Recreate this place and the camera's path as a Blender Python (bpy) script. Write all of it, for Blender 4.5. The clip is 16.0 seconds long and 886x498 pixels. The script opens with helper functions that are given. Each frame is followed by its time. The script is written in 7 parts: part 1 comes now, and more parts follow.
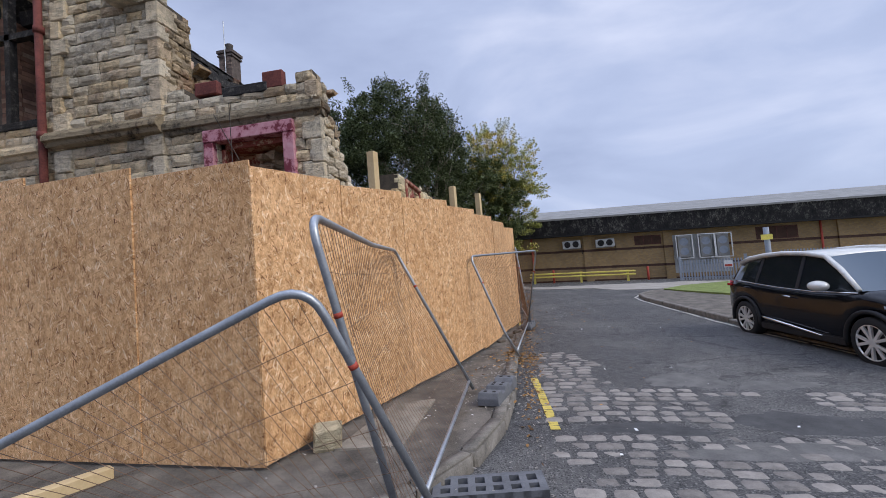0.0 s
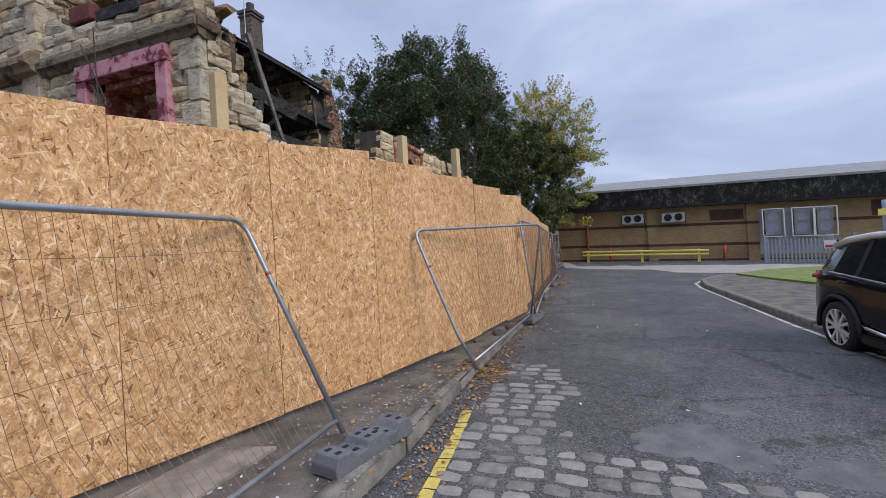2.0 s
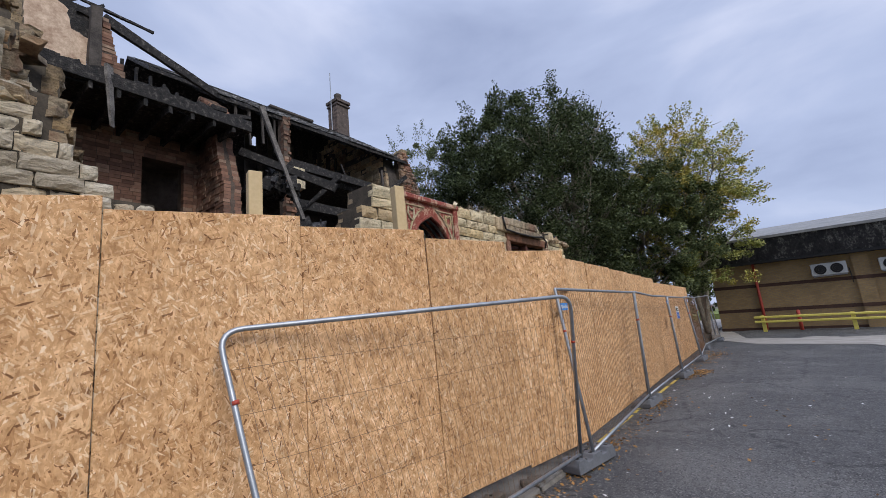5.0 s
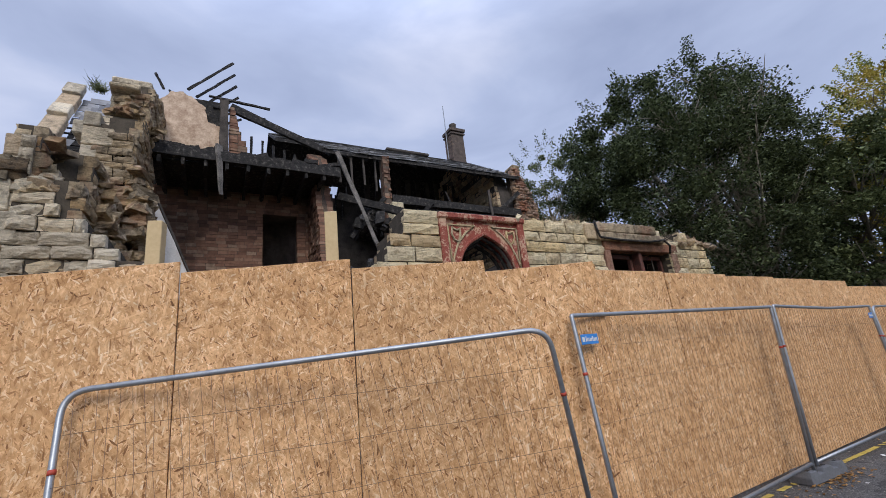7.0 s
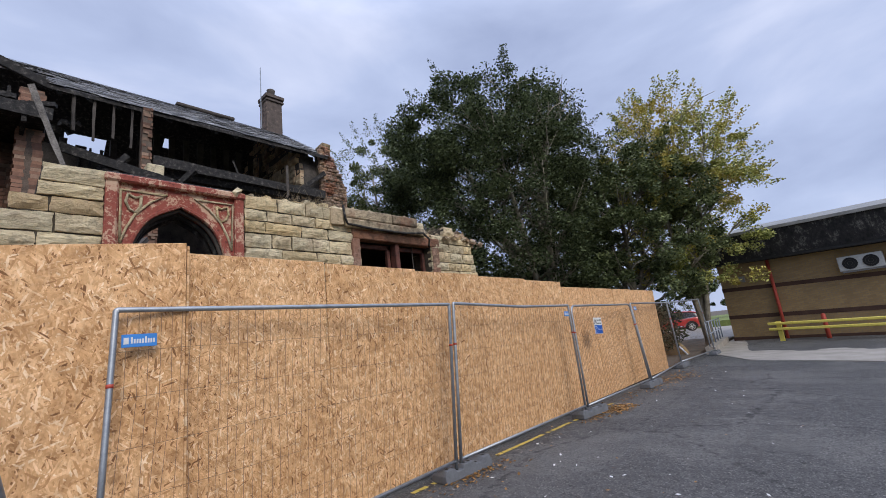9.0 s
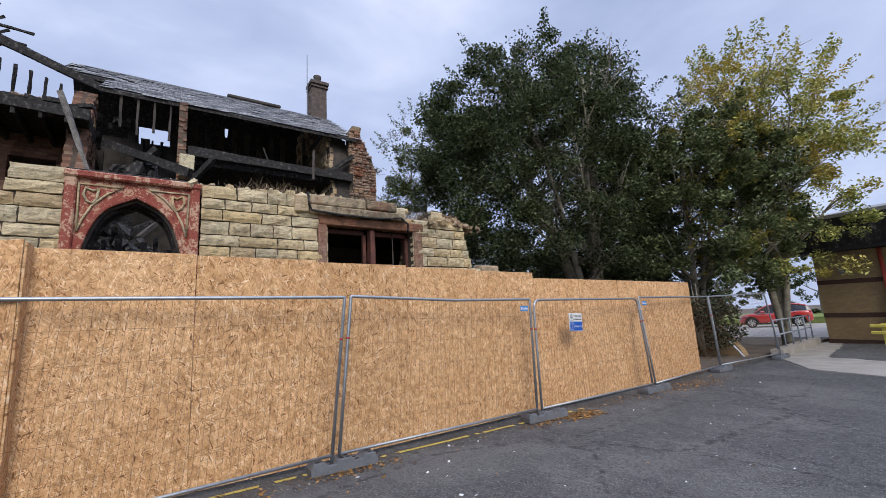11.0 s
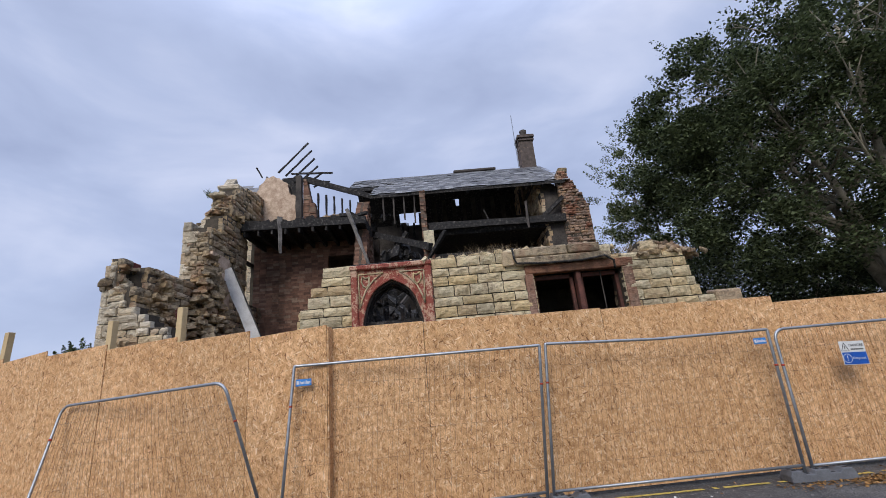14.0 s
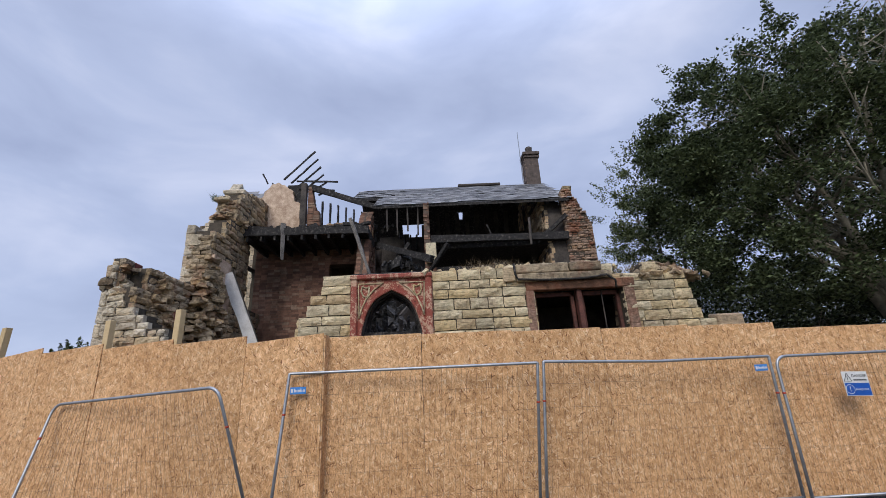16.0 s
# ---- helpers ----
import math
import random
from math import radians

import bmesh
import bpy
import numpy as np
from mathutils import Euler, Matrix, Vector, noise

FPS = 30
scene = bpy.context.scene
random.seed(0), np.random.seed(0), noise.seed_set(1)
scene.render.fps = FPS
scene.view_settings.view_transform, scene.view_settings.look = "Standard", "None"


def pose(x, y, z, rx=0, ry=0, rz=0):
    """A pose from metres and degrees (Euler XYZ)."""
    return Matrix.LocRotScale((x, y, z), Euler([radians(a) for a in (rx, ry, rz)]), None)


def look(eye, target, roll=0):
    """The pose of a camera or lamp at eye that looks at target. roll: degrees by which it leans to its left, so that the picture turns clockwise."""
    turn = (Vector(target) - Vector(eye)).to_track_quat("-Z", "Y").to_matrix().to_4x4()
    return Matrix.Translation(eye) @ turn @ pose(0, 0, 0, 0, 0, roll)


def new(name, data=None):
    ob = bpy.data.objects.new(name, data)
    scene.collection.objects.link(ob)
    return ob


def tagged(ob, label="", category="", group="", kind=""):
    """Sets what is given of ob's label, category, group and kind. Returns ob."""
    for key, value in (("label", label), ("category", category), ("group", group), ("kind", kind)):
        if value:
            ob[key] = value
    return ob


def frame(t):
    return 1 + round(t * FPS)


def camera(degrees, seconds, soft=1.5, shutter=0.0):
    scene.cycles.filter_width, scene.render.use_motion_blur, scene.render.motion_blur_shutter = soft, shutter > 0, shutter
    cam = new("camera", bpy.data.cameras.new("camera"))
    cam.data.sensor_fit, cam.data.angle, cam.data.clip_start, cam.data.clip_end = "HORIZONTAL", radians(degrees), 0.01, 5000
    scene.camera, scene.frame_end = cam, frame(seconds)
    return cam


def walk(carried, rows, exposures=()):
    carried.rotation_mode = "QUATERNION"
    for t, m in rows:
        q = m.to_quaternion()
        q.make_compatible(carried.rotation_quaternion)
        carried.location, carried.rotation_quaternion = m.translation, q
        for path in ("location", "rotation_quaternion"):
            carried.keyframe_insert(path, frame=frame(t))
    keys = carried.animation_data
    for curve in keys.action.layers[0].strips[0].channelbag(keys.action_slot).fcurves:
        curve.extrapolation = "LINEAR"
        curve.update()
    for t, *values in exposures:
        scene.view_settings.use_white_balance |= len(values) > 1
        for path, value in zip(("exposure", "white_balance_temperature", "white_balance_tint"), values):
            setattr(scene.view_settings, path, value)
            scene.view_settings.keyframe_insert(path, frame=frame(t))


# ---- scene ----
cam = camera(92.4, 16.0, soft=0.6)
METRES, EYE, TILT, LEAN, TURN = 13.8, 1.5, 0.0, 0.0, 9.5
ROWS = [
    (0.0, 0.0, 0.0, 0.0, 0.23, 2.85, 4.68),
    (0.5, 0.0317, 0.027, -0.0028, -1.62, 2.45, 4.53),
    (1.0, 0.0589, 0.0621, -0.0056, -2.07, 1.4, 2.96),
    (1.5, 0.0865, 0.0986, -0.0054, 1.68, 1.34, 2.95),
    (2.0, 0.1093, 0.1363, -0.0035, 9.15, -0.07, 3.54),
    (2.5, 0.1267, 0.179, -0.0028, 12.78, 1.2, 2.74),
    (3.0, 0.1468, 0.2212, -0.0013, 22.84, 3.07, 4.97),
    (3.5, 0.1593, 0.2614, -0.0003, 24.83, 6.59, 6.34),
    (6.0, 0.2532, 0.4253, 0.006, 40.11, 14.75, 4.57),
    (6.5, 0.2712, 0.4611, 0.0058, 51.65, 16.05, 6.69),
    (7.0, 0.285, 0.4959, 0.004, 52.92, 16.01, 6.23),
    (7.5, 0.3039, 0.533, 0.0035, 50.81, 14.96, 4.5),
    (8.0, 0.3276, 0.5675, 0.0034, 46.07, 13.74, 6.26),
    (8.5, 0.3448, 0.6057, 0.0001, 36.63, 12.26, 5.55),
    (9.0, 0.3672, 0.6412, -0.0038, 34.61, 12.21, 6.43),
    (11.5, 0.5049, 0.7764, -0.0006, 56.37, 9.08, 3.11),
    (12.0, 0.5196, 0.7796, 0.0003, 72.62, 10.59, 5.28),
    (12.5, 0.533, 0.7788, 0.0027, 79.09, 11.58, 4.72),
    (13.0, 0.5457, 0.787, 0.0038, 81.4, 12.95, 5.53),
    (13.5, 0.5527, 0.7923, 0.0045, 81.2, 15.17, 5.56),
    (14.0, 0.5531, 0.7905, 0.0046, 80.45, 16.99, 5.21),
    (14.5, 0.5526, 0.7893, 0.0048, 80.02, 17.94, 5.51),
    (15.0, 0.5522, 0.7893, 0.0048, 80.1, 18.35, 5.32),
    (15.5, 0.553, 0.7899, 0.0049, 80.31, 18.67, 4.63),
    (16.0, 0.5524, 0.7912, 0.0042, 80.01, 18.73, 2.93),
]
walk(cam, [(t, pose(0, 0, EYE, TILT, LEAN, TURN) @ pose(METRES * x, METRES * y, METRES * z, 90 + pitch, roll, yaw)) for t, x, y, z, yaw, pitch, roll in ROWS],
     exposures=[(0.0, 0.40), (3.5, 0.39), (7.0, 0.32), (9.0, 0.46), (11.5, 0.56), (12.2, 0.52), (13.0, 0.39), (16.0, 0.33)])

# ---- world and light ----
world = bpy.data.worlds.new("overcast_sky")
scene.world = world
world.use_nodes = True
wt = world.node_tree
wt.nodes.clear()
w_out = wt.nodes.new("ShaderNodeOutputWorld")
sky = wt.nodes.new("ShaderNodeTexSky")
sky.sky_type, sky.sun_disc = "NISHITA", False
sky.sun_elevation, sky.sun_rotation = radians(38), radians(107)
bg_sky = wt.nodes.new("ShaderNodeBackground")
bg_sky.inputs["Strength"].default_value = 0.07
wt.links.new(sky.outputs[0], bg_sky.inputs["Color"])
w_tc = wt.nodes.new("ShaderNodeTexCoord")
w_map = wt.nodes.new("ShaderNodeMapping")
w_map.inputs["Scale"].default_value = (1.0, 1.0, 2.6)
w_map.inputs["Location"].default_value = (0.35, 0.2, 0.1)
wt.links.new(w_tc.outputs["Generated"], w_map.inputs["Vector"])
w_n1 = wt.nodes.new("ShaderNodeTexNoise")
w_n1.inputs["Scale"].default_value, w_n1.inputs["Detail"].default_value = 2.3, 7
w_n1.inputs["Roughness"].default_value, w_n1.inputs["Distortion"].default_value = 0.5, 0.35
wt.links.new(w_map.outputs[0], w_n1.inputs["Vector"])
w_ramp = wt.nodes.new("ShaderNodeValToRGB")
w_ramp.color_ramp.elements[0].position, w_ramp.color_ramp.elements[0].color = 0.28, (0.295, 0.35, 0.53, 1)
w_ramp.color_ramp.elements[1].position, w_ramp.color_ramp.elements[1].color = 0.76, (0.60, 0.645, 0.82, 1)
w_mid = w_ramp.color_ramp.elements.new(0.52)
w_mid.color = (0.405, 0.47, 0.668, 1)
wt.links.new(w_n1.outputs["Fac"], w_ramp.inputs[0])
bg_cloud = wt.nodes.new("ShaderNodeBackground")
w_sep = wt.nodes.new("ShaderNodeSeparateXYZ")
wt.links.new(w_tc.outputs["Generated"], w_sep.inputs[0])
w_zen = wt.nodes.new("ShaderNodeMapRange")
w_zen.interpolation_type = "SMOOTHSTEP"
w_zen.inputs["From Min"].default_value, w_zen.inputs["From Max"].default_value = 0.62, 1.0
w_zen.inputs["To Min"].default_value, w_zen.inputs["To Max"].default_value = 1.0, 3.0
wt.links.new(w_sep.outputs["Z"], w_zen.inputs["Value"])
wt.links.new(w_zen.outputs[0], bg_cloud.inputs["Strength"])
wt.links.new(w_ramp.outputs[0], bg_cloud.inputs["Color"])
w_mix = wt.nodes.new("ShaderNodeMixShader")
w_mix.inputs[0].default_value = 0.88
wt.links.new(bg_sky.outputs[0], w_mix.inputs[1])
wt.links.new(bg_cloud.outputs[0], w_mix.inputs[2])
wt.links.new(w_mix.outputs[0], w_out.inputs["Surface"])

sun_data = bpy.data.lights.new("sun", "SUN")
sun_data.energy, sun_data.angle, sun_data.color = 1.55, radians(30), (1.0, 0.95, 0.88)
sun = new("sun", sun_data)
sun.matrix_world = look((31, -1.5, 25), (0, 8, 0))


# ---- material kit ----
class Kit:
    """A small node-material builder."""

    def __init__(self, name, rough=0.8, metal=0.0, spec=0.3):
        self.mat = bpy.data.materials.new(name)
        self.mat.use_nodes = True
        self.t = self.mat.node_tree
        self.b = self.t.nodes["Principled BSDF"]
        self.b.inputs["Roughness"].default_value = rough
        self.b.inputs["Metallic"].default_value = metal
        self.b.inputs["Specular IOR Level"].default_value = spec

    def n(self, kind, **kw):
        return self.t.nodes.new(kind)

    def link(self, a, b):
        self.t.links.new(a, b)

    def coords(self, scale=(1, 1, 1), rot=(0, 0, 0), world_space=False, shift=True):
        m = self.n("ShaderNodeMapping")
        m.inputs["Scale"].default_value = scale
        m.inputs["Rotation"].default_value = [radians(a) for a in rot]
        if world_space:
            src = self.n("ShaderNodeNewGeometry").outputs["Position"]
        else:
            src = self.n("ShaderNodeTexCoord").outputs["Object"]
            if shift:
                info = self.n("ShaderNodeObjectInfo")
                mul = self.math("MULTIPLY", info.outputs["Random"], 37.0)
                add = self.n("ShaderNodeVectorMath")
                self.link(src, add.inputs[0])
                self.link(mul, add.inputs[1])
                src = add.outputs[0]
        self.link(src, m.inputs["Vector"])
        return m.outputs[0]

    def math(self, op, a, b=0.0, clamp=False):
        m = self.n("ShaderNodeMath")
        m.operation, m.use_clamp = op, clamp
        for i, v in enumerate((a, b)):
            if isinstance(v, (int, float)):
                m.inputs[i].default_value = v
            else:
                self.link(v, m.inputs[i])
        return m.outputs[0]

    def noise(self, vec, scale, detail=4, rough=0.6, dist=0.0):
        m = self.n("ShaderNodeTexNoise")
        m.inputs["Scale"].default_value, m.inputs["Detail"].default_value = scale, detail
        m.inputs["Roughness"].default_value, m.inputs["Distortion"].default_value = rough, dist
        self.link(vec, m.inputs["Vector"])
        return m.outputs["Fac"]

    def voronoi(self, vec, scale, feature="F1", out="Color", rand=1.0):
        m = self.n("ShaderNodeTexVoronoi")
        m.feature = feature
        m.inputs["Scale"].default_value = scale
        m.inputs["Randomness"].default_value = rand
        self.link(vec, m.inputs["Vector"])
        return m.outputs[out]

    def ramp(self, fac, stops):
        m = self.n("ShaderNodeValToRGB")
        e = m.color_ramp.elements
        e[0].position, e[0].color = stops[0][0], (*stops[0][1], 1)
        e[1].position, e[1].color = stops[-1][0], (*stops[-1][1], 1)
        for p, c in stops[1:-1]:
            e.new(p).color = (*c, 1)
        self.link(fac, m.inputs[0])
        return m.outputs[0]

    def mix(self, fac, a, b, mode="MIX"):
        m = self.n("ShaderNodeMix")
        m.data_type, m.blend_type = "RGBA", mode
        if isinstance(fac, (int, float)):
            m.inputs[0].default_value = fac
        else:
            self.link(fac, m.inputs[0])
        for i, v in ((6, a), (7, b)):
            if isinstance(v, tuple):
                m.inputs[i].default_value = (*v, 1)
            else:
                self.link(v, m.inputs[i])
        return m.outputs[2]

    def random(self):
        """A random value for each piece, whether an object or an island of a mesh."""
        a = self.n("ShaderNodeObjectInfo").outputs["Random"]
        b = self.n("ShaderNodeNewGeometry").outputs["Random Per Island"]
        return self.math("FRACT", self.math("ADD", a, b))

    def step(self, fac, lo, hi):
        m = self.n("ShaderNodeMapRange")
        m.inputs["From Min"].default_value, m.inputs["From Max"].default_value = lo, hi
        self.link(fac, m.inputs["Value"])
        return m.outputs[0]

    def color(self, c):
        if isinstance(c, tuple):
            self.b.inputs["Base Color"].default_value = (*c, 1)
        else:
            self.link(c, self.b.inputs["Base Color"])
        return self

    def rough(self, r):
        self.link(r, self.b.inputs["Roughness"])
        return self

    def bump(self, height, strength=0.4, distance=0.01):
        m = self.n("ShaderNodeBump")
        m.inputs["Strength"].default_value, m.inputs["Distance"].default_value = strength, distance
        self.link(height, m.inputs["Height"])
        self.link(m.outputs[0], self.b.inputs["Normal"])
        return self


def speckled(name, dark, light, scale=6.0, fine=60.0, rough=0.85, bump=0.3, dist=0.006, metal=0.0, spec=0.3, world_space=False, vary=0.0):
    k = Kit(name, rough, metal, spec)
    v = k.coords(world_space=world_space)
    big, small = k.noise(v, scale, 5), k.noise(v, fine, 3)
    f = k.math("ADD", k.math("MULTIPLY", big, 0.65), k.math("MULTIPLY", small, 0.35))
    c = k.ramp(f, [(0.32, dark), (0.66, light)])
    if vary:
        c = k.mix(vary, c, k.ramp(k.random(), [(0.0, dark), (1.0, light)]))
    k.color(c)
    if bump:
        k.bump(f, bump, dist)
    return k.mat


def osb_material():
    k = Kit("oriented_strand_board", 0.75, 0, 0.25)
    base = k.coords()
    warp = k.n("ShaderNodeTexNoise")
    warp.inputs["Scale"].default_value = 5.0
    k.link(base, warp.inputs["Vector"])
    layers, edges = [], []
    for ang, sx, sz in ((18, 17, 92), (66, 18, 98), (88, 16, 84), (112, 17, 92), (140, 19, 104)):
        m = k.n("ShaderNodeMapping")
        m.inputs["Rotation"].default_value = (0, radians(ang), 0)
        k.link(base, m.inputs["Vector"])
        s = k.n("ShaderNodeMapping")
        s.inputs["Scale"].default_value = (sx, 1.0, sz)
        s.inputs["Location"].default_value = (ang * 0.37, 0, ang * 0.11)
        k.link(m.outputs[0], s.inputs["Vector"])
        col = k.voronoi(s.outputs[0], 1.0)
        sep = k.n("ShaderNodeSeparateColor")
        k.link(col, sep.inputs[0])
        layers.append(sep.outputs)
    # the flake that lies on top is the one with the highest random rank
    val, rank = layers[0][0], layers[0][1]
    for other in layers[1:]:
        top = k.math("GREATER_THAN", other[1], rank)
        mx = k.n("ShaderNodeMix")
        k.link(top, mx.inputs[0])
        k.link(val, mx.inputs[2])
        k.link(other[0], mx.inputs[3])
        val = mx.outputs[0]
        rank = k.math("MAXIMUM", rank, other[1])
    col = k.ramp(val, [(0.0, (0.19, 0.085, 0.034)), (0.06, (0.46, 0.245, 0.107)), (0.22, (0.61, 0.355, 0.164)), (0.62, (0.715, 0.435, 0.218)), (0.88, (0.82, 0.535, 0.295)), (1.0, (0.90, 0.70, 0.47))])
    big = k.noise(base, 1.6, 5, 0.65)
    col = k.mix(k.step(big, 0.35, 0.75), col, k.mix(1.0, col, (0.80, 0.74, 0.66), "MULTIPLY"))
    mott = k.noise(base, 13, 3, 0.6)
    col = k.mix(0.8, col, k.mix(1.0, col, k.ramp(mott, [(0.3, (0.62, 0.57, 0.52)), (0.5, (0.98, 0.97, 0.96)), (0.72, (1.22, 1.25, 1.30))]), "MULTIPLY"))
    # knots, bark and resin specks, and short cracks between flakes
    spot = k.voronoi(k.coords((1.0, 1.0, 0.45)), 34, "F1", "Distance")
    gate = k.step(k.noise(base, 21, 2, 0.5), 0.50, 0.60)
    col = k.mix(k.math("MULTIPLY", k.math("MULTIPLY", k.step(spot, 0.26, 0.12), gate), 0.6), col, (0.16, 0.068, 0.028))
    pale = k.step(k.noise(k.coords((60, 1, 16)), 1.0, 3, 0.6), 0.62, 0.74)
    col = k.mix(k.math("MULTIPLY", pale, 0.45), col, (0.86, 0.64, 0.41))
    info = k.n("ShaderNodeObjectInfo").outputs["Random"]
    tint = k.ramp(info, [(0.0, (0.88, 0.87, 0.86)), (0.5, (0.98, 0.97, 0.96)), (1.0, (1.01, 0.99, 0.98))])
    col = k.mix(1.0, col, tint, "MULTIPLY")
    # damp and splashed dirt where boards meet the pavement
    grain = k.noise(k.coords((90, 1, 30)), 1.0, 2)
    col = k.mix(k.math("MULTIPLY", k.step(grain, 0.45, 0.8), 0.30), col, (0.36, 0.185, 0.08))
    k.color(col)
    k.bump(k.math("ADD", rank, k.math("MULTIPLY", grain, 0.4)), 0.45, 0.004)
    return k.mat


def stone_material(name, a, b, soot=0.5, red=0.0):
    k = Kit(name, 0.92, 0, 0.2)
    v = k.coords(world_space=True)
    strata = k.noise(k.coords((3.0, 3.0, 10.0), world_space=True), 2.2, 7, 0.75, 1.3)
    mid, fine, big = k.noise(v, 9, 6, 0.7), k.noise(v, 85, 3), k.noise(v, 0.9, 5, 0.65)
    c = k.ramp(k.random(), [(0.0, a), (0.3, b), (0.55, tuple(x * y for x, y in zip(b, (1.02, 0.88, 0.68)))), (0.8, tuple(min(1, x * 1.15) for x in b)), (1.0, tuple(x * y for x, y in zip(a, (0.95, 0.78, 0.62))))])
    c = k.mix(k.math("MULTIPLY", k.step(strata, 0.50, 0.68), 0.55), c, tuple(x * 0.36 for x in a))
    c = k.mix(k.math("MULTIPLY", k.step(strata, 0.46, 0.30), 0.35), c, tuple(min(1, x * 1.25) for x in b))
    c = k.mix(k.math("MULTIPLY", k.step(mid, 0.52, 0.70), 0.45), c, tuple(x * 0.30 for x in a))
    c = k.mix(k.math("MULTIPLY", k.step(fine, 0.48, 0.75), 0.3), c, tuple(min(1, x * 1.3) for x in b))
    # weathering: black sulphate crust and soot in broad patches
    f = k.math("ADD", k.math("MULTIPLY", big, 0.62), k.math("MULTIPLY", mid, 0.38))
    c = k.mix(k.math("MULTIPLY", k.step(f, 0.48, 0.58), soot), c, (0.035, 0.031, 0.027))
    if red:
        c = k.mix(k.math("MULTIPLY", k.step(k.noise(v, 2.1, 4), 0.52, 0.62), red), c, (0.30, 0.095, 0.05))
    k.color(c)
    k.bump(k.math("ADD", strata, k.math("MULTIPLY", mid, 0.6)), 1.0, 0.06)
    return k.mat


def brick_material():
    k = Kit("burnt_red_brick", 0.93, 0, 0.15)
    v = k.coords(world_space=True)
    c = k.ramp(k.random(), [(0.0, (0.14, 0.08, 0.06)), (0.35, (0.235, 0.13, 0.09)), (0.7, (0.30, 0.165, 0.112)), (1.0, (0.33, 0.235, 0.17))])
    big, mid = k.noise(v, 0.8, 4, 0.6), k.noise(v, 14, 4)
    c = k.mix(k.math("MULTIPLY", k.step(mid, 0.42, 0.75), 0.5), c, (0.09, 0.055, 0.04))
    c = k.mix(k.math("MULTIPLY", k.step(big, 0.50, 0.68), 0.75), c, (0.03, 0.024, 0.02))
    k.color(c)
    k.bump(mid, 0.6, 0.012)
    return k.mat


def asphalt_material():
    k = Kit("worn_asphalt", 0.88, 0, 0.3)
    v = k.coords(world_space=True)
    grit, mid, big = k.noise(v, 75, 3, 0.7), k.noise(v, 9, 6, 0.7), k.noise(v, 0.55, 6, 0.65)
    stones = k.voronoi(v, 90, "F1", "Color")
    sep = k.n("ShaderNodeSeparateColor")
    k.link(stones, sep.inputs[0])
    c = k.ramp(mid, [(0.3, (0.052, 0.051, 0.051)), (0.7, (0.115, 0.112, 0.109))])
    c = k.mix(k.math("MULTIPLY", k.step(big, 0.47, 0.58), 0.7), c, (0.155, 0.150, 0.142))
    c = k.mix(k.math("MULTIPLY", k.step(sep.outputs[0], 0.72, 1.0), 0.75), c, (0.25, 0.24, 0.225))
    c = k.mix(k.math("MULTIPLY", k.step(sep.outputs[1], 0.60, 0.95), 0.7), c, (0.018, 0.018, 0.019))
    c = k.mix(k.math("MULTIPLY", k.step(grit, 0.55, 0.75), 0.5), c, (0.20, 0.19, 0.18))
    c = k.mix(k.math("MULTIPLY", k.step(grit, 0.46, 0.30), 0.6), c, (0.018, 0.018, 0.019))
    crack = k.voronoi(v, 0.42, "DISTANCE_TO_EDGE", "Distance")
    wob = k.math("ADD", crack, k.math("MULTIPLY", k.math("SUBTRACT", mid, 0.5), 0.14))
    c = k.mix(k.math("MULTIPLY", k.step(wob, 0.010, 0.0), 0.5), c, (0.02, 0.02, 0.02))
    k.color(c)
    k.rough(k.ramp(big, [(0.3, (0.75,) * 3), (0.7, (0.93,) * 3)]))
    k.bump(k.math("ADD", grit, k.math("ADD", mid, sep.outputs[0])), 0.9, 0.010)
    return k.mat


def char_material():
    k = Kit("charred_timber", 0.82, 0, 0.35)
    v = k.coords((1, 1, 1), world_space=True)
    f, cell = k.noise(v, 12, 5), k.voronoi(v, 26, "DISTANCE_TO_EDGE", "Distance")
    c = k.ramp(f, [(0.35, (0.010, 0.010, 0.010)), (0.55, (0.028, 0.025, 0.023)), (0.72, (0.13, 0.118, 0.105))])
    k.color(c)
    k.bump(k.math("ADD", f, k.math("MULTIPLY", cell, 1.5)), 0.7, 0.02)
    return k.mat


def slate_material():
    k = Kit("grey_slate", 0.55, 0, 0.45)
    v = k.coords(world_space=True)
    f = k.noise(v, 9, 4)
    c = k.ramp(k.random(), [(0.0, (0.07, 0.07, 0.072)), (0.5, (0.16, 0.158, 0.158)), (1.0, (0.32, 0.315, 0.31))])
    c = k.mix(k.math("MULTIPLY", k.step(f, 0.45, 0.7), 0.5), c, (0.05, 0.05, 0.05))
    k.color(c)
    k.bump(f, 0.4, 0.01)
    return k.mat


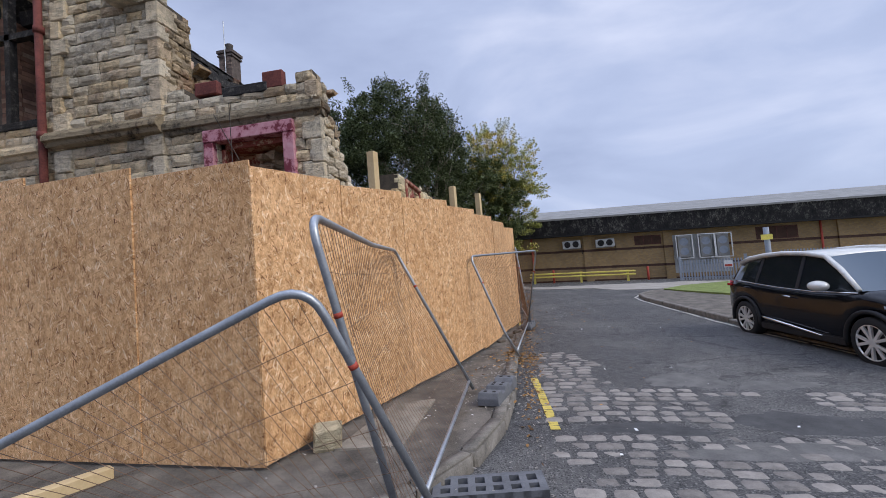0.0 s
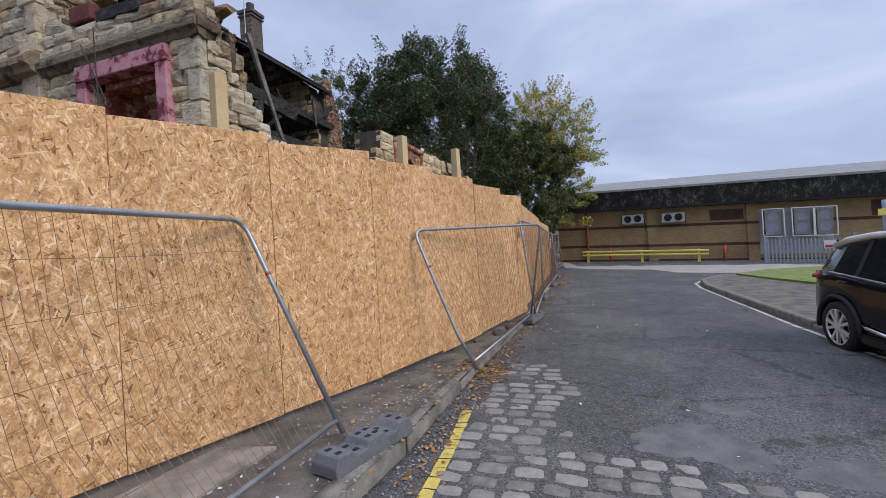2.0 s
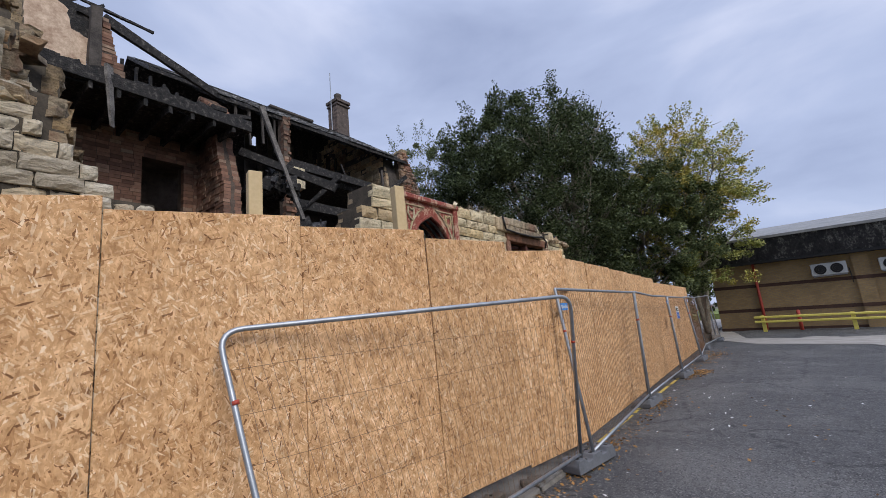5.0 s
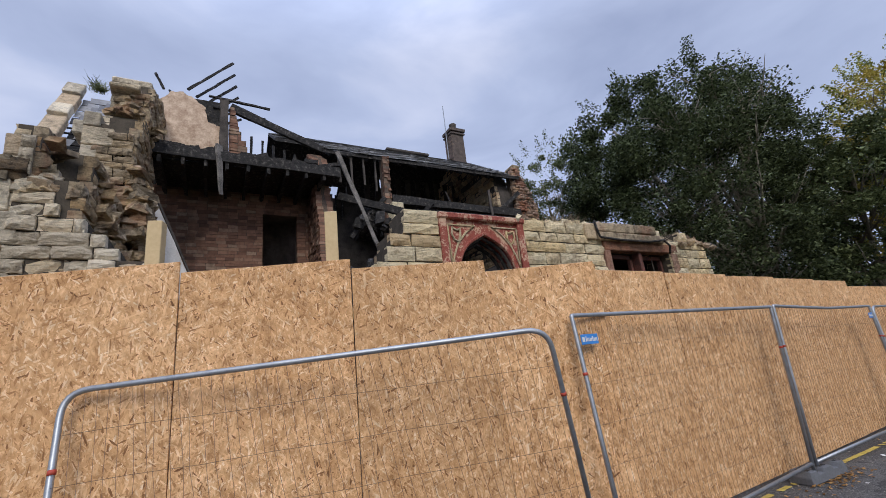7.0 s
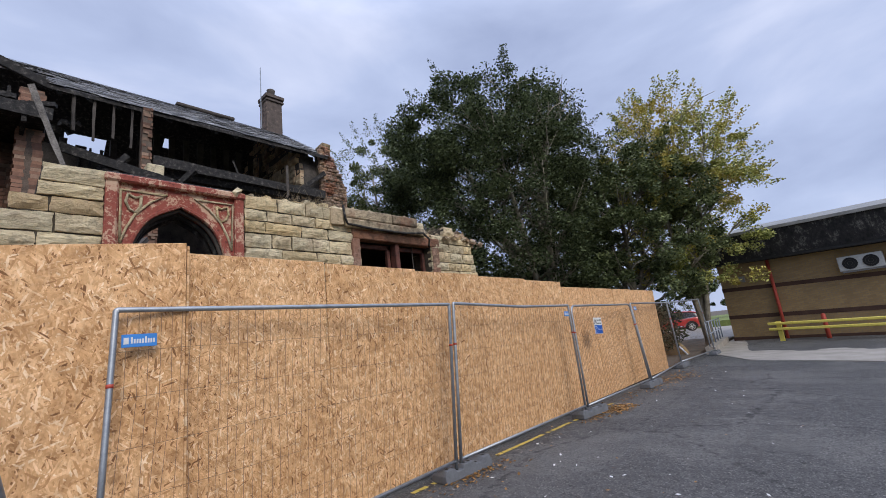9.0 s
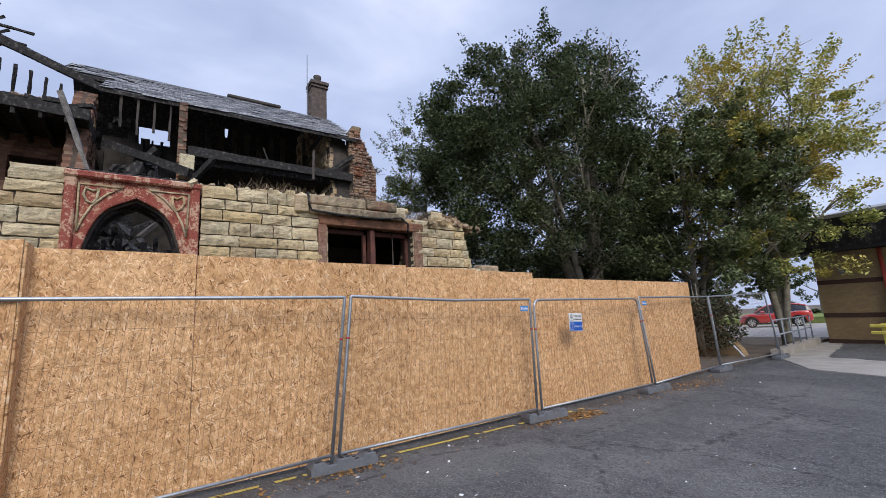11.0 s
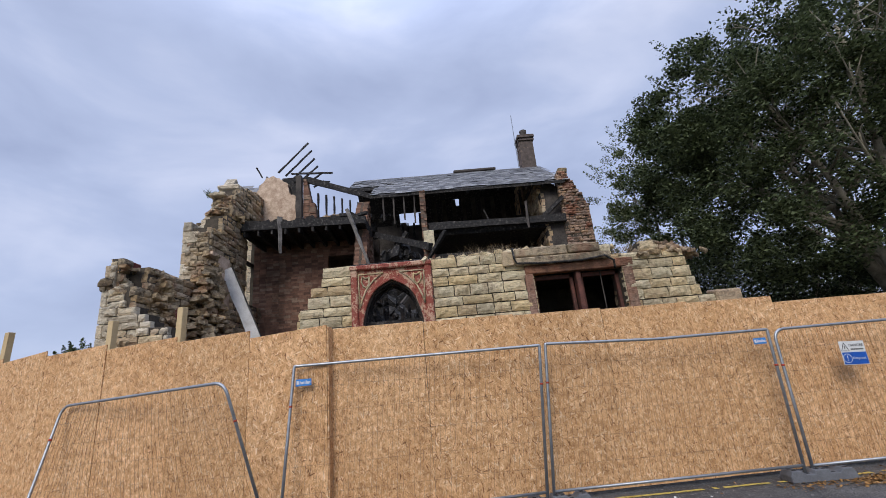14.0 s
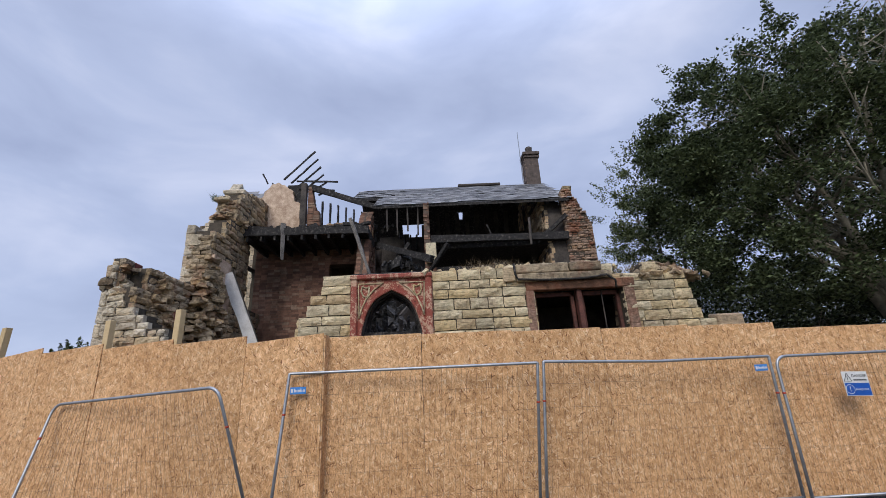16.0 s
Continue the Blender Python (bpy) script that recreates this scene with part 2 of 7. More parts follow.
def leaf_material(name, dark, light, gold=0.0):
    k = Kit(name, 0.6, 0, 0.22)
    c = k.ramp(k.n("ShaderNodeNewGeometry").outputs["Random Per Island"], [(0.0, dark), (0.75, light), (1.0, tuple(min(1, x * 1.5) for x in light))])
    if gold:
        v = k.coords(world_space=True, shift=False)
        c = k.mix(k.math("MULTIPLY", k.step(k.noise(v, 0.55, 3), 0.45, 0.6), gold), c, (0.60, 0.43, 0.09))
    k.color(c)
    k.b.inputs["Transmission Weight"].default_value = 0.0
    tr = k.n("ShaderNodeBsdfTranslucent")
    k.link(c, tr.inputs[0])
    mx = k.n("ShaderNodeMixShader")
    mx.inputs[0].default_value = 0.22
    k.link(k.b.outputs[0], mx.inputs[1])
    k.link(tr.outputs[0], mx.inputs[2])
    k.link(mx.outputs[0], k.t.nodes["Material Output"].inputs["Surface"])
    return k.mat


def plain(name, c, rough=0.6, metal=0.0, spec=0.4, coat=0.0):
    k = Kit(name, rough, metal, spec)
    v = k.coords()
    f = k.noise(v, 14, 4)
    k.color(k.ramp(f, [(0.3, tuple(x * 0.86 for x in c)), (0.7, tuple(min(1, x * 1.08) for x in c))]))
    if coat:
        k.b.inputs["Coat Weight"].default_value = coat
        k.b.inputs["Coat Roughness"].default_value = 0.04
    return k.mat


def flaking_paint():
    k = Kit("flaking_red_paint", 0.8, 0, 0.3)
    v = k.coords(world_space=True)
    f = k.math("ADD", k.math("MULTIPLY", k.noise(v, 5, 6, 0.7), 0.6), k.math("MULTIPLY", k.noise(v, 28, 4, 0.7), 0.4))
    c = k.ramp(f, [(0.36, (0.11, 0.03, 0.024)), (0.44, (0.27, 0.065, 0.045)), (0.505, (0.24, 0.07, 0.05)), (0.535, (0.46, 0.28, 0.19)), (0.72, (0.54, 0.42, 0.30))])
    k.color(c)
    k.bump(f, 0.5, 0.01)
    return k.mat


def pink_paint():
    k = Kit("faded_pink_paint", 0.8, 0, 0.3)
    v = k.coords(world_space=True)
    f = k.noise(v, 6, 6, 0.7)
    c = k.ramp(f, [(0.43, (0.16, 0.03, 0.045)), (0.50, (0.46, 0.21, 0.245)), (0.8, (0.58, 0.36, 0.38))])
    k.color(c)
    k.bump(f, 0.3, 0.008)
    return k.mat


def fascia_material():
    k = Kit("stained_fascia", 0.9, 0, 0.2)
    v = k.coords((1.6, 1.6, 0.9), world_space=True)
    f = k.math("ADD", k.math("MULTIPLY", k.noise(v, 1.6, 6, 0.7), 0.6), k.math("MULTIPLY", k.noise(v, 9, 4, 0.7), 0.4))
    k.color(k.ramp(f, [(0.38, (0.016, 0.016, 0.016)), (0.52, (0.036, 0.034, 0.033)), (0.58, (0.10, 0.095, 0.085)), (0.68, (0.27, 0.26, 0.225))]))
    k.bump(f, 0.4, 0.02)
    return k.mat


def buff_brick_material():
    k = Kit("buff_brickwork", 0.9, 0, 0.2)
    src = k.n("ShaderNodeNewGeometry").outputs["Position"]
    m = k.n("ShaderNodeMapping")
    m.inputs["Rotation"].default_value = (radians(90), 0, radians(7))
    k.link(src, m.inputs["Vector"])
    bt = k.n("ShaderNodeTexBrick")
    bt.inputs["Color1"].default_value, bt.inputs["Color2"].default_value = (0.37, 0.25, 0.115, 1), (0.30, 0.20, 0.095, 1)
    bt.inputs["Mortar"].default_value = (0.25, 0.20, 0.14, 1)
    bt.inputs["Scale"].default_value, bt.inputs["Brick Width"].default_value, bt.inputs["Row Height"].default_value = 1.0, 0.225, 0.075
    bt.inputs["Mortar Size"].default_value = 0.006
    k.link(m.outputs[0], bt.inputs["Vector"])
    f = k.noise(k.coords(world_space=True), 1.4, 5)
    k.color(k.mix(k.math("MULTIPLY", k.step(f, 0.45, 0.7), 0.4), bt.outputs[0], (0.16, 0.11, 0.06)))
    k.bump(f, 0.2, 0.005)
    return k.mat


OSB = osb_material()
STONE = stone_material("buff_sandstone", (0.54, 0.455, 0.33), (0.77, 0.68, 0.52), 0.36)
CLEAN_STONE = stone_material("cleaned_sandstone", (0.55, 0.455, 0.29), (0.76, 0.66, 0.445), 0.30, 0.14)
MORTAR = speckled("dark_mortar", (0.035, 0.03, 0.024), (0.11, 0.09, 0.066), 5, 50, 0.95, 0.6, 0.02, world_space=True)
RUBBLE = stone_material("broken_rubble", (0.33, 0.255, 0.165), (0.54, 0.43, 0.285), 0.62, 0.3)
TORN = stone_material("torn_brick_and_stone", (0.24, 0.16, 0.12), (0.44, 0.32, 0.24), 0.55, 0.5)
RED_STONE = stone_material("scorched_red_sandstone", (0.30, 0.17, 0.12), (0.46, 0.30, 0.22), 0.5, 0.3)
SOOTY_STONE = stone_material("sooty_sandstone", (0.17, 0.14, 0.10), (0.34, 0.28, 0.19), 0.9)
WORN_SLAB = speckled("worn_gritty_slab", (0.10, 0.088, 0.07), (0.36, 0.32, 0.26), 5, 110, 0.93, 0.7, 0.01, world_space=True)
BRICK = brick_material()
BRICK_CORE = speckled("sooty_mortar", (0.045, 0.035, 0.03), (0.17, 0.13, 0.10), 4, 40, 0.95, 0.4, 0.01, world_space=True)
ASPHALT = asphalt_material()
CHAR = char_material()
SOOT = speckled("sooty_plaster", (0.016, 0.014, 0.013), (0.105, 0.090, 0.078), 2.6, 30, 0.9, 0.4, 0.01, world_space=True)
SLATE = slate_material()
PLASTER = speckled("pink_lime_plaster", (0.30, 0.19, 0.125), (0.70, 0.55, 0.41), 4.2, 24, 0.92, 0.5, 0.015, world_space=True)
RED_PAINT = flaking_paint()
PINK = pink_paint()
STEEL = speckled("galvanised_steel", (0.26, 0.28, 0.30), (0.42, 0.44, 0.46), 12, 120, 0.45, 0.1, 0.001, metal=0.75, spec=0.5)
WIRE = plain("rusty_wire", (0.20, 0.125, 0.08), 0.75, 0.2)
DULL_RED = speckled("dull_red_paint", (0.07, 0.022, 0.018), (0.20, 0.06, 0.048), 6, 40, 0.85, 0.4, 0.006, world_space=True)
CHIMNEY = speckled("sooty_chimney_brick", (0.05, 0.042, 0.038), (0.14, 0.11, 0.095), 6, 50, 0.92, 0.5, 0.01, world_space=True)
CHIMNEY_BRICK = speckled("smoked_chimney_brick", (0.06, 0.048, 0.042), (0.22, 0.165, 0.135), 6, 50, 0.92, 0.5, 0.01, world_space=True, vary=0.7)
TIMBER = speckled("new_softwood", (0.46, 0.33, 0.17), (0.60, 0.46, 0.26), 3, 40, 0.8, 0.25, 0.004)
ASHEN = speckled("ashen_burnt_timber", (0.04, 0.037, 0.034), (0.24, 0.22, 0.20), 5, 40, 0.9, 0.4, 0.006, world_space=True)
PALE_TIMBER = speckled("weathered_white_timber", (0.55, 0.52, 0.47), (0.82, 0.80, 0.76), 4, 40, 0.8, 0.3, 0.005)
PAVE = speckled("dirty_pavement", (0.040, 0.036, 0.031), (0.20, 0.175, 0.145), 3.4, 90, 0.93, 0.5, 0.008, world_space=True)
CONCRETE = speckled("pale_concrete", (0.22, 0.20, 0.17), (0.38, 0.35, 0.31), 1.6, 60, 0.92, 0.4, 0.006, world_space=True)
KERB = speckled("gritstone_kerb", (0.085, 0.077, 0.065), (0.25, 0.225, 0.19), 6, 70, 0.9, 0.5, 0.008, world_space=True)
COBBLE = speckled("stone_setts", (0.09, 0.082, 0.075), (0.33, 0.30, 0.265), 14, 90, 0.8, 0.5, 0.006, world_space=True, vary=0.5)
YELLOW_LINE = speckled("worn_yellow_paint", (0.42, 0.32, 0.06), (0.66, 0.52, 0.14), 9, 60, 0.8, 0.3, 0.003, world_space=True)
WHITE_LINE = speckled("worn_white_paint", (0.40, 0.38, 0.32), (0.66, 0.63, 0.54), 9, 60, 0.8, 0.3, 0.003, world_space=True)
GRASS = speckled("short_grass", (0.09, 0.12, 0.03), (0.22, 0.26, 0.075), 3, 60, 0.9, 0.6, 0.03, world_space=True)
SOIL = speckled("rubble_soil", (0.06, 0.048, 0.036), (0.16, 0.13, 0.10), 2, 40, 0.95, 0.6, 0.03, world_space=True)
RUBBER = speckled("recycled_rubber", (0.085, 0.088, 0.095), (0.16, 0.165, 0.175), 5, 60, 0.85, 0.3, 0.004)
LEAF = leaf_material("broad_leaves", (0.016, 0.024, 0.010), (0.112, 0.138, 0.062))
LEAF_GOLD = leaf_material("turning_leaves", (0.13, 0.165, 0.045), (0.40, 0.40, 0.12), 0.75)
LEAF_LIGHT = leaf_material("light_leaves", (0.045, 0.06, 0.024), (0.18, 0.205, 0.09))
LEAF_MID = leaf_material("fresh_green_leaves", (0.035, 0.05, 0.02), (0.17, 0.20, 0.085))
# undergrowth leaves, shade under the crowns put into the colour
LEAF_SHADED = leaf_material("holly_leaves", (0.012, 0.020, 0.009), (0.052, 0.068, 0.032))
DRY_LEAF = leaf_material("fallen_leaves", (0.10, 0.05, 0.02), (0.36, 0.20, 0.07))
BARK = speckled("grey_bark", (0.13, 0.115, 0.085), (0.36, 0.32, 0.24), 5, 40, 0.92, 0.7, 0.02, world_space=True)
BUFF = buff_brick_material()
BROWN_BAND = speckled("brown_brick_band", (0.055, 0.03, 0.022), (0.10, 0.055, 0.038), 3, 40, 0.9, 0.3, 0.005, world_space=True)
FASCIA = fascia_material()
ROOF_SHEET = speckled("grey_roof_sheet", (0.15, 0.148, 0.14), (0.30, 0.295, 0.28), 1.2, 30, 0.7, 0.2, 0.01, world_space=True)
RED_POST = plain("red_paint", (0.40, 0.06, 0.035), 0.6)
YELLOW = plain("yellow_paint", (0.72, 0.60, 0.12), 0.5)
GREY_PAINT = speckled("grey_blue_paint", (0.20, 0.23, 0.27), (0.29, 0.32, 0.36), 5, 50, 0.6, 0.1, 0.002)
AC_GREY = plain("ac_casing", (0.42, 0.42, 0.40), 0.6)
WHITE = plain("off_white_paint", (0.66, 0.66, 0.64), 0.5)
BLUE = plain("label_blue", (0.045, 0.22, 0.58), 0.45)
SIGN_BLUE = plain("safety_blue", (0.012, 0.09, 0.40), 0.45)
# near-black; on the fence feet and the gable niche it paints hole shade
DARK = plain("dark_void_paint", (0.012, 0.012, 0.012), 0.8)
FRAME_WOOD = speckled("sooted_window_timber", (0.03, 0.018, 0.015), (0.16, 0.06, 0.045), 7, 40, 0.7, 0.3, 0.004, world_space=True)


# ---- geometry kit ----
def mesh_of(bm, name="mesh", smooth=False):
    bmesh.ops.recalc_face_normals(bm, faces=bm.faces)
    me = bpy.data.meshes.new(name)
    bm.to_mesh(me)
    bm.free()
    if smooth:
        for p in me.polygons:
            p.use_smooth = True
    return me


def part(name, bm, material, parent=None, label="", smooth=False):
    me = mesh_of(bm, name, smooth)
    me.materials.append(material)
    ob = new(name, me)
    if parent is not None:
        ob.parent = parent
    if label:
        ob["label"] = label
    return ob


def piece(name, me, parent, m, kind=""):
    """One more piece on shared mesh data."""
    ob = new(name, me)
    ob.parent = parent
    ob.matrix_basis = m
    return ob


def box(bm, x0, x1, y0, y1, z0, z1, m=None, jitter=0.0):
    vs = [Vector((x, y, z)) for z in (z0, z1) for y in (y0, y1) for x in (x0, x1)]
    if jitter:
        vs = [v + Vector([random.uniform(-jitter, jitter) for _ in range(3)]) for v in vs]
    vs = [bm.verts.new(m @ v if m else v) for v in vs]
    for f in ((0, 2, 3, 1), (4, 5, 7, 6), (0, 1, 5, 4), (2, 6, 7, 3), (0, 4, 6, 2), (1, 3, 7, 5)):
        bm.faces.new([vs[i] for i in f])
    return vs


def beveled_box(sx, sy, sz, r, seg=1):
    bm = bmesh.new()
    box(bm, -sx / 2, sx / 2, -sy / 2, sy / 2, -sz / 2, sz / 2)
    bmesh.ops.bevel(bm, geom=bm.edges[:], offset=r, segments=seg, affect="EDGES")
    return bm


def bar(bm, a, b, w, h=None, up=(0, 0, 1), taper=1.0):
    """A squared timber from a to b."""
    a, b = Vector(a), Vector(b)
    h = h or w
    d = (b - a).normalized()
    u = Vector(up)
    s = d.cross(u)
    if s.length < 1e-3:
        s = d.cross(Vector((1, 0, 0)))
    s.normalize()
    u = s.cross(d).normalized()
    ring = []
    for p, k in ((a, 1.0), (b, taper)):
        ring.append([bm.verts.new(p + s * (i * w / 2 * k) + u * (j * h / 2 * k)) for i, j in ((-1, -1), (1, -1), (1, 1), (-1, 1))])
    for i in range(4):
        j = (i + 1) % 4
        bm.faces.new((ring[0][i], ring[0][j], ring[1][j], ring[1][i]))
    bm.faces.new(ring[0][::-1])
    bm.faces.new(ring[1])


def tube(bm, pts, r, n=8, radii=None, caps=True):
    pts = [Vector(p) for p in pts]
    rings, ref = [], None
    for i, p in enumerate(pts):
        d = (pts[min(i + 1, len(pts) - 1)] - pts[max(i - 1, 0)]).normalized()
        if ref is None:
            ref = d.orthogonal().normalized()
        ref = (ref - d * ref.dot(d)).normalized()
        s = d.cross(ref)
        rr = radii[i] if radii else r
        rings.append([bm.verts.new(p + (ref * math.cos(a) + s * math.sin(a)) * rr) for a in (math.tau * q / n for q in range(n))])
    for a, b in zip(rings, rings[1:]):
        for i in range(n):
            j = (i + 1) % n
            bm.faces.new((a[i], a[j], b[j], b[i]))
    if caps and n > 2:
        bm.faces.new(rings[0][::-1])
        bm.faces.new(rings[-1])


def prism(bm, outline, depth, m=None):
    """Extrudes an outline given in x and z along y by depth."""
    a = [bm.verts.new((m @ Vector((x, 0, z))) if m else Vector((x, 0, z))) for x, z in outline]
    b = [bm.verts.new((m @ Vector((x, depth, z))) if m else Vector((x, depth, z))) for x, z in outline]
    n = len(outline)
    bm.faces.new(a)
    bm.faces.new(b[::-1])
    for i in range(n):
        j = (i + 1) % n
        bm.faces.new((a[i], b[i], b[j], a[j]))


def empty(name, m=None):
    ob = new(name)
    if m is not None:
        ob.matrix_basis = m
    return ob


def smoothstep(a, b, x):
    t = min(1, max(0, (x - a) / (b - a)))
    return t * t * (3 - 2 * t)


def profile(points):
    """A height along a wall, straight between the given points."""
    def f(u):
        if u <= points[0][0]:
            return points[0][1]
        for (a, za), (b, zb) in zip(points, points[1:]):
            if u <= b:
                return za + (zb - za) * (u - a) / max(1e-6, b - a)
        return points[-1][1]
    return f


# ---- ground ----
def fall(x):
    """The road's crossfall to the east."""
    return 0.032 * max(0.0, x - 0.8)


def sheet(x0, x1, y0, y1, z, step, rough=0.0, cut=None):
    bm = bmesh.new()
    nx, ny = max(1, round((x1 - x0) / step)), max(1, round((y1 - y0) / step))
    g = [[bm.verts.new((x0 + (x1 - x0) * i / nx, y0 + (y1 - y0) * j / ny, 0)) for j in range(ny + 1)] for i in range(nx + 1)]
    for col in g:
        for v in col:
            v.co.z = z - (fall(v.co.x) if rough else 0) + rough * noise.noise(Vector((v.co.x * 0.9, v.co.y * 0.9, 0))) + rough * 0.5 * noise.noise(Vector((v.co.x * 3.1, v.co.y * 3.1, 4)))
    for i in range(nx):
        for j in range(ny):
            bm.faces.new((g[i][j], g[i + 1][j], g[i + 1][j + 1], g[i][j + 1]))
    return bm


def slab(outline, z0, z1, top=None):
    """A flat slab with the given outline in plan; top gives its height at a place."""
    bm = bmesh.new()
    a = [bm.verts.new((x, y, z0)) for x, y in outline]
    b = [bm.verts.new((x, y, top(x, y) if top else z1)) for x, y in outline]
    bm.faces.new(a[::-1])
    bm.faces.new(b)
    for i in range(len(a)):
        j = (i + 1) % len(a)
        bm.faces.new((a[i], a[j], b[j], b[i]))
    return bm


ground = part("ground", sheet(-900, 900, -900, 900, -1.40, 450), SOIL)
tagged(ground, "rough open ground stretching to the horizon", "ground", kind="structure")
road = part("road", sheet(-14, 42, -30, 42, 0.0, 0.4, 0.008), ASPHALT, smooth=True)
tagged(road, "worn patched grey asphalt road with old setts showing", "road", kind="structure")


def pave_height(x, y):
    return 0.12 - 0.085 * smoothstep(5.4, 8.6, y)


KERB_LINE = [(-1.05, 2.35), (-0.72, 2.75), (-0.42, 3.25), (-0.22, 3.95), (-0.14, 4.9), (-0.12, 6.2), (-0.08, 7.6), (0.0, 9.2), (0.06, 10.4)]
pave_out = [(-14, 0.4), (-2.6, 1.2)] + [(x - 0.13, y) for x, y in KERB_LINE] + [(-0.2, 10.6), (-0.55, 10.6), (-14, 10.6)]
pavement = part("pavement", slab(pave_out, -0.2, 0.1, pave_height), PAVE)
tagged(pavement, "dark dirty tarmac pavement beside the hoarding", "pavement", kind="structure")
site = part("site_ground", slab([(-40, 4.2), (-3.3, 4.2), (-0.75, 10.65), (-0.45, 22.4), (-0.9, 34), (-40, 40)], -0.25, 0.11), SOIL)
tagged(site, "rubble-strewn earth behind the hoarding", "ground", kind="structure")

kerb = empty("kerb")
tagged(kerb, "worn gritstone kerb edging the pavement", "kerb", kind="structure")
for (xa, ya), (xb, yb) in zip(KERB_LINE, KERB_LINE[1:]):
    n = max(1, round(math.hypot(xb - xa, yb - ya) / 0.8))
    for i in range(n):
        a = Vector((xa + (xb - xa) * i / n, ya + (yb - ya) * i / n, 0))
        b = Vector((xa + (xb - xa) * (i + 1) / n, ya + (yb - ya) * (i + 1) / n, 0))
        ln = (b - a).length - 0.012
        bm = beveled_box(ln, 0.15, 0.30, 0.022, 2)
        for v in bm.verts:
            v.co += Vector([random.uniform(-0.005, 0.005) for _ in range(3)])
        st = part("kerbstone", bm, KERB, kerb, smooth=True)
        mid = (a + b) / 2
        st.matrix_basis = pose(mid.x - 0.065, mid.y, pave_height(mid.x, mid.y) + 0.012 - 0.15, 0, random.uniform(-1, 1), math.degrees(math.atan2(b.y - a.y, b.x - a.x)))

# far pavement beside the parked car, with grass behind it
far_out = [(4.75, 6.0), (4.45, 9.0), (4.35, 12.0), (4.30, 15.6), (4.55, 17.2), (5.4, 18.7), (7.0, 19.6), (9.4, 19.8), (9.4, 6.0), (9.4, -12), (5.6, -12)]


def far_height(x, y):
    return 0.03 + 0.09 * smoothstep(8.5, 10.5, y) - fall(x)


far_pave = part("far_pavement", slab(far_out, -0.6, 0.1, far_height), PAVE)
tagged(far_pave, "grey tarmac footway with a stone kerb", "pavement", kind="structure")
far_kerb = empty("far_kerb")
tagged(far_kerb, "stone kerb with a faded line along it", "kerb", kind="structure")
fk = [(4.75, 6.0), (4.45, 9.0), (4.35, 12.0), (4.30, 15.6), (4.55, 17.2), (5.4, 18.7), (7.0, 19.6), (9.4, 19.8)]
for (xa, ya), (xb, yb) in zip(fk, fk[1:]):
    n = max(1, round(math.hypot(xb - xa, yb - ya) / 0.9))
    for i in range(n):
        a = Vector((xa + (xb - xa) * i / n, ya + (yb - ya) * i / n, 0))
        b = Vector((xa + (xb - xa) * (i + 1) / n, ya + (yb - ya) * (i + 1) / n, 0))
        st = part("kerbstone", beveled_box((b - a).length - 0.01, 0.14, 0.3, 0.02, 1), KERB, far_kerb)
        mid = (a + b) / 2
        st.matrix_basis = pose(mid.x, mid.y, far_height(mid.x, mid.y) + 0.01 - 0.15, 0, 0, math.degrees(math.atan2(b.y - a.y, b.x - a.x)))
lawn = part("lawn", slab([(6.2, 17.4), (5.9, 18.8), (7.3, 20.6), (10, 22.4), (24, 21.0), (24, 8), (9.5, 8.0), (7.3, 14.0)], -0.6, 0.16, lambda x, y: 0.17 - fall(x)), GRASS)
tagged(lawn, "short green grass verge beside the footway", "grass", kind="structure")
apron = part("concrete_apron", slab([(-0.3, 26.4), (1.1, 24.0), (3.9, 23.2), (4.6, 21.3), (7.2, 20.9), (10, 23.2), (26, 22.0), (26, 30.5), (-1.2, 34)], -1.2, 0.02, lambda x, y: 0.02 - fall(x)), CONCRETE)
tagged(apron, "pale concrete yard in front of the brick building", "pavement", kind="structure")

# ---- hoarding ----
HA, HB, HC = Vector((-1.97, 2.97, 0)), Vector((0.0, 10.54, 0)), Vector((-9.2, 3.52, 0))


def board_mesh(w, h, rise=0.0, t=0.018):
    bm = bmesh.new()
    for v in box(bm, -w / 2, w / 2, -t / 2, t / 2, 0, h):
        if v.co.z > 0.5:
            v.co.z += rise * v.co.x / w
    bmesh.ops.bevel(bm, geom=bm.edges[:], offset=0.0025, segments=1, affect="EDGES")
    return bm


def hoarding(name, label, a, b, widths, tops, bases, rises=(0.0,) * 12):
    """A run of boards from a to b on timber rails; tops and bases are heights board by board."""
    top = empty(name)
    tagged(top, label, "hoarding")
    d = (b - a).normalized()
    ang = math.degrees(math.atan2(d.y, d.x))
    nrm = Vector((d.y, -d.x, 0))
    s = 0.0
    for w, zt, zb, up in zip(widths, tops, bases, rises):
        ob = part("board", board_mesh(w - 0.0015, zt - zb, up), OSB, top)
        p = a + d * (s + w / 2) + nrm * random.uniform(-0.006, 0.006)
        ob.matrix_basis = pose(p.x, p.y, zb, random.uniform(-0.25, 0.25), random.uniform(-0.1, 0.1), ang)
        s += w
    for z in (0.45, 1.25, 2.05):
        bm = bmesh.new()
        bar(bm, a + Vector((0, 0, z)) - nrm * 0.045, a + d * s + Vector((0, 0, z)) - nrm * 0.045, 0.06, 0.09)
        part("rail", bm, TIMBER, top)
    return top


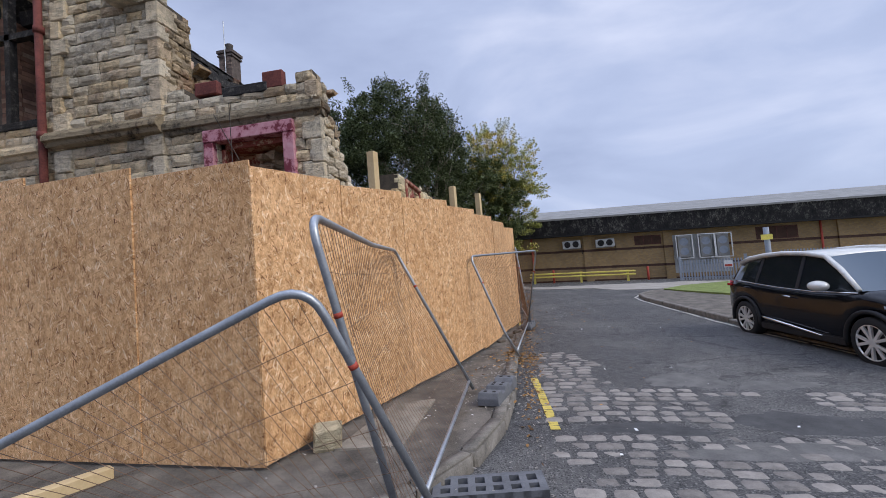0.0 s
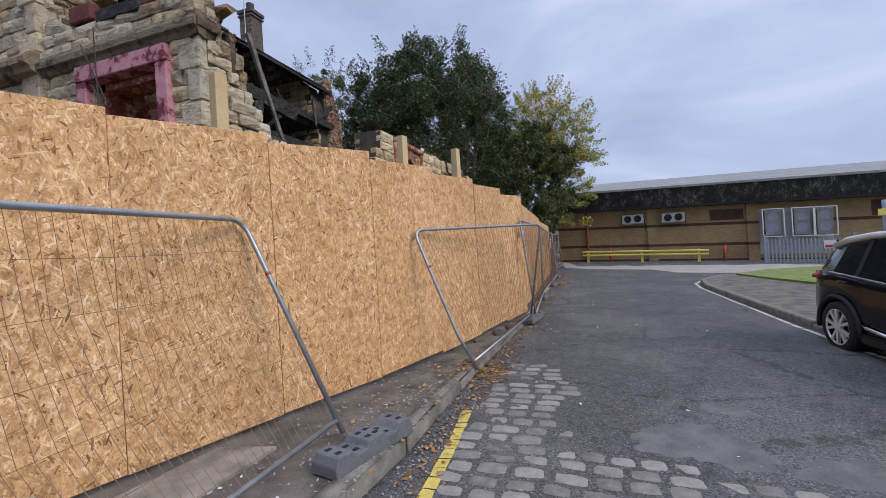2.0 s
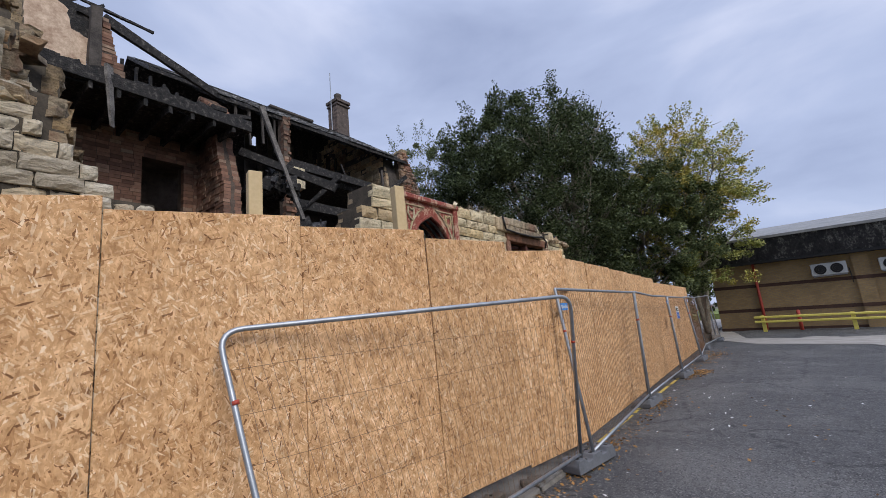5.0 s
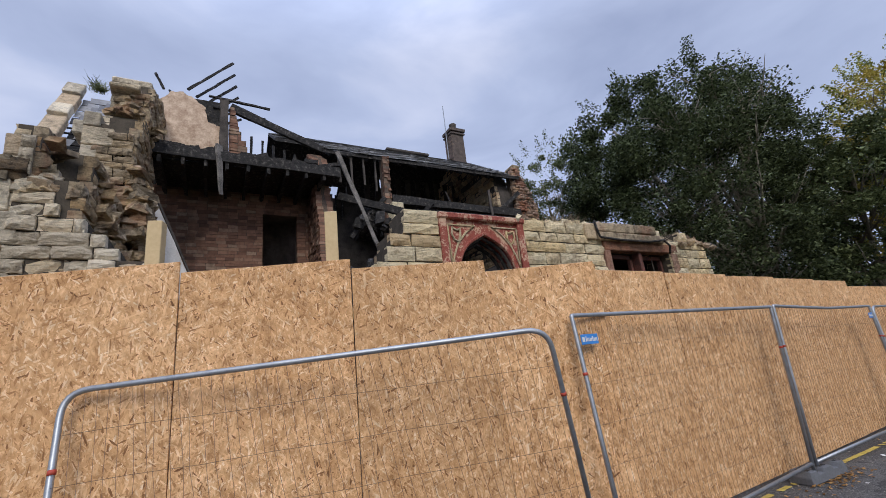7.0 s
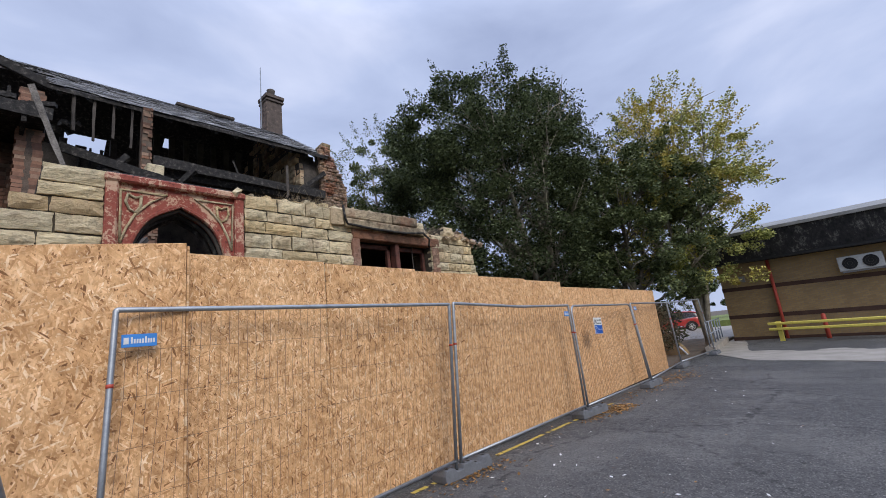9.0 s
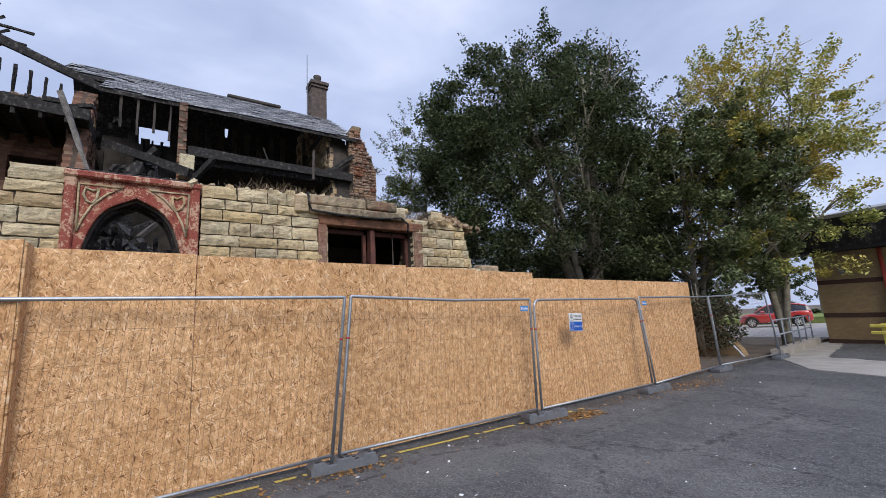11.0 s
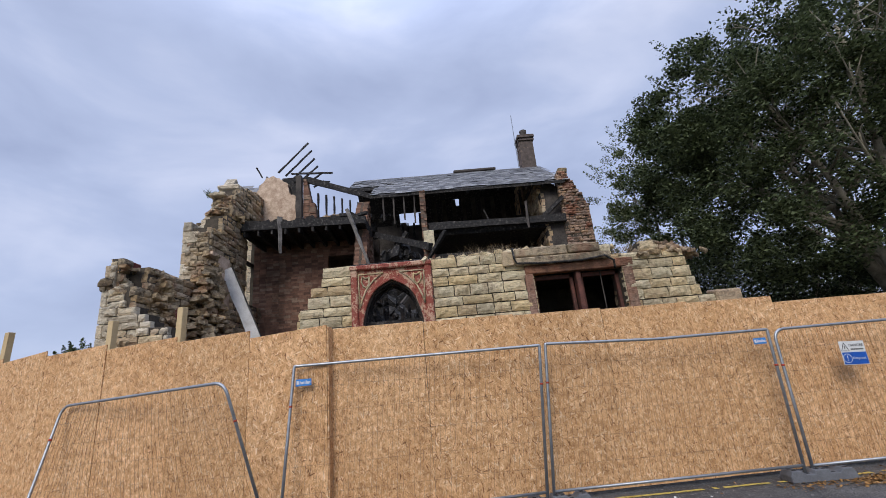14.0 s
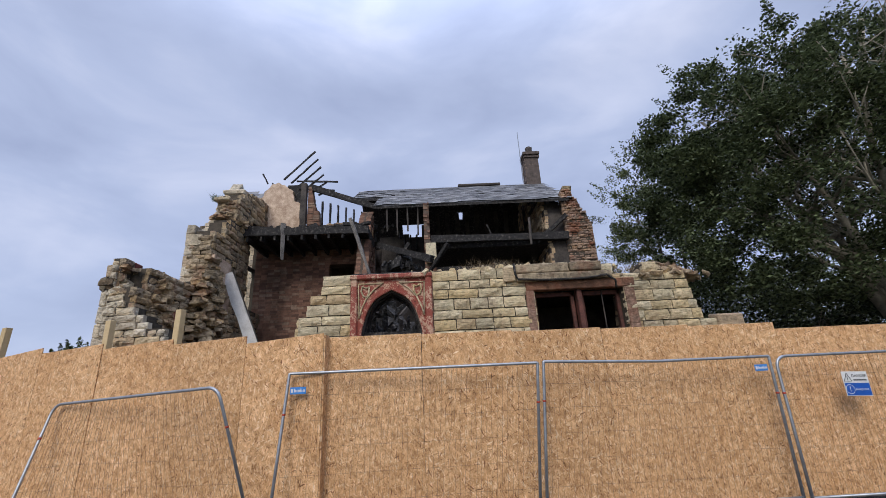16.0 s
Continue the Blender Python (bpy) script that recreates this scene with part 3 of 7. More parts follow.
# the near run bows out towards the road, board by board
BOW = [HA, Vector((-1.66, 3.99, 0)), Vector((-1.315, 5.04, 0)), Vector((-0.92, 6.08, 0)), Vector((-0.63, 7.19, 0)), Vector((-0.39, 8.33, 0)), Vector((-0.20, 9.44, 0)), HB]
near_run = empty("site_hoarding")
tagged(near_run, "tall plain hoarding of raw OSB boards with stepped tops", "hoarding")
for (pa, pb), z_left, z_right, zb in zip(zip(BOW, BOW[1:]), (2.43, 2.43, 2.435, 2.43, 2.41, 2.39, 2.33), (2.48, 2.505, 2.51, 2.485, 2.47, 2.43, 2.39), (0.145, 0.14, 0.15, 0.16, 0.13, 0.15, 0.12)):
    w = (pb - pa).length
    ob = part("board", board_mesh(w - 0.0045, (z_left + z_right) / 2 - zb, z_right - z_left), OSB, near_run)
    mid = (pa + pb) / 2
    ang = math.degrees(math.atan2(pb.y - pa.y, pb.x - pa.x))
    ob.matrix_basis = pose(mid.x, mid.y, zb, random.uniform(-0.25, 0.25), random.uniform(-0.1, 0.1), ang)
    back = Vector((-(pb.y - pa.y), pb.x - pa.x, 0)).normalized() * 0.045
    for z in (0.45, 1.25, 2.05):
        bm = bmesh.new()
        bar(bm, pa + back + Vector((0, 0, z)), pb + back + Vector((0, 0, z)), 0.06, 0.09)
        part("rail", bm, TIMBER, near_run)
hoarding("hoarding_return", "narrow OSB return between two hoardings", HB, Vector((-0.145, 10.553, 0)), [0.145], [2.37], [0.1])
hoarding("side_hoarding", "OSB hoarding turning the corner over the pavement", HC, HA, [1.22] * 5 + [(HA - HC).length - 6.1],
         [2.86, 2.79, 2.72, 2.65, 2.57, 2.48], [0.13] * 6)
HD, HE = Vector((-0.15, 10.565, 0)), Vector((-0.45, 22.27, 0))
hoarding("yard_hoarding", "long level OSB hoarding beside the road edge", HD, HE, [1.25] * 5 + [1.22] * 4 + [(HE - HD).length - 11.13],
         [2.35, 2.335, 2.315, 2.295, 2.275, 2.18, 2.175, 2.17, 2.165, 2.16], [0.05] * 10)
for px, py, zt in ((-1.56, 4.79, 2.97), (-0.94, 7.0, 2.88), (-0.60, 8.25, 2.93)):
    ob = part("softwood_post", beveled_box(0.10, 0.095, zt + 0.2, 0.004), TIMBER)
    ob.matrix_basis = pose(px, py, (zt - 0.2) / 2, random.uniform(-0.6, 0.6), random.uniform(-0.6, 0.6), 74)
    tagged(ob, "new square softwood post behind the hoarding", "post", "hoarding posts")


# ---- ruined house ----
def stone_variants(n, bulge, grid=(3, 2)):
    out = []
    for _ in range(n):
        bm = bmesh.new()
        nx, nz = grid
        fr = [[bm.verts.new((-0.5 + i / nx, (0.0 if i in (0, nx) or j in (0, nz) else -bulge) + random.uniform(-0.45, 0.45) * bulge - 0.5,
                             -0.5 + j / nz)) for j in range(nz + 1)] for i in range(nx + 1)]
        for i in range(nx + 1):
            for j in range(nz + 1):
                v = fr[i][j].co
                v.x += random.uniform(-0.02, 0.02)
                v.z += random.uniform(-0.04, 0.04)
        for i in range(nx):
            for j in range(nz):
                bm.faces.new((fr[i][j], fr[i + 1][j], fr[i + 1][j + 1], fr[i][j + 1]))
        rim = [fr[i][0] for i in range(nx + 1)] + [fr[nx][j] for j in range(1, nz + 1)] + [fr[i][nz] for i in range(nx - 1, -1, -1)] + [fr[0][j] for j in range(nz - 1, 0, -1)]
        back = [bm.verts.new((v.co.x, 1.0, v.co.z)) for v in rim]
        for i in range(len(rim)):
            j = (i + 1) % len(rim)
            bm.faces.new((rim[i], back[i], back[j], rim[j]))
        out.append(mesh_of(bm, "stone"))
    return out


ROCK_FACED = stone_variants(10, 0.30, (4, 3))
BRICK_SHAPES = stone_variants(5, 0.12, (1, 1))


def masonry(parent, name, origin, u, length, z0, prof, thick, stone_mat, core_mat, course=0.2, lens=(0.3, 0.55), holes=(), shapes=None, proud=0.022,
            depth=0.08, back=None, piece_zone=None, limit=280, label="", pname="stone", gap=0.012, ragged=0.0, seed=1, rough_back=3.0):
    """A wall of single stones on a core. u: the way it runs; its face looks to the right of it. holes: (u0, u1, z0, z1) or a function(u, z)."""
    rnd = random.Random(seed)
    shapes = shapes or ROCK_FACED
    u = Vector((u[0], u[1], 0)).normalized()
    nrm = Vector((u.y, -u.x, 0))
    origin = Vector(origin)
    shared = []
    for me in shapes:
        c = me.copy()
        c.materials.append(stone_mat)
        shared.append(c)

    def inside(uu, zz):
        if uu < 0 or uu > length or zz > prof(uu):
            return False
        for h in holes:
            if callable(h):
                if h(uu, zz):
                    return False
            elif h[0] < uu < h[1] and h[2] < zz < h[3]:
                return False
        return True

    core_bm = bmesh.new()
    places, z = [], z0
    top_z = max(prof(length * i / 60) for i in range(61))
    while z < top_z:
        h = course * rnd.uniform(0.86, 1.14)
        zm, runs, start, uu, stp = z + h / 2, [], None, 0.0, 0.03
        while uu <= length + stp:
            ok = uu <= length and inside(uu, zm)
            if ok and start is None:
                start = uu
            if not ok and start is not None:
                runs.append((start, min(uu, length)))
                start = None
            uu += stp
        for a, b in runs:
            if b - a < 0.08:
                continue
            m = Matrix.Translation(origin) @ Matrix(((u.x, -nrm.x, 0, 0), (u.y, -nrm.y, 0, 0), (0, 0, 1, 0), (0, 0, 0, 1)))
            box(core_bm, a + 0.01, b - 0.01, 0.0, thick, z, z + h, m)
            for side in ((0, 1) if back else (0,)):
                s = a
                while s < b - 0.02:
                    w = min(rnd.uniform(*lens), b - s)
                    if b - s - w < lens[0] * 0.45:
                        w = b - s
                    places.append((s + w / 2, zm, w - gap, h - gap, side, rnd.uniform(-ragged, ragged), rnd.randrange(len(shapes)), rnd.random() < 0.5))
                    s += w
        z += h
    core = part(name, core_bm, core_mat, parent, label)
    joined = {0: ([], []), 1: ([], [])}
    count = 0
    for uu, zm, w, h, side, off, k, flip in places:
        dirn = nrm if side == 0 else -nrm
        c = origin + u * uu + Vector((0, 0, zm)) + (nrm * off if side == 0 else -nrm * (thick + off * rough_back))
        y_axis = -dirn
        x_axis = u if side == 0 else -u
        if flip:
            x_axis, zf = -x_axis, -1.0
        else:
            zf = 1.0
        yl = depth
        m = Matrix(((x_axis.x * w, y_axis.x * yl, 0, c.x), (x_axis.y * w, y_axis.y * yl, 0, c.y), (0, 0, h * zf, c.z), (0, 0, 0, 1)))
        m = m @ Matrix.Translation((0, 0.5 - proud / depth, 0))
        single = side == 0 and count < limit and (piece_zone is None or (piece_zone[0] <= zm <= piece_zone[1]))
        if single:
            piece(pname, shared[k], core, m)
            count += 1
        else:
            vs, fs = joined[side]
            base = len(vs)
            vs.extend([tuple(m @ v.co) for v in shapes[k].vertices])
            fs.extend([tuple(base + i for i in p.vertices) for p in shapes[k].polygons])
    for side, mat in ((0, stone_mat), (1, back or stone_mat)):
        vs, fs = joined[side]
        if vs:
            me = bpy.data.meshes.new("facing")
            me.from_pydata(vs, [], fs)
            me.validate()
            me.materials.append(mat)
            ob = new("stone_facing" if pname == "stone" else "brick_facing", me)
            ob.parent = core
            tagged(ob, kind="stuff")
    return core


def heap(name, parent, mat, centre, size, count, chunk, seed, label="", flat=0.6, tumble=6.0):
    """A spill of broken lumps, joined into one mesh; a small tumble keeps them lying in rough courses."""
    rnd = random.Random(seed)
    bm = bmesh.new()
    for _ in range(count):
        x, y = rnd.gauss(0, 0.45), rnd.gauss(0, 0.45)
        r = min(1.0, math.hypot(x, y))
        z = rnd.uniform(0, max(0.05, 1 - r))
        s = rnd.uniform(*chunk)
        m = Matrix.Translation((centre[0] + x * size[0], centre[1] + y * size[1], centre[2] + z * size[2])) @ Euler((rnd.uniform(0, tumble), rnd.uniform(0, tumble), rnd.uniform(0, 6))).to_matrix().to_4x4()
        random.seed(seed + _)
        box(bm, -s, s, -s * 0.7, s * 0.7, -s * flat, s * flat, m, s * 0.25)
    ob = part(name, bm, mat, parent, label)
    return tagged(ob, kind="stuff")


house = empty("ruined_house", pose(0, 0, 0))
tagged(house, "fire-gutted stone house with a collapsed front and charred roof", "house")

# gable end with the bay window, facing the near corner
gable_prof = profile([(0, 8.3), (1.6, 8.2), (2.2, 7.9), (2.75, 7.6), (2.85, 6.75), (3.3, 6.5), (3.4, 6.0), (3.95, 5.95), (3.99, 4.45), (4.3, 4.5), (4.45, 4.28), (5.6, 4.3), (5.7, 4.42), (6.14, 4.43), (6.16, 3.86), (6.48, 3.84)])
gable = masonry(house, "gable_wall", (-9, 5.55, 0), (1, 0), 6.48, 0.1, gable_prof, 0.6, STONE, MORTAR, 0.165, (0.22, 0.5),
                holes=[(0.25, 1.72, 4.4, 7.2), (4.84, 5.93, 2.0, 3.62)], back=RUBBLE, piece_zone=(2.3, 6.6), ragged=0.012, seed=3, label="coursed rock-faced sandstone gable with soot stains")
masonry(house, "bay_return_wall", (-2.52, 5.62, 0), (0, 1), 1.25, 0.1, profile([(0, 4.4), (0.10, 4.38), (0.12, 3.82), (0.3, 3.78), (0.33, 3.52), (0.55, 3.48), (0.6, 3.25), (0.85, 3.2), (0.9, 3.05), (1.1, 3.02), (1.25, 2.9)]), 0.5, STONE, MORTAR,
        0.15, (0.18, 0.42), piece_zone=(2.2, 5), back=RUBBLE, ragged=0.03, seed=4, label="broken stone return stepping down")
masonry(house, "bay_corner_stack", (-2.86, 5.55, 0), (1, 0), 0.34, 3.8, profile([(0, 4.45), (0.34, 4.4)]), 0.22, STONE, MORTAR, 0.16, (0.2, 0.36), back=RUBBLE, ragged=0.015, seed=23, label="low stack of stones on the bay corner")
arch_y, arch_w = 11.17, 0.56


def arch_hole(uu, zz):
    y = uu + 9.35
    dy = abs(y - arch_y)
    if dy > 0.80:
        return False
    return zz < 3.86


front_prof = profile([(0, 3.1), (0.12, 3.2), (0.2, 3.45), (0.4, 3.5), (0.45, 3.88), (1.05, 3.9), (2.6, 3.9), (4.0, 3.95), (5.8, 3.98), (6.3, 3.8), (6.7, 3.72), (7.1, 3.85), (7.4, 3.7), (7.75, 3.65), (7.8, 3.3), (7.95, 2.7), (8.3, 2.6)])
front = masonry(house, "front_wall", (-2.6, 9.35, 0), (0, 1), 8.3, 0.1, front_prof, 0.55, CLEAN_STONE, MORTAR, 0.2, (0.28, 0.6),
                holes=[arch_hole, (4.66, 6.45, 2.2, 3.42)], piece_zone=(2.1, 5), back=RUBBLE, seed=5, gap=0.02, ragged=0.012, label="pale cleaned sandstone front wall")
# torn wall ends
masonry(house, "gable_end_face", (-5.02, 5.56, 0), (0, 1), 0.58, 3.9, profile([(0, 5.95), (0.58, 5.9)]), 0.2, RUBBLE, MORTAR, 0.13, (0.14, 0.34), limit=0, ragged=0.03, seed=15, label="rough torn end of the tall gable")
masonry(house, "front_wall_end", (-3.15, 9.33, 0), (1, 0), 0.55, 0.2, profile([(0, 3.15), (0.55, 3.1)]), 0.1, CLEAN_STONE, MORTAR, 0.2, (0.2, 0.4), limit=0, ragged=0.02, seed=16)
masonry(house, "gable_head_face", (-6.20, 5.56, 0), (0, 1), 0.58, 6.0, profile([(0, 7.5), (0.58, 7.4)]), 0.2, RUBBLE, MORTAR, 0.13, (0.14, 0.34), limit=0, ragged=0.05, seed=18)
# inner walls
masonry(house, "back_room_wall", (-8.4, 5.9, 0), (0, 1), 4.1, 0.1, profile([(0, 6.5), (4.1, 6.5)]), 0.35, BRICK, BRICK_CORE, 0.083, (0.2, 0.235), shapes=BRICK_SHAPES,
        holes=[(2.53, 3.37, 3.6, 5.95)], depth=0.1, proud=0.012, pname="brick", limit=290, piece_zone=(3.6, 6.4), gap=0.008, ragged=0.006, seed=6, label="sooty red brick inner wall")
masonry(house, "cross_wall", (-7.0, 9.95, 0), (-1, 0), 1.4, 0.1, profile([(0, 5.2), (0.3, 6.0), (0.6, 7.3), (1.4, 7.9)]), 0.35, BRICK, BRICK_CORE, 0.083, (0.2, 0.235), shapes=BRICK_SHAPES,
        depth=0.1, proud=0.02, pname="brick", limit=0, back=BRICK, gap=0.011, ragged=0.02, seed=7, rough_back=1.0, label="broken brick cross wall")
masonry(house, "brick_pier", (-8.1, 11.75, 0), (0, 1), 0.38, 0.1, profile([(0, 8.0), (0.19, 8.0), (0.2, 6.5), (0.38, 6.4)]), 0.3, BRICK, BRICK_CORE, 0.083, (0.09, 0.2), shapes=BRICK_SHAPES,
        depth=0.1, proud=0.02, pname="brick", limit=0, gap=0.011, ragged=0.045, seed=8, label="ragged brick pier")
masonry(house, "end_gable", (-8.3, 16.75, 0), (-1, 0), 6.3, 0.1, profile([(0, 6.0), (0.15, 7.3), (0.35, 8.0), (0.9, 8.4), (3.2, 10.0), (6.3, 7.9)]), 0.6, SOOT, SOOT, 0.2, (0.25, 0.5),
        back=RUBBLE, limit=0, ragged=0.02, seed=9, label="sooty end gable")
masonry(house, "gable_edge", (-8.3, 16.75, 0), (0, 1), 0.98, 0.1, profile([(0, 8.3), (0.15, 8.42), (0.36, 8.34), (0.44, 8.1), (0.58, 7.98), (0.68, 7.6), (0.82, 7.45), (0.88, 7.2), (0.98, 6.9)]), 0.3, TORN, MORTAR, 0.10, (0.10, 0.26), limit=0, ragged=0.05, seed=10,
        label="torn edge of the end gable")
bm = bmesh.new()
for b in ((9.8, 10.45, 0, 8.0), (10.45, 10.62, 0, 8.25), (10.62, 10.80, 0, 7.9), (10.80, 11.05, 0, 8.1), (11.05, 11.6, 0, 7.95), (11.6, 11.75, 0, 8.5), (11.75, 13.3, 0, 8.0), (13.3, 13.62, 0, 7.65), (13.62, 16.9, 0, 8.0)):
    box(bm, -11.6, -11.4, *b)
    part("rear_wall_panel", bm, SOOT, house, "soot-blackened rear wall")
    bm = bmesh.new()
box(bm, -14.6, -14.3, 5.6, 17.3, 0, 6.2)
part("outer_rear_wall", bm, SOOT, house)
bm = bmesh.new()
box(bm, -10.3, -10.1, 5.9, 10.0, 0, 7.0)
box(bm, -10.1, -8.78, 5.92, 9.98, 6.3, 6.48)
part("rear_partition", bm, BRICK_CORE, house, "scorched brick partition seen through the doorway")
bm = bmesh.new()
box(bm, -11.4, -8.4, 11.8, 16.75, 6.35, 6.55)
part("upper_floor", bm, CHAR, house, "charred upper floor")
bm = bmesh.new()
box(bm, -8.4, -6.95, 6.1, 10.0, 6.5, 6.72, None, 0.03)
part("ceiling_core", bm, CHAR, house, "black burnt ceiling and floor edge")
bm = bmesh.new()
outline, patch_rnd = [], random.Random(77)
corners = [(0, 7.2), (1.70, 7.2), (1.70, 8.30), (1.42, 8.42), (1.32, 8.80), (1.08, 9.04), (0.80, 9.16), (0.52, 9.12), (0.32, 8.78), (0.08, 8.3), (0, 8.0)]
for (ua, za), (ub, zb) in zip(corners, corners[1:] + corners[:1]):
    for i in range(4):
        outline.append((ua + (ub - ua) * i / 4 + patch_rnd.uniform(-0.025, 0.025), za + (zb - za) * i / 4 + patch_rnd.uniform(-0.025, 0.025)))
prism(bm, outline, 0.25, Matrix(((0, -1, 0, -8.35), (1, 0, 0, 5.7), (0, 0, 1, 0), (0, 0, 0, 1))))
part("plastered_gable", bm, PLASTER, house, "patch of pale pink plaster on an inner gable")

# slate roof over the rear range
roof_a, roof_b = Vector((-8.15, 0, 7.98)), Vector((-11.5, 0, 10.28))
roof_bm = bmesh.new()
dn = Vector((roof_b.z - roof_a.z, 0, -(roof_b.x - roof_a.x))).normalized()
for y0, y1, t0, t1 in ((10.0, 17.0, 0, 1), (8.9, 10.0, 0.45, 1)):
    p0, p1 = roof_a.lerp(roof_b, t0), roof_a.lerp(roof_b, t1)
    vs = [roof_bm.verts.new((p.x, y, p.z - o)) for o in (0, 0.1) for p, y in ((p0, y0), (p0, y1), (p1, y1), (p1, y0))]
    for f in ((0, 1, 2, 3), (7, 6, 5, 4), (0, 4, 5, 1), (1, 5, 6, 2), (2, 6, 7, 3), (3, 7, 4, 0)):
        roof_bm.faces.new([vs[i] for i in f])
# rear slope, burnt through in two places
for ya, yb, d0, d1 in ((8.9, 10.65, 0.0, 3.1), (10.65, 11.7, 0.0, 1.5), (11.7, 13.25, 0.0, 3.1), (13.25, 13.5, 0.0, 1.05), (13.25, 13.5, 1.35, 3.1), (13.5, 17.0, 0.0, 3.1)):
    vs = [roof_bm.verts.new(c) for c in ((-11.5 - d0, ya, 10.27 - 0.732 * d0), (-11.5 - d0, yb, 10.27 - 0.732 * d0), (-11.5 - d1, yb, 10.27 - 0.732 * d1), (-11.5 - d1, ya, 10.27 - 0.732 * d1))]
    roof_bm.faces.new(vs)
roof = part("slate_roof", roof_bm, CHAR, house, "sagging slate roof, burnt open at one end")
roof_rnd = random.Random(21)
slate_bm = bmesh.new()
box(slate_bm, -0.5, 0.5, -0.5, 0.5, -0.5, 0.5, None, 0.04)
slate_me = mesh_of(slate_bm, "slate")
slate_me.materials.append(SLATE)
slope_len, gauge, sw = (roof_b - roof_a).length, 0.20, 0.30
slope_dir = (roof_b - roof_a).normalized()
rest_v, rest_f, n_slates = [], [], 0
for r in range(int(slope_len / gauge)):
    y = 10.0 - (1.05 if r * gauge / slope_len > 0.47 else 0.0) + (sw / 2 if r % 2 else 0)
    while y < 16.95:
        if roof_rnd.random() < (0.97 if y > 10.4 and r > 0 else 0.72):
            p = roof_a + slope_dir * (r * gauge + 0.15 + roof_rnd.uniform(-0.02, 0.02)) + dn * 0.022 + Vector((0, y + sw / 2, 0))
            tilt = roof_rnd.uniform(-2.5, 2.5) if roof_rnd.random() < 0.85 else roof_rnd.uniform(-14, 14)
            rot = Matrix((( 0, slope_dir.x, dn.x, 0), (1, 0, 0, 0), (0, slope_dir.z, dn.z, 0), (0, 0, 0, 1)))
            m = Matrix.Translation(p) @ rot @ pose(0, 0, 0, -3.5 + roof_rnd.uniform(-1, 1), 0, tilt) @ Matrix.Diagonal((sw - 0.006, 0.36, 0.009, 1))
            if n_slates < 290 and r < 14:
                piece("slate", slate_me, roof, m)
                n_slates += 1
            else:
                base = len(rest_v)
                rest_v.extend([tuple(m @ v.co) for v in slate_me.vertices])
                rest_f.extend([tuple(base + i for i in q.vertices) for q in slate_me.polygons])
        y += sw
me = bpy.data.meshes.new("slates")
me.from_pydata(rest_v, [], rest_f)
me.materials.append(SLATE)
ob = new("slate_covering", me)
ob.parent = roof
tagged(ob, kind="stuff")

# chimney
chim = empty("chimney_stack", pose(-11.7, 16.75, 10.2))
chim.parent = house
bm = bmesh.new()
box(bm, -0.30, 0.30, -0.30, 0.30, -0.6, 1.58)
box(bm, -0.38, 0.38, -0.38, 0.38, 1.55, 1.68)
box(bm, -0.36, 0.36, -0.36, 0.36, 1.40, 1.47)
part("shaft", bm, CHIMNEY, chim)
bm = bmesh.new()
tube(bm, [(0, 0, 1.68), (0, 0, 1.85), (0, 0, 1.95), (0, 0, 2.06), (0, 0, 2.1)], 0.15, 14, [0.19, 0.16, 0.15, 0.17, 0.12])
part("chimney_pot", bm, SOOT, chim, smooth=True)
bm = bmesh.new()
tube(bm, [(0.1, -0.46, 0.2), (0.1, -0.46, 2.9)], 0.02, 6)
part("mast", bm, STEEL, chim)
for org, way in (((-11.42, 16.45, 0), (0, 1)), ((-12.0, 16.43, 0), (1, 0))):
    masonry(house, "chimney_face", org, way, 0.6, 9.7, profile([(0, 11.75), (0.6, 11.75)]), 0.05, CHIMNEY_BRICK, CHIMNEY, 0.085, (0.12, 0.235), shapes=BRICK_SHAPES, depth=0.08, proud=0.012, pname="brick", limit=0, gap=0.014, ragged=0.008, seed=33)


# house details: bay window, string courses, quoins, pipes
def hbox(name, boxes, mat, label="", bevel=0.0, parent=None, jitter=0.0):
    bm = bmesh.new()
    for b in boxes:
        box(bm, *b, None, jitter)
    if bevel:
        bmesh.ops.bevel(bm, geom=bm.edges[:], offset=bevel, segments=1, affect="EDGES")
    return part(name, bm, mat, parent or house, label)


bay = empty("bay_window")
bay.parent = house
hbox("lintel", [(-4.32, -2.90, 5.44, 5.62, 3.62, 3.80)], PINK, "pink painted lintel", 0.01, bay)
hbox("jamb", [(-4.32, -4.16, 5.45, 5.62, 2.0, 3.62)], PINK, "", 0.01, bay)
hbox("jamb", [(-3.07, -2.90, 5.45, 5.62, 2.0, 3.62)], PINK, "", 0.01, bay)
hbox("reveal", [(-4.16, -4.08, 5.62, 6.1, 2.0, 3.62), (-3.15, -3.07, 5.62, 6.1, 2.0, 3.62), (-4.16, -3.07, 5.62, 6.1, 3.54, 3.62)], RED_PAINT, "dark red window reveal", 0, bay)
bm = bmesh.new()
pts = [(-3.62 + 0.44 * math.cos(a), 6.02, 2.75 + 0.55 * math.sin(a)) for a in [math.pi * i / 12 for i in range(13)]]
tube(bm, pts, 0.07, 8)
part("arch_rib", bm, RED_PAINT, bay, "charred red arch inside the bay", smooth=True)
hbox("room_back", [(-4.2, -3.05, 6.06, 6.13, 1.0, 3.7)], RED_PAINT, "dark red inner wall", 0, bay)
for i, (x0, x1, mat) in enumerate(((-4.46, -4.08, DULL_RED), (-3.36, -3.04, DULL_RED))):
    hbox("coping_block", [(x0, x1, 5.505, 5.62, 4.36 - 0.05 * i, 4.56)], mat, "dull red painted block", 0.015)
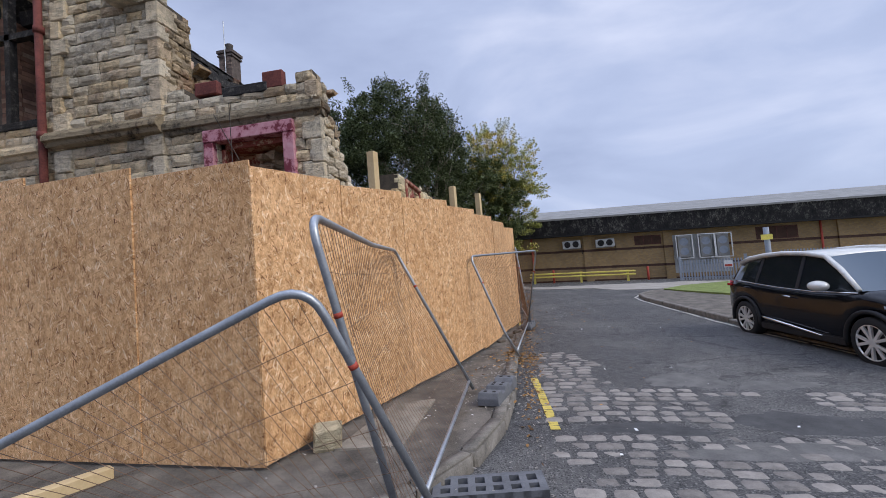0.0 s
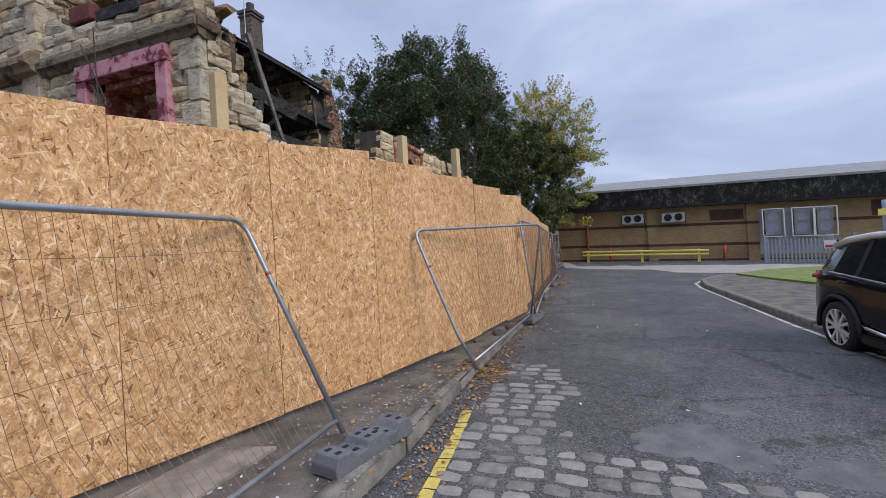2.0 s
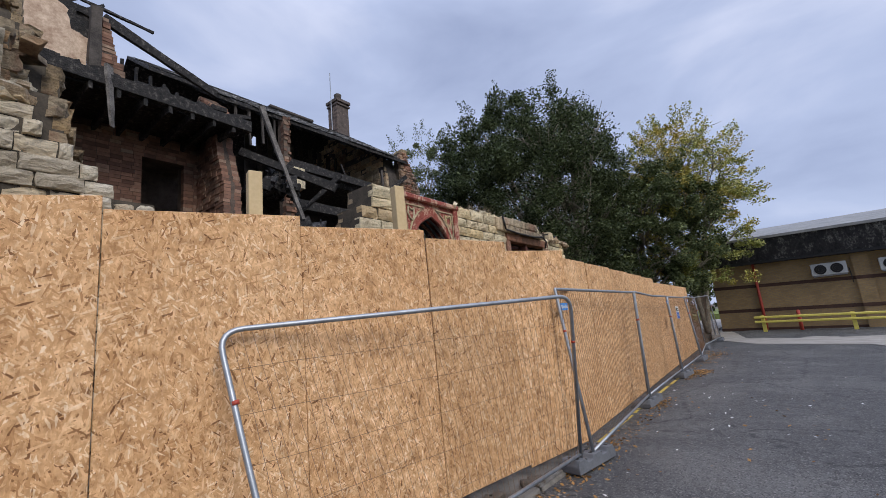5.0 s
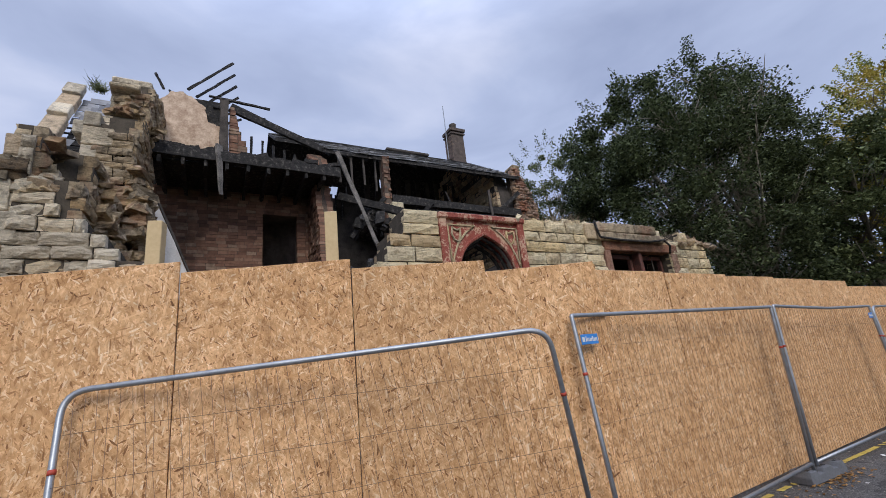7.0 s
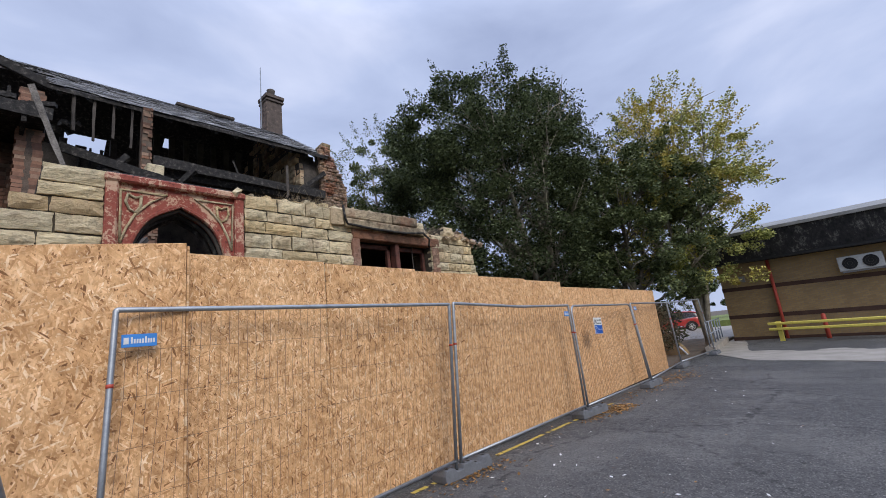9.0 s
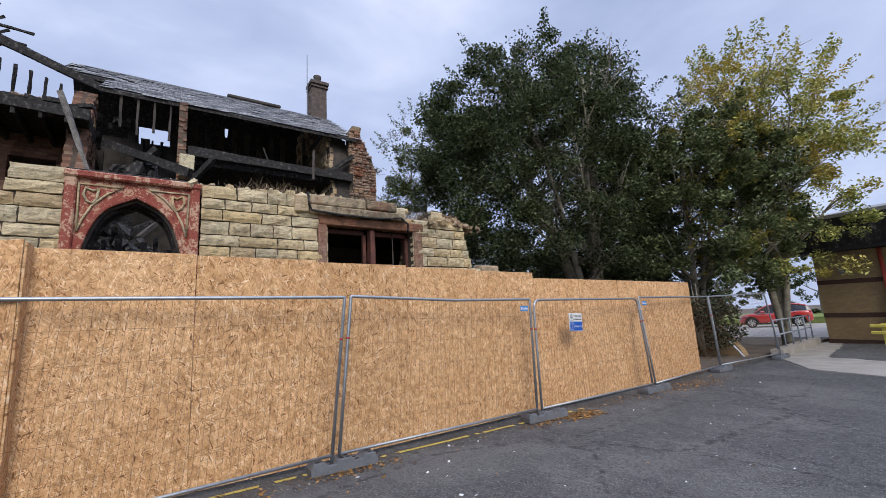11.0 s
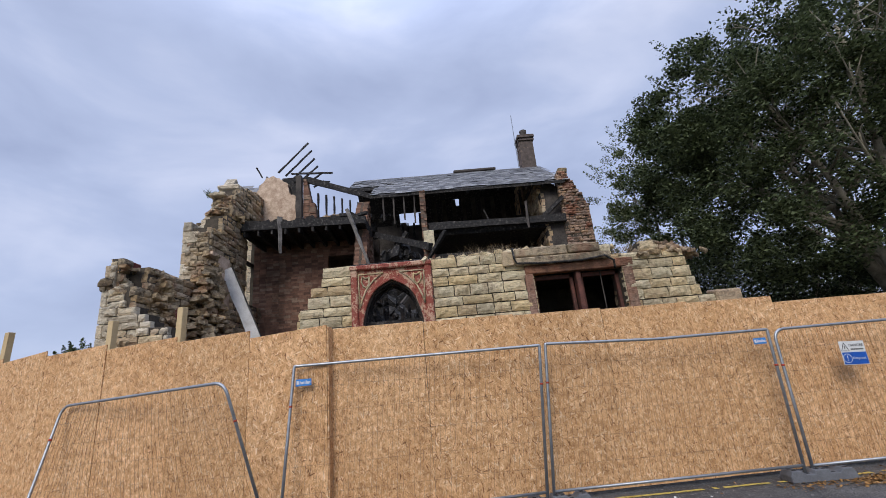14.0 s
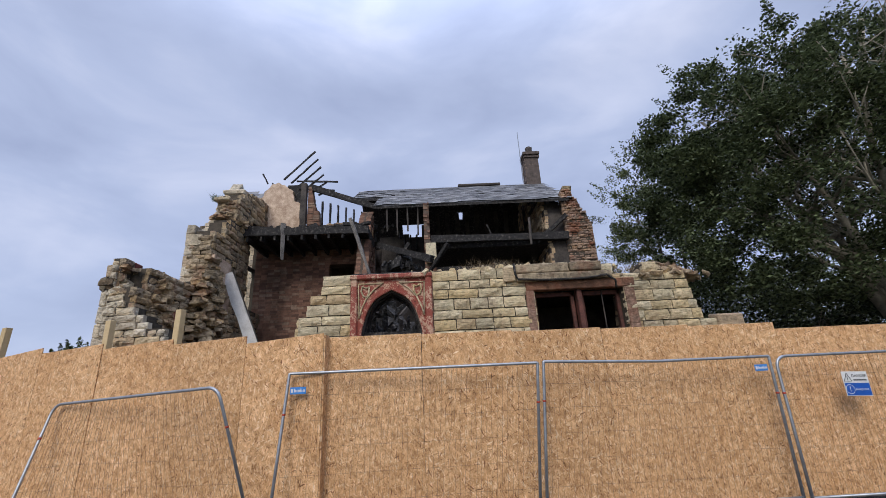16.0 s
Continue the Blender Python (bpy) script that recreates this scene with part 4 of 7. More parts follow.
heap("bay_head_rubble", house, RUBBLE, (-3.7, 5.85, 4.25), (0.9, 0.14, 0.22), 120, (0.05, 0.11), 51, "", 0.36, 0.25)
hbox("charred_sill", [(-4.0, -3.28, 5.50, 5.8, 4.28, 4.42)], CHAR, "", 0.01)


def moulding(name, a, b, z, out, mat):
    """A weathered string course along a wall face."""
    a, b = Vector(a), Vector(b)
    d = (b - a).normalized()
    n = Vector((d.y, -d.x, 0))
    m = Matrix(((n.x, d.x, 0, a.x), (n.y, d.y, 0, a.y), (0, 0, 1, z), (0, 0, 0, 1)))
    bm = bmesh.new()
    prism(bm, [(-0.05, 0.12), (0.05, 0.10), (out, 0.02), (out, -0.05), (out * 0.6, -0.07), (out * 0.4, -0.13), (-0.05, -0.16)], (b - a).length, m)
    return part(name, bm, mat, house, "weathered stone string course")


moulding("string_course", (-5.0, 5.53, 0), (-2.46, 5.53, 0), 3.95, 0.10, SOOTY_STONE)
moulding("string_course", (-2.53, 5.46, 0), (-2.53, 5.72, 0), 3.95, 0.09, SOOTY_STONE)
moulding("string_course", (-7.0, 5.44, 0), (-4.98, 5.44, 0), 4.02, 0.12, SOOTY_STONE)
moulding("string_course", (-9.0, 5.53, 0), (-7.2, 5.53, 0), 3.92, 0.12, STONE)


def quoins(x0, y0, z0, z1, wx, wy, sx, sy, name="quoin", mat=None, seed=2):
    """Dressed corner stones; sx and sy say which way the long ends run."""
    rnd = random.Random(seed)
    z, k = z0, 0
    while z < z1:
        h = rnd.uniform(0.24, 0.36)
        lx, ly = (wx, wy * 0.55) if k % 2 else (wx * 0.6, wy)
        bm = beveled_box(lx, ly, h - 0.012, 0.014)
        for v in bm.verts:
            v.co += Vector([rnd.uniform(-0.006, 0.006) for _ in range(3)])
        ob = part(name, bm, mat or STONE, house)
        ob.matrix_basis = pose(x0 + sx * lx / 2, y0 + sy * ly / 2, z + h / 2, 0, 0, rnd.uniform(-1, 1))
        z += h
        k += 1


quoins(-4.98, 5.46, 2.0, 5.95, 0.34, 0.4, -1, 1, seed=11)
quoins(-6.95, 5.47, 2.0, 7.2, 0.30, 0.3, 1, 1, seed=12)
quoins(-2.49, 5.50, 2.0, 3.8, 0.30, 0.20, -1, 1, seed=13)
quoins(-2.51, 5.50, 4.08, 4.3, 0.34, 0.22, -1, 1, seed=14)
bm = bmesh.new()
tube(bm, [(-7.08, 5.42, 0.2), (-7.08, 5.42, 3.9), (-7.10, 5.42, 7.6)], 0.055, 10)
for z in (2.4, 4.1, 5.8):
    tube(bm, [(-7.08, 5.42, z - 0.05), (-7.08, 5.42, z + 0.05)], 0.075, 10)
part("drainpipe", bm, DULL_RED, house, "old red cast-iron drainpipe", smooth=True)
# the tall window left of the pipe, burnt out
win = empty("burnt_window")
win.parent = house
hbox("frame_post", [(-7.34, -7.24, 5.6, 5.75, 4.4, 7.2)], RED_PAINT, "red window post", 0, win)
hbox("sill", [(-8.8, -7.22, 5.48, 5.75, 4.3, 4.42)], CHAR, "", 0.01, win)
hbox("mullion", [(-8.05, -7.95, 5.62, 5.74, 4.4, 7.2)], CHAR, "", 0, win)
hbox("transom", [(-8.75, -7.3, 5.62, 5.74, 5.9, 6.0)], CHAR, "", 0, win)
bm = bmesh.new()
tube(bm, [(-4.05 + 0.04 * i, 5.36, 3.98 - 0.7 * i / 9) for i in range(10)], 0.006, 5)
tube(bm, [(-3.78, 5.33, 4.1), (-3.77, 5.33, 3.0), (-3.78, 5.34, 2.2)], 0.006, 5)
part("loose_cable", bm, SOOT, house)

# arched doorway with carved red spandrels
door = empty("arched_doorway")
door.parent = house


def arch_curve(half, spring, rise, n=14):
    """A four-centred arch, from one springing to the other."""
    pts = []
    for i in range(2 * n + 1):
        t = -1 + i / n
        a = abs(t)
        pts.append((t * half, spring + rise * (1 - (0.36 * a + 0.64 * a ** 5))))
    return pts


def arch_panel(bm, half_w, z0, z1, curve, x0, x1, yc):
    """A slab with an arched opening, standing between x0 and x1."""
    n = len(curve)
    for xs, flip in ((x0, 1), (x1, 0)):
        top = [bm.verts.new((xs, yc + y, z1)) for y, _ in curve]
        low = [bm.verts.new((xs, yc + y, z)) for y, z in curve]
        for i in range(n - 1):
            bm.faces.new((low[i], low[i + 1], top[i + 1], top[i]))
        for s, k in ((-1, 0), (1, n - 1)):
            a = bm.verts.new((xs, yc + s * half_w, z0))
            b = bm.verts.new((xs, yc + s * half_w, z1))
            c = bm.verts.new((xs, yc + curve[k][0], z0))
            bm.faces.new((a, c, low[k], top[k], b))
    for i in range(n - 1):
        (ya, za), (yb, zb) = curve[i], curve[i + 1]
        bm.faces.new([bm.verts.new(p) for p in ((x0, yc + ya, za), (x1, yc + ya, za), (x1, yc + yb, zb), (x0, yc + yb, zb))])
    for y in (curve[0][0], curve[-1][0]):
        bm.faces.new([bm.verts.new(p) for p in ((x0, yc + y, z0), (x1, yc + y, z0), (x1, yc + y, curve[0][1]), (x0, yc + y, curve[0][1]))])
    for y in (-half_w, half_w):
        bm.faces.new([bm.verts.new(p) for p in ((x0, yc + y, z0), (x1, yc + y, z0), (x1, yc + y, z1), (x0, yc + y, z1))])
    bm.faces.new([bm.verts.new(p) for p in ((x0, yc - half_w, z1), (x1, yc - half_w, z1), (x1, yc + half_w, z1), (x0, yc + half_w, z1))])


bm = bmesh.new()
arch_panel(bm, 0.79, 1.0, 3.80, arch_curve(0.60, 2.72, 0.86), -2.95, -2.585, arch_y)
part("spandrel_panel", bm, RED_PAINT, door, "carved door surround in flaking red paint")
for r, x, w, mat in ((0.615, -2.575, 0.03, RED_PAINT), (0.585, -2.66, 0.028, SOOT), (0.56, -2.76, 0.03, CHAR), (0.54, -2.9, 0.035, CHAR)):
    bm = bmesh.new()
    cv = arch_curve(r, 2.72, 0.86 - (0.615 - r) * 1.3)
    tube(bm, [(x, arch_y + cv[0][0], 1.0)] + [(x, arch_y + y, z) for y, z in cv] + [(x, arch_y + cv[-1][0], 1.0)], w, 6)
    part("arch_moulding", bm, mat, door)
for s in (-1, 1):
    hbox("door_jamb", [(-2.68, -2.53, arch_y + s * 0.74 - 0.065, arch_y + s * 0.74 + 0.065, 1.0, 3.80)], RED_PAINT, "", 0.02, door)
    # carved leaf in each spandrel
    bm = bmesh.new()
    rim = [(0.64, 3.02), (0.655, 3.70), (0.16, 3.70), (0.34, 3.58), (0.50, 3.40), (0.59, 3.20), (0.64, 3.02)]
    tube(bm, [(-2.572, arch_y + s * y, z) for y, z in rim], 0.016, 6)
    shield = [(0.44, 3.64), (0.50, 3.61), (0.58, 3.65), (0.60, 3.55), (0.56, 3.46), (0.50, 3.42), (0.45, 3.50), (0.44, 3.64)]
    tube(bm, [(-2.568, arch_y + s * y, z) for y, z in shield], 0.018, 6)
    part("carving", bm, CLEAN_STONE, door, smooth=True)
hbox("door_cornice", [(-2.70, -2.50, arch_y - 0.82, arch_y + 0.82, 3.78, 3.88)], RED_PAINT, "", 0.02, door)
hbox("charred_top", [(-3.0, -2.6, arch_y - 0.80, arch_y + 0.80, 3.86, 3.93)], CHAR, "", 0.01, door, 0.01)
hbox("transom", [(-2.86, -2.72, arch_y - 0.56, arch_y + 0.56, 2.68, 2.75)], CHAR, "charred door transom", 0, door)
for k in range(6):
    y = arch_y - 0.45 + 0.17 * k
    hbox("burnt_slat", [(-3.6, -3.56, y, y + 0.06 + 0.03 * (k % 2), 1.2, 3.1 + 0.12 * math.sin(k * 2.1))], CHAR if k != 3 else SOOT, "", 0, door, 0.01)

# twin window with its long lintel stones
twin = empty("mullioned_window")
twin.parent = house
wy0, wy1, wz1 = 14.02, 15.80, 3.40
hbox("stone_lintel", [(-2.75, -2.54, 13.85, 16.05, 3.40, 3.58)], RED_STONE, "scorched reddish lintel", 0.015, twin)
hbox("stone_jamb", [(-2.72, -2.545, 13.84, 14.0, 1.8, 3.40)], RED_STONE, "", 0.012, twin)
hbox("stone_jamb", [(-2.72, -2.545, 15.82, 16.02, 1.8, 3.40)], RED_STONE, "", 0.012, twin)
hbox("mullion", [(-2.80, -2.62, 14.88, 14.98, 1.8, 3.40)], FRAME_WOOD, "scorched brown mullion", 0.012, twin)
for a, b in ((14.02, 14.86), (14.99, 15.80)):
    hbox("window_frame", [(-2.86, -2.78, a, a + 0.07, 1.8, 3.38), (-2.86, -2.78, b - 0.07, b, 1.8, 3.38), (-2.86, -2.78, a, b, 3.30, 3.38)], FRAME_WOOD, "", 0.006, twin)
bm = bmesh.new()
tube(bm, [(-2.75, 15.42, 3.42), (-2.74, 15.42, 1.9)], 0.012, 6)
part("pipe", bm, SOOT, twin)
hbox("long_stone", [(-2.70, -2.50, 13.42, 13.66, 3.60, 3.90)], RUBBLE, "", 0.02, twin, 0.01)
hbox("long_stone", [(-2.70, -2.49, 13.68, 14.75, 3.75, 3.94)], RUBBLE, "weathered brown hood stone", 0.02, twin, 0.01)
hbox("long_stone", [(-2.70, -2.49, 14.77, 15.42, 3.76, 3.95)], RUBBLE, "", 0.02, twin, 0.01)
hbox("long_stone", [(-2.70, -2.46, 13.68, 15.60, 3.58, 3.73)], RUBBLE, "", 0.02, twin, 0.01)
bm = bmesh.new()
tube(bm, [(-2.48, 13.64, 3.95), (-2.45, 13.65, 3.72), (-2.46, 13.7, 3.62), (-2.44, 14.2, 3.58), (-2.42, 15.0, 3.57), (-2.40, 15.45, 3.62), (-2.38, 15.6, 3.5), (-2.44, 15.62, 3.35)], 0.022, 7)
part("burnt_cable", bm, CHAR, twin, smooth=True)
hbox("fallen_coping", [(-2.85, -2.5, 17.55, 18.1, 0.1, 2.78)], STONE, "leaning coping stone", 0.03, None, 0.05)
rub = heap("broken_masonry", house, RUBBLE, (-2.9, 16.75, 3.62), (0.35, 0.75, 0.35), 420, (0.03, 0.10), 41, "loose broken stone on the wall head", 0.4, 0.7)
heap("wall_head_rubble", house, CLEAN_STONE, (-2.85, 13.5, 3.88), (0.25, 2.2, 0.10), 170, (0.03, 0.09), 42)
heap("wall_head_rubble", house, RUBBLE, (-4.6, 17.4, 3.2), (0.9, 0.5, 1.0), 260, (0.04, 0.12), 43)
heap("gable_rubble", house, RUBBLE, (-3.3, 6.1, 2.5), (0.9, 0.5, 1.9), 900, (0.045, 0.14), 44, "tumbled stone against the broken gable", 0.36, 0.28)
heap("gable_rubble", house, RUBBLE, (-5.0, 6.3, 2.0), (1.5, 0.5, 3.6), 1500, (0.045, 0.15), 45, "", 0.36, 0.28)
heap("gable_rubble", house, RUBBLE, (-6.5, 5.85, 6.8), (0.6, 0.28, 1.0), 380, (0.04, 0.12), 46, "", 0.36, 0.28)
heap("floor_debris", house, CHAR, (-5.2, 10.6, 2.2), (2.2, 1.6, 2.0), 480, (0.04, 0.2), 47, "heap of charred debris inside", 0.25)
heap("floor_debris", house, SOIL, (-5.5, 8.2, 0.5), (2.4, 1.6, 2.0), 160, (0.08, 0.3), 48)
heap("upper_debris", house, RUBBLE, (-8.0, 8.8, 6.9), (0.6, 1.1, 0.35), 90, (0.04, 0.14), 49)
heap("bay_head_rubble", house, STONE, (-2.62, 5.85, 3.7), (0.14, 0.22, 0.40), 40, (0.05, 0.10), 50, "", 0.4, 0.25)
hbox("plaster_patch", [(-6.1, -5.1, 6.16, 6.25, 3.3, 5.3)], PLASTER, "grey plaster patch on the broken gable", 0, None, 0.06)
# near-black plate on the plaster, painted as the shade of a recess
hbox("niche", [(-5.7, -5.45, 6.22, 6.28, 4.1, 4.7)], DARK)
hbox("kneeler_stone", [(-5.75, -5.3, 5.25, 5.7, 5.95, 6.2)], STONE, "projecting kneeler stone", 0.02)
hbox("gable_coping", [(-6.3, -5.95, 5.5, 6.0, 7.4, 7.5)], STONE, "", 0.02, None, 0.02)
hbox("gable_coping", [(-7.25, -6.62, 5.42, 6.1, 7.92, 8.1)], STONE, "", 0.03, None, 0.03)

# south wing: eaves wall, kneeler, stepped coping and half-stripped slates
masonry(house, "wing_wall", (-9.4, 3.62, 0), (0, 1), 1.9, 2.6, profile([(0, 7.62), (1.9, 7.62)]), 0.45, STONE, MORTAR, 0.2, (0.25, 0.5), limit=0, ragged=0.012, seed=71, label="coursed stone wall of the south wing")
hbox("kneeler_stone", [(-9.75, -9.05, 3.42, 3.97, 7.72, 7.90), (-9.70, -9.15, 3.47, 3.95, 7.58, 7.72), (-9.68, -9.25, 3.51, 3.93, 7.44, 7.58)], SOOTY_STONE, "moulded kneeler at the foot of the coping", 0.02)
wing_up = Vector((-1.5, 0, 2.15)).normalized()
wing_out = Vector((2.15, 0, 1.5)).normalized()
WING = Matrix(((wing_up.x, 0, wing_out.x, -9.35), (0, 1, 0, 0), (wing_up.z, 0, wing_out.z, 7.75), (0, 0, 0, 1)))
for u0, u1, lift in ((0.0, 1.15, 0.12), (1.17, 1.75, 0.22), (1.77, 2.55, 0.16), (2.57, 3.2, 0.24)):
    bm = beveled_box(u1 - u0, 0.42, 0.24, 0.025)
    for v in bm.verts:
        v.co += Vector([random.uniform(-0.008, 0.008) for _ in range(3)])
    part("coping_stone", bm, STONE, house, "weathered gable coping").matrix_basis = WING @ Matrix.Translation(((u0 + u1) / 2, 3.73, lift))
bm = bmesh.new()
box(bm, -0.1, 3.2, 3.9, 5.4, -0.35, -0.25, WING)
part("wing_boarding", bm, CHAR, house, "charred boarding of the wing roof")
for i in range(10):
    bm = bmesh.new()
    box(bm, 0.15 + 0.3 * i, 0.20 + 0.3 * i, 3.9, 5.4 - 0.05 * (i % 3), -0.06, -0.025, WING)
    part("batten", bm, CHAR, house)
wing_rnd = random.Random(72)
for r in range(14):
    for c in range(6):
        if wing_rnd.random() < (0.25 if r < 5 else 0.8) * (1.0 if c < 4 else 0.5):
            piece("slate", slate_me, roof, WING @ Matrix.Translation((0.18 + 0.21 * r, 4.06 + 0.26 * c + 0.14 * (r % 2), 0.01)) @ pose(0, 0, 0, 0, 3 + wing_rnd.uniform(-2, 2), 90 + wing_rnd.uniform(-6, 6)) @ Matrix.Diagonal((0.28, 0.36, 0.010, 1)))


def tuft(name, label, mat, base, spread, count, height, seed):
    """Loose blades and leaflets rooted on a ledge, one mesh."""
    rnd = random.Random(seed)
    vs, fs = [], []
    for _ in range(count):
        p = Vector(base) + Vector((rnd.gauss(0, spread[0]), rnd.gauss(0, spread[1]), 0))
        tip = p + Vector((rnd.gauss(0, 0.7), rnd.gauss(0, 0.7), 1)) * height * rnd.uniform(0.4, 1.1)
        side = Vector((rnd.uniform(-1, 1), rnd.uniform(-1, 1), 0)) * 0.007
        b = len(vs)
        vs.extend([tuple(p - side), tuple(p + side), tuple(tip + side * 0.4), tuple(tip - side * 0.4)])
        fs.append((b, b + 1, b + 2, b + 3))
    me = bpy.data.meshes.new(name)
    me.from_pydata(vs, [], fs)
    me.materials.append(mat)
    ob = new(name, me)
    ob.parent = house
    ob["label"] = label
    return tagged(ob, kind="stuff")


STRAW = speckled("dry_weed_stalks", (0.16, 0.12, 0.08), (0.36, 0.29, 0.20), 9, 60, 0.9, 0.0, 0.001, world_space=True)
tuft("dry_weeds", "dry weeds on the wall head", STRAW, (-2.95, 13.2, 3.90), (0.12, 0.30), 500, 0.24, 81)
tuft("dry_weeds", "dry weeds on the wall head", STRAW, (-2.95, 16.2, 3.80), (0.12, 0.4), 200, 0.16, 82)
tuft("wall_plant", "small green plant rooted in the stub", LEAF_LIGHT, (-6.75, 5.2, 7.75), (0.06, 0.06), 260, 0.18, 83)


# charred timbers, one by one
def timber(a, b, w, h=None, mat=CHAR, label="", name="charred_beam", taper=1.0):
    bm = bmesh.new()
    A, B = Vector(a), Vector(b)
    h = h or w
    d = (B - A).normalized()
    side = d.cross(Vector((0, 0, 1)))
    side = side.normalized() if side.length > 0.05 else Vector((0, 1, 0))
    up = side.cross(d).normalized()
    rings, n = [], 7
    for i in range(n + 1):
        p = A.lerp(B, i / n)
        k = (1 - (1 - taper) * i / n) * random.uniform(0.88, 1.08)
        rings.append([bm.verts.new(p + side * (x * w / 2 * k) + up * (y * h / 2 * k) + Vector([random.uniform(-0.008, 0.008) for _ in range(3)])) for x, y in ((-1, -1), (1, -1), (1, 1), (-1, 1))])
    for r0, r1 in zip(rings, rings[1:]):
        for i in range(4):
            bm.faces.new((r0[i], r0[(i + 1) % 4], r1[(i + 1) % 4], r1[i]))
    bm.faces.new(rings[0][::-1])
    bm.faces.new(rings[-1])
    return part(name, bm, mat, house, label)


for i in range(6):
    timber((-8.55 - 0.22 * i, 6.60 + 0.2 * i, 9.40 - 0.03 * i), (-8.72 - 0.22 * i, 7.66 + 0.06 * i, 10.68 - 0.22 * i), 0.035, 0.065, name="rafter")
timber((-8.5, 7.1, 9.3), (-8.5, 8.62, 9.2), 0.06, 0.05, name="batten")
timber((-8.5, 7.2, 8.98), (-8.5, 8.5, 8.85), 0.06, 0.05, name="batten")
timber((-8.25, 7.50, 6.9), (-8.25, 7.47, 9.02), 0.2, 0.2, SOOT, "grey burnt post beside the plaster", "charred_post")
# added dark mass in place of the black void between plaster and post
hbox("charred_boarding", [(-8.72, -8.5, 6.75, 7.45, 8.3, 9.14)], CHAR, "added dark block standing in for the void behind the plaster", 0.0, None, 0.04)
timber((-8.5, 6.2, 9.25), (-8.45, 6.35, 9.05), 0.05, name="stub")
timber((-8.3, 5.9, 9.55), (-8.35, 6.1, 9.15), 0.05, name="stub")
timber((-8.4, 7.62, 8.98), (-8.30, 10.1, 8.0), 0.10, 0.20, name="wall_plate")
for i in range(7):
    timber((-9.2, 7.9 + 0.3 * i, 7.0), (-9.2, 7.9 + 0.3 * i, 8.75 - 0.10 * i), 0.06, 0.08, name="stud")
timber((-9.25, 7.8, 7.3), (-9.25, 10.0, 7.25), 0.3, 0.5, name="charred_beam")
timber((-6.70, 7.38, 6.85), (-6.60, 7.46, 5.62), 0.14, 0.06, ASHEN, "grey burnt board hanging down", "hanging_board", 0.6)
timber((-6.75, 5.95, 6.60), (-6.75, 10.05, 6.52), 0.16, 0.24)
for i in range(9):
    timber((-6.7, 6.3 + 0.42 * i, 6.38), (-8.4, 6.3 + 0.42 * i, 6.38), 0.07, 0.18, name="floor_joist")
timber((-5.80, 6.27, 5.02), (-5.95, 7.45, 2.2), 0.09, 0.30, PALE_TIMBER, "pale painted plank leaning on the rubble", "leaning_plank")
timber((-5.78, 6.45, 5.04), (-5.93, 7.63, 2.2), 0.03, 0.03, SOOT, "", "plank_edge")
timber((-5.62, 9.70, 6.45), (-5.45, 10.50, 4.1), 0.09, 0.09, ASHEN, "half-burnt prop leaning", "leaning_prop", 0.8)
for i in range(14):
    y = 6.15 + 0.28 * i
    timber((-6.85 + random.uniform(-0.08, 0.08), y, 6.72 + random.uniform(-0.06, 0.1)), (-6.80 + random.uniform(-0.06, 0.06), y + 0.3, 6.70 + random.uniform(-0.06, 0.1)), 0.10, 0.13 + random.uniform(-0.05, 0.05), name="charred_edge")
timber((-7.6, 10.25, 6.3), (-6.2, 12.0, 5.3), 0.16, 0.2)
timber((-7.2, 10.4, 5.0), (-7.0, 11.3, 6.1), 0.12)
timber((-7.4, 11.6, 4.8), (-6.6, 12.5, 5.9), 0.10)
timber((-8.2, 12.0, 6.62), (-8.2, 16.8, 6.55), 0.22, 0.26)
timber((-8.3, 12.0, 5.5), (-8.3, 16.8, 5.4), 0.2, 0.3)
timber((-7.9, 15.4, 6.2), (-8.0, 15.45, 7.2), 0.07, 0.09, SOOT, "", "stub_post")
timber((-8.3, 15.7, 6.4), (-8.1, 16.8, 7.3), 0.14)
timber((-8.3, 14.3, 6.3), (-8.4, 14.0, 7.2), 0.05)
for i in range(4):
    timber((-8.25, 10.45 + 0.37 * i, 8.0), (-8.2, 10.47 + 0.36 * i, 7.0 - 0.15 * (i % 2)), 0.05, 0.06, SOOT, "", "hanging_lath")
for i in range(11):
    timber((-11.2, 12.3 + 0.42 * i, 6.4), (-11.2, 12.3 + 0.42 * i, 8.9), 0.18, 0.06, SOOT, "", "wall_board")
for i in range(13):
    timber((-8.2, 10.2 + 0.55 * i, 7.88), (-11.4, 10.2 + 0.55 * i, 10.08), 0.07, 0.12, name="rafter")
timber((-5.3, 9.2, 2.6), (-7.2, 11.5, 4.4), 0.12)
timber((-4.6, 9.6, 2.4), (-6.4, 10.6, 4.2), 0.1)
timber((-5.0, 11.3, 2.6), (-6.8, 9.9, 4.3), 0.11)
timber((-4.4, 10.4, 2.5), (-5.6, 11.4, 3.9), 0.08, 0.08, SOOT)
hbox("white_block", [(-8.1, -7.7, 11.8, 12.15, 5.75, 6.35)], CLEAN_STONE, "pale stone block on the pier", 0.02)
hbox("iron_bracket", [(-8.4, -8.3, 17.35, 17.8, 7.02, 7.09), (-8.38, -8.33, 17.70, 17.75, 5.6, 7.02)], SOOT)
hbox("ridge_tiles", [(-11.62, -11.38, 13.3, 15.2, 10.28, 10.40)], SOOT, "", 0.03)
hbox("gable_coping", [(-8.75, -8.25, 16.85, 17.2, 8.34, 8.52)], SOOTY_STONE, "", 0.03, None, 0.03)
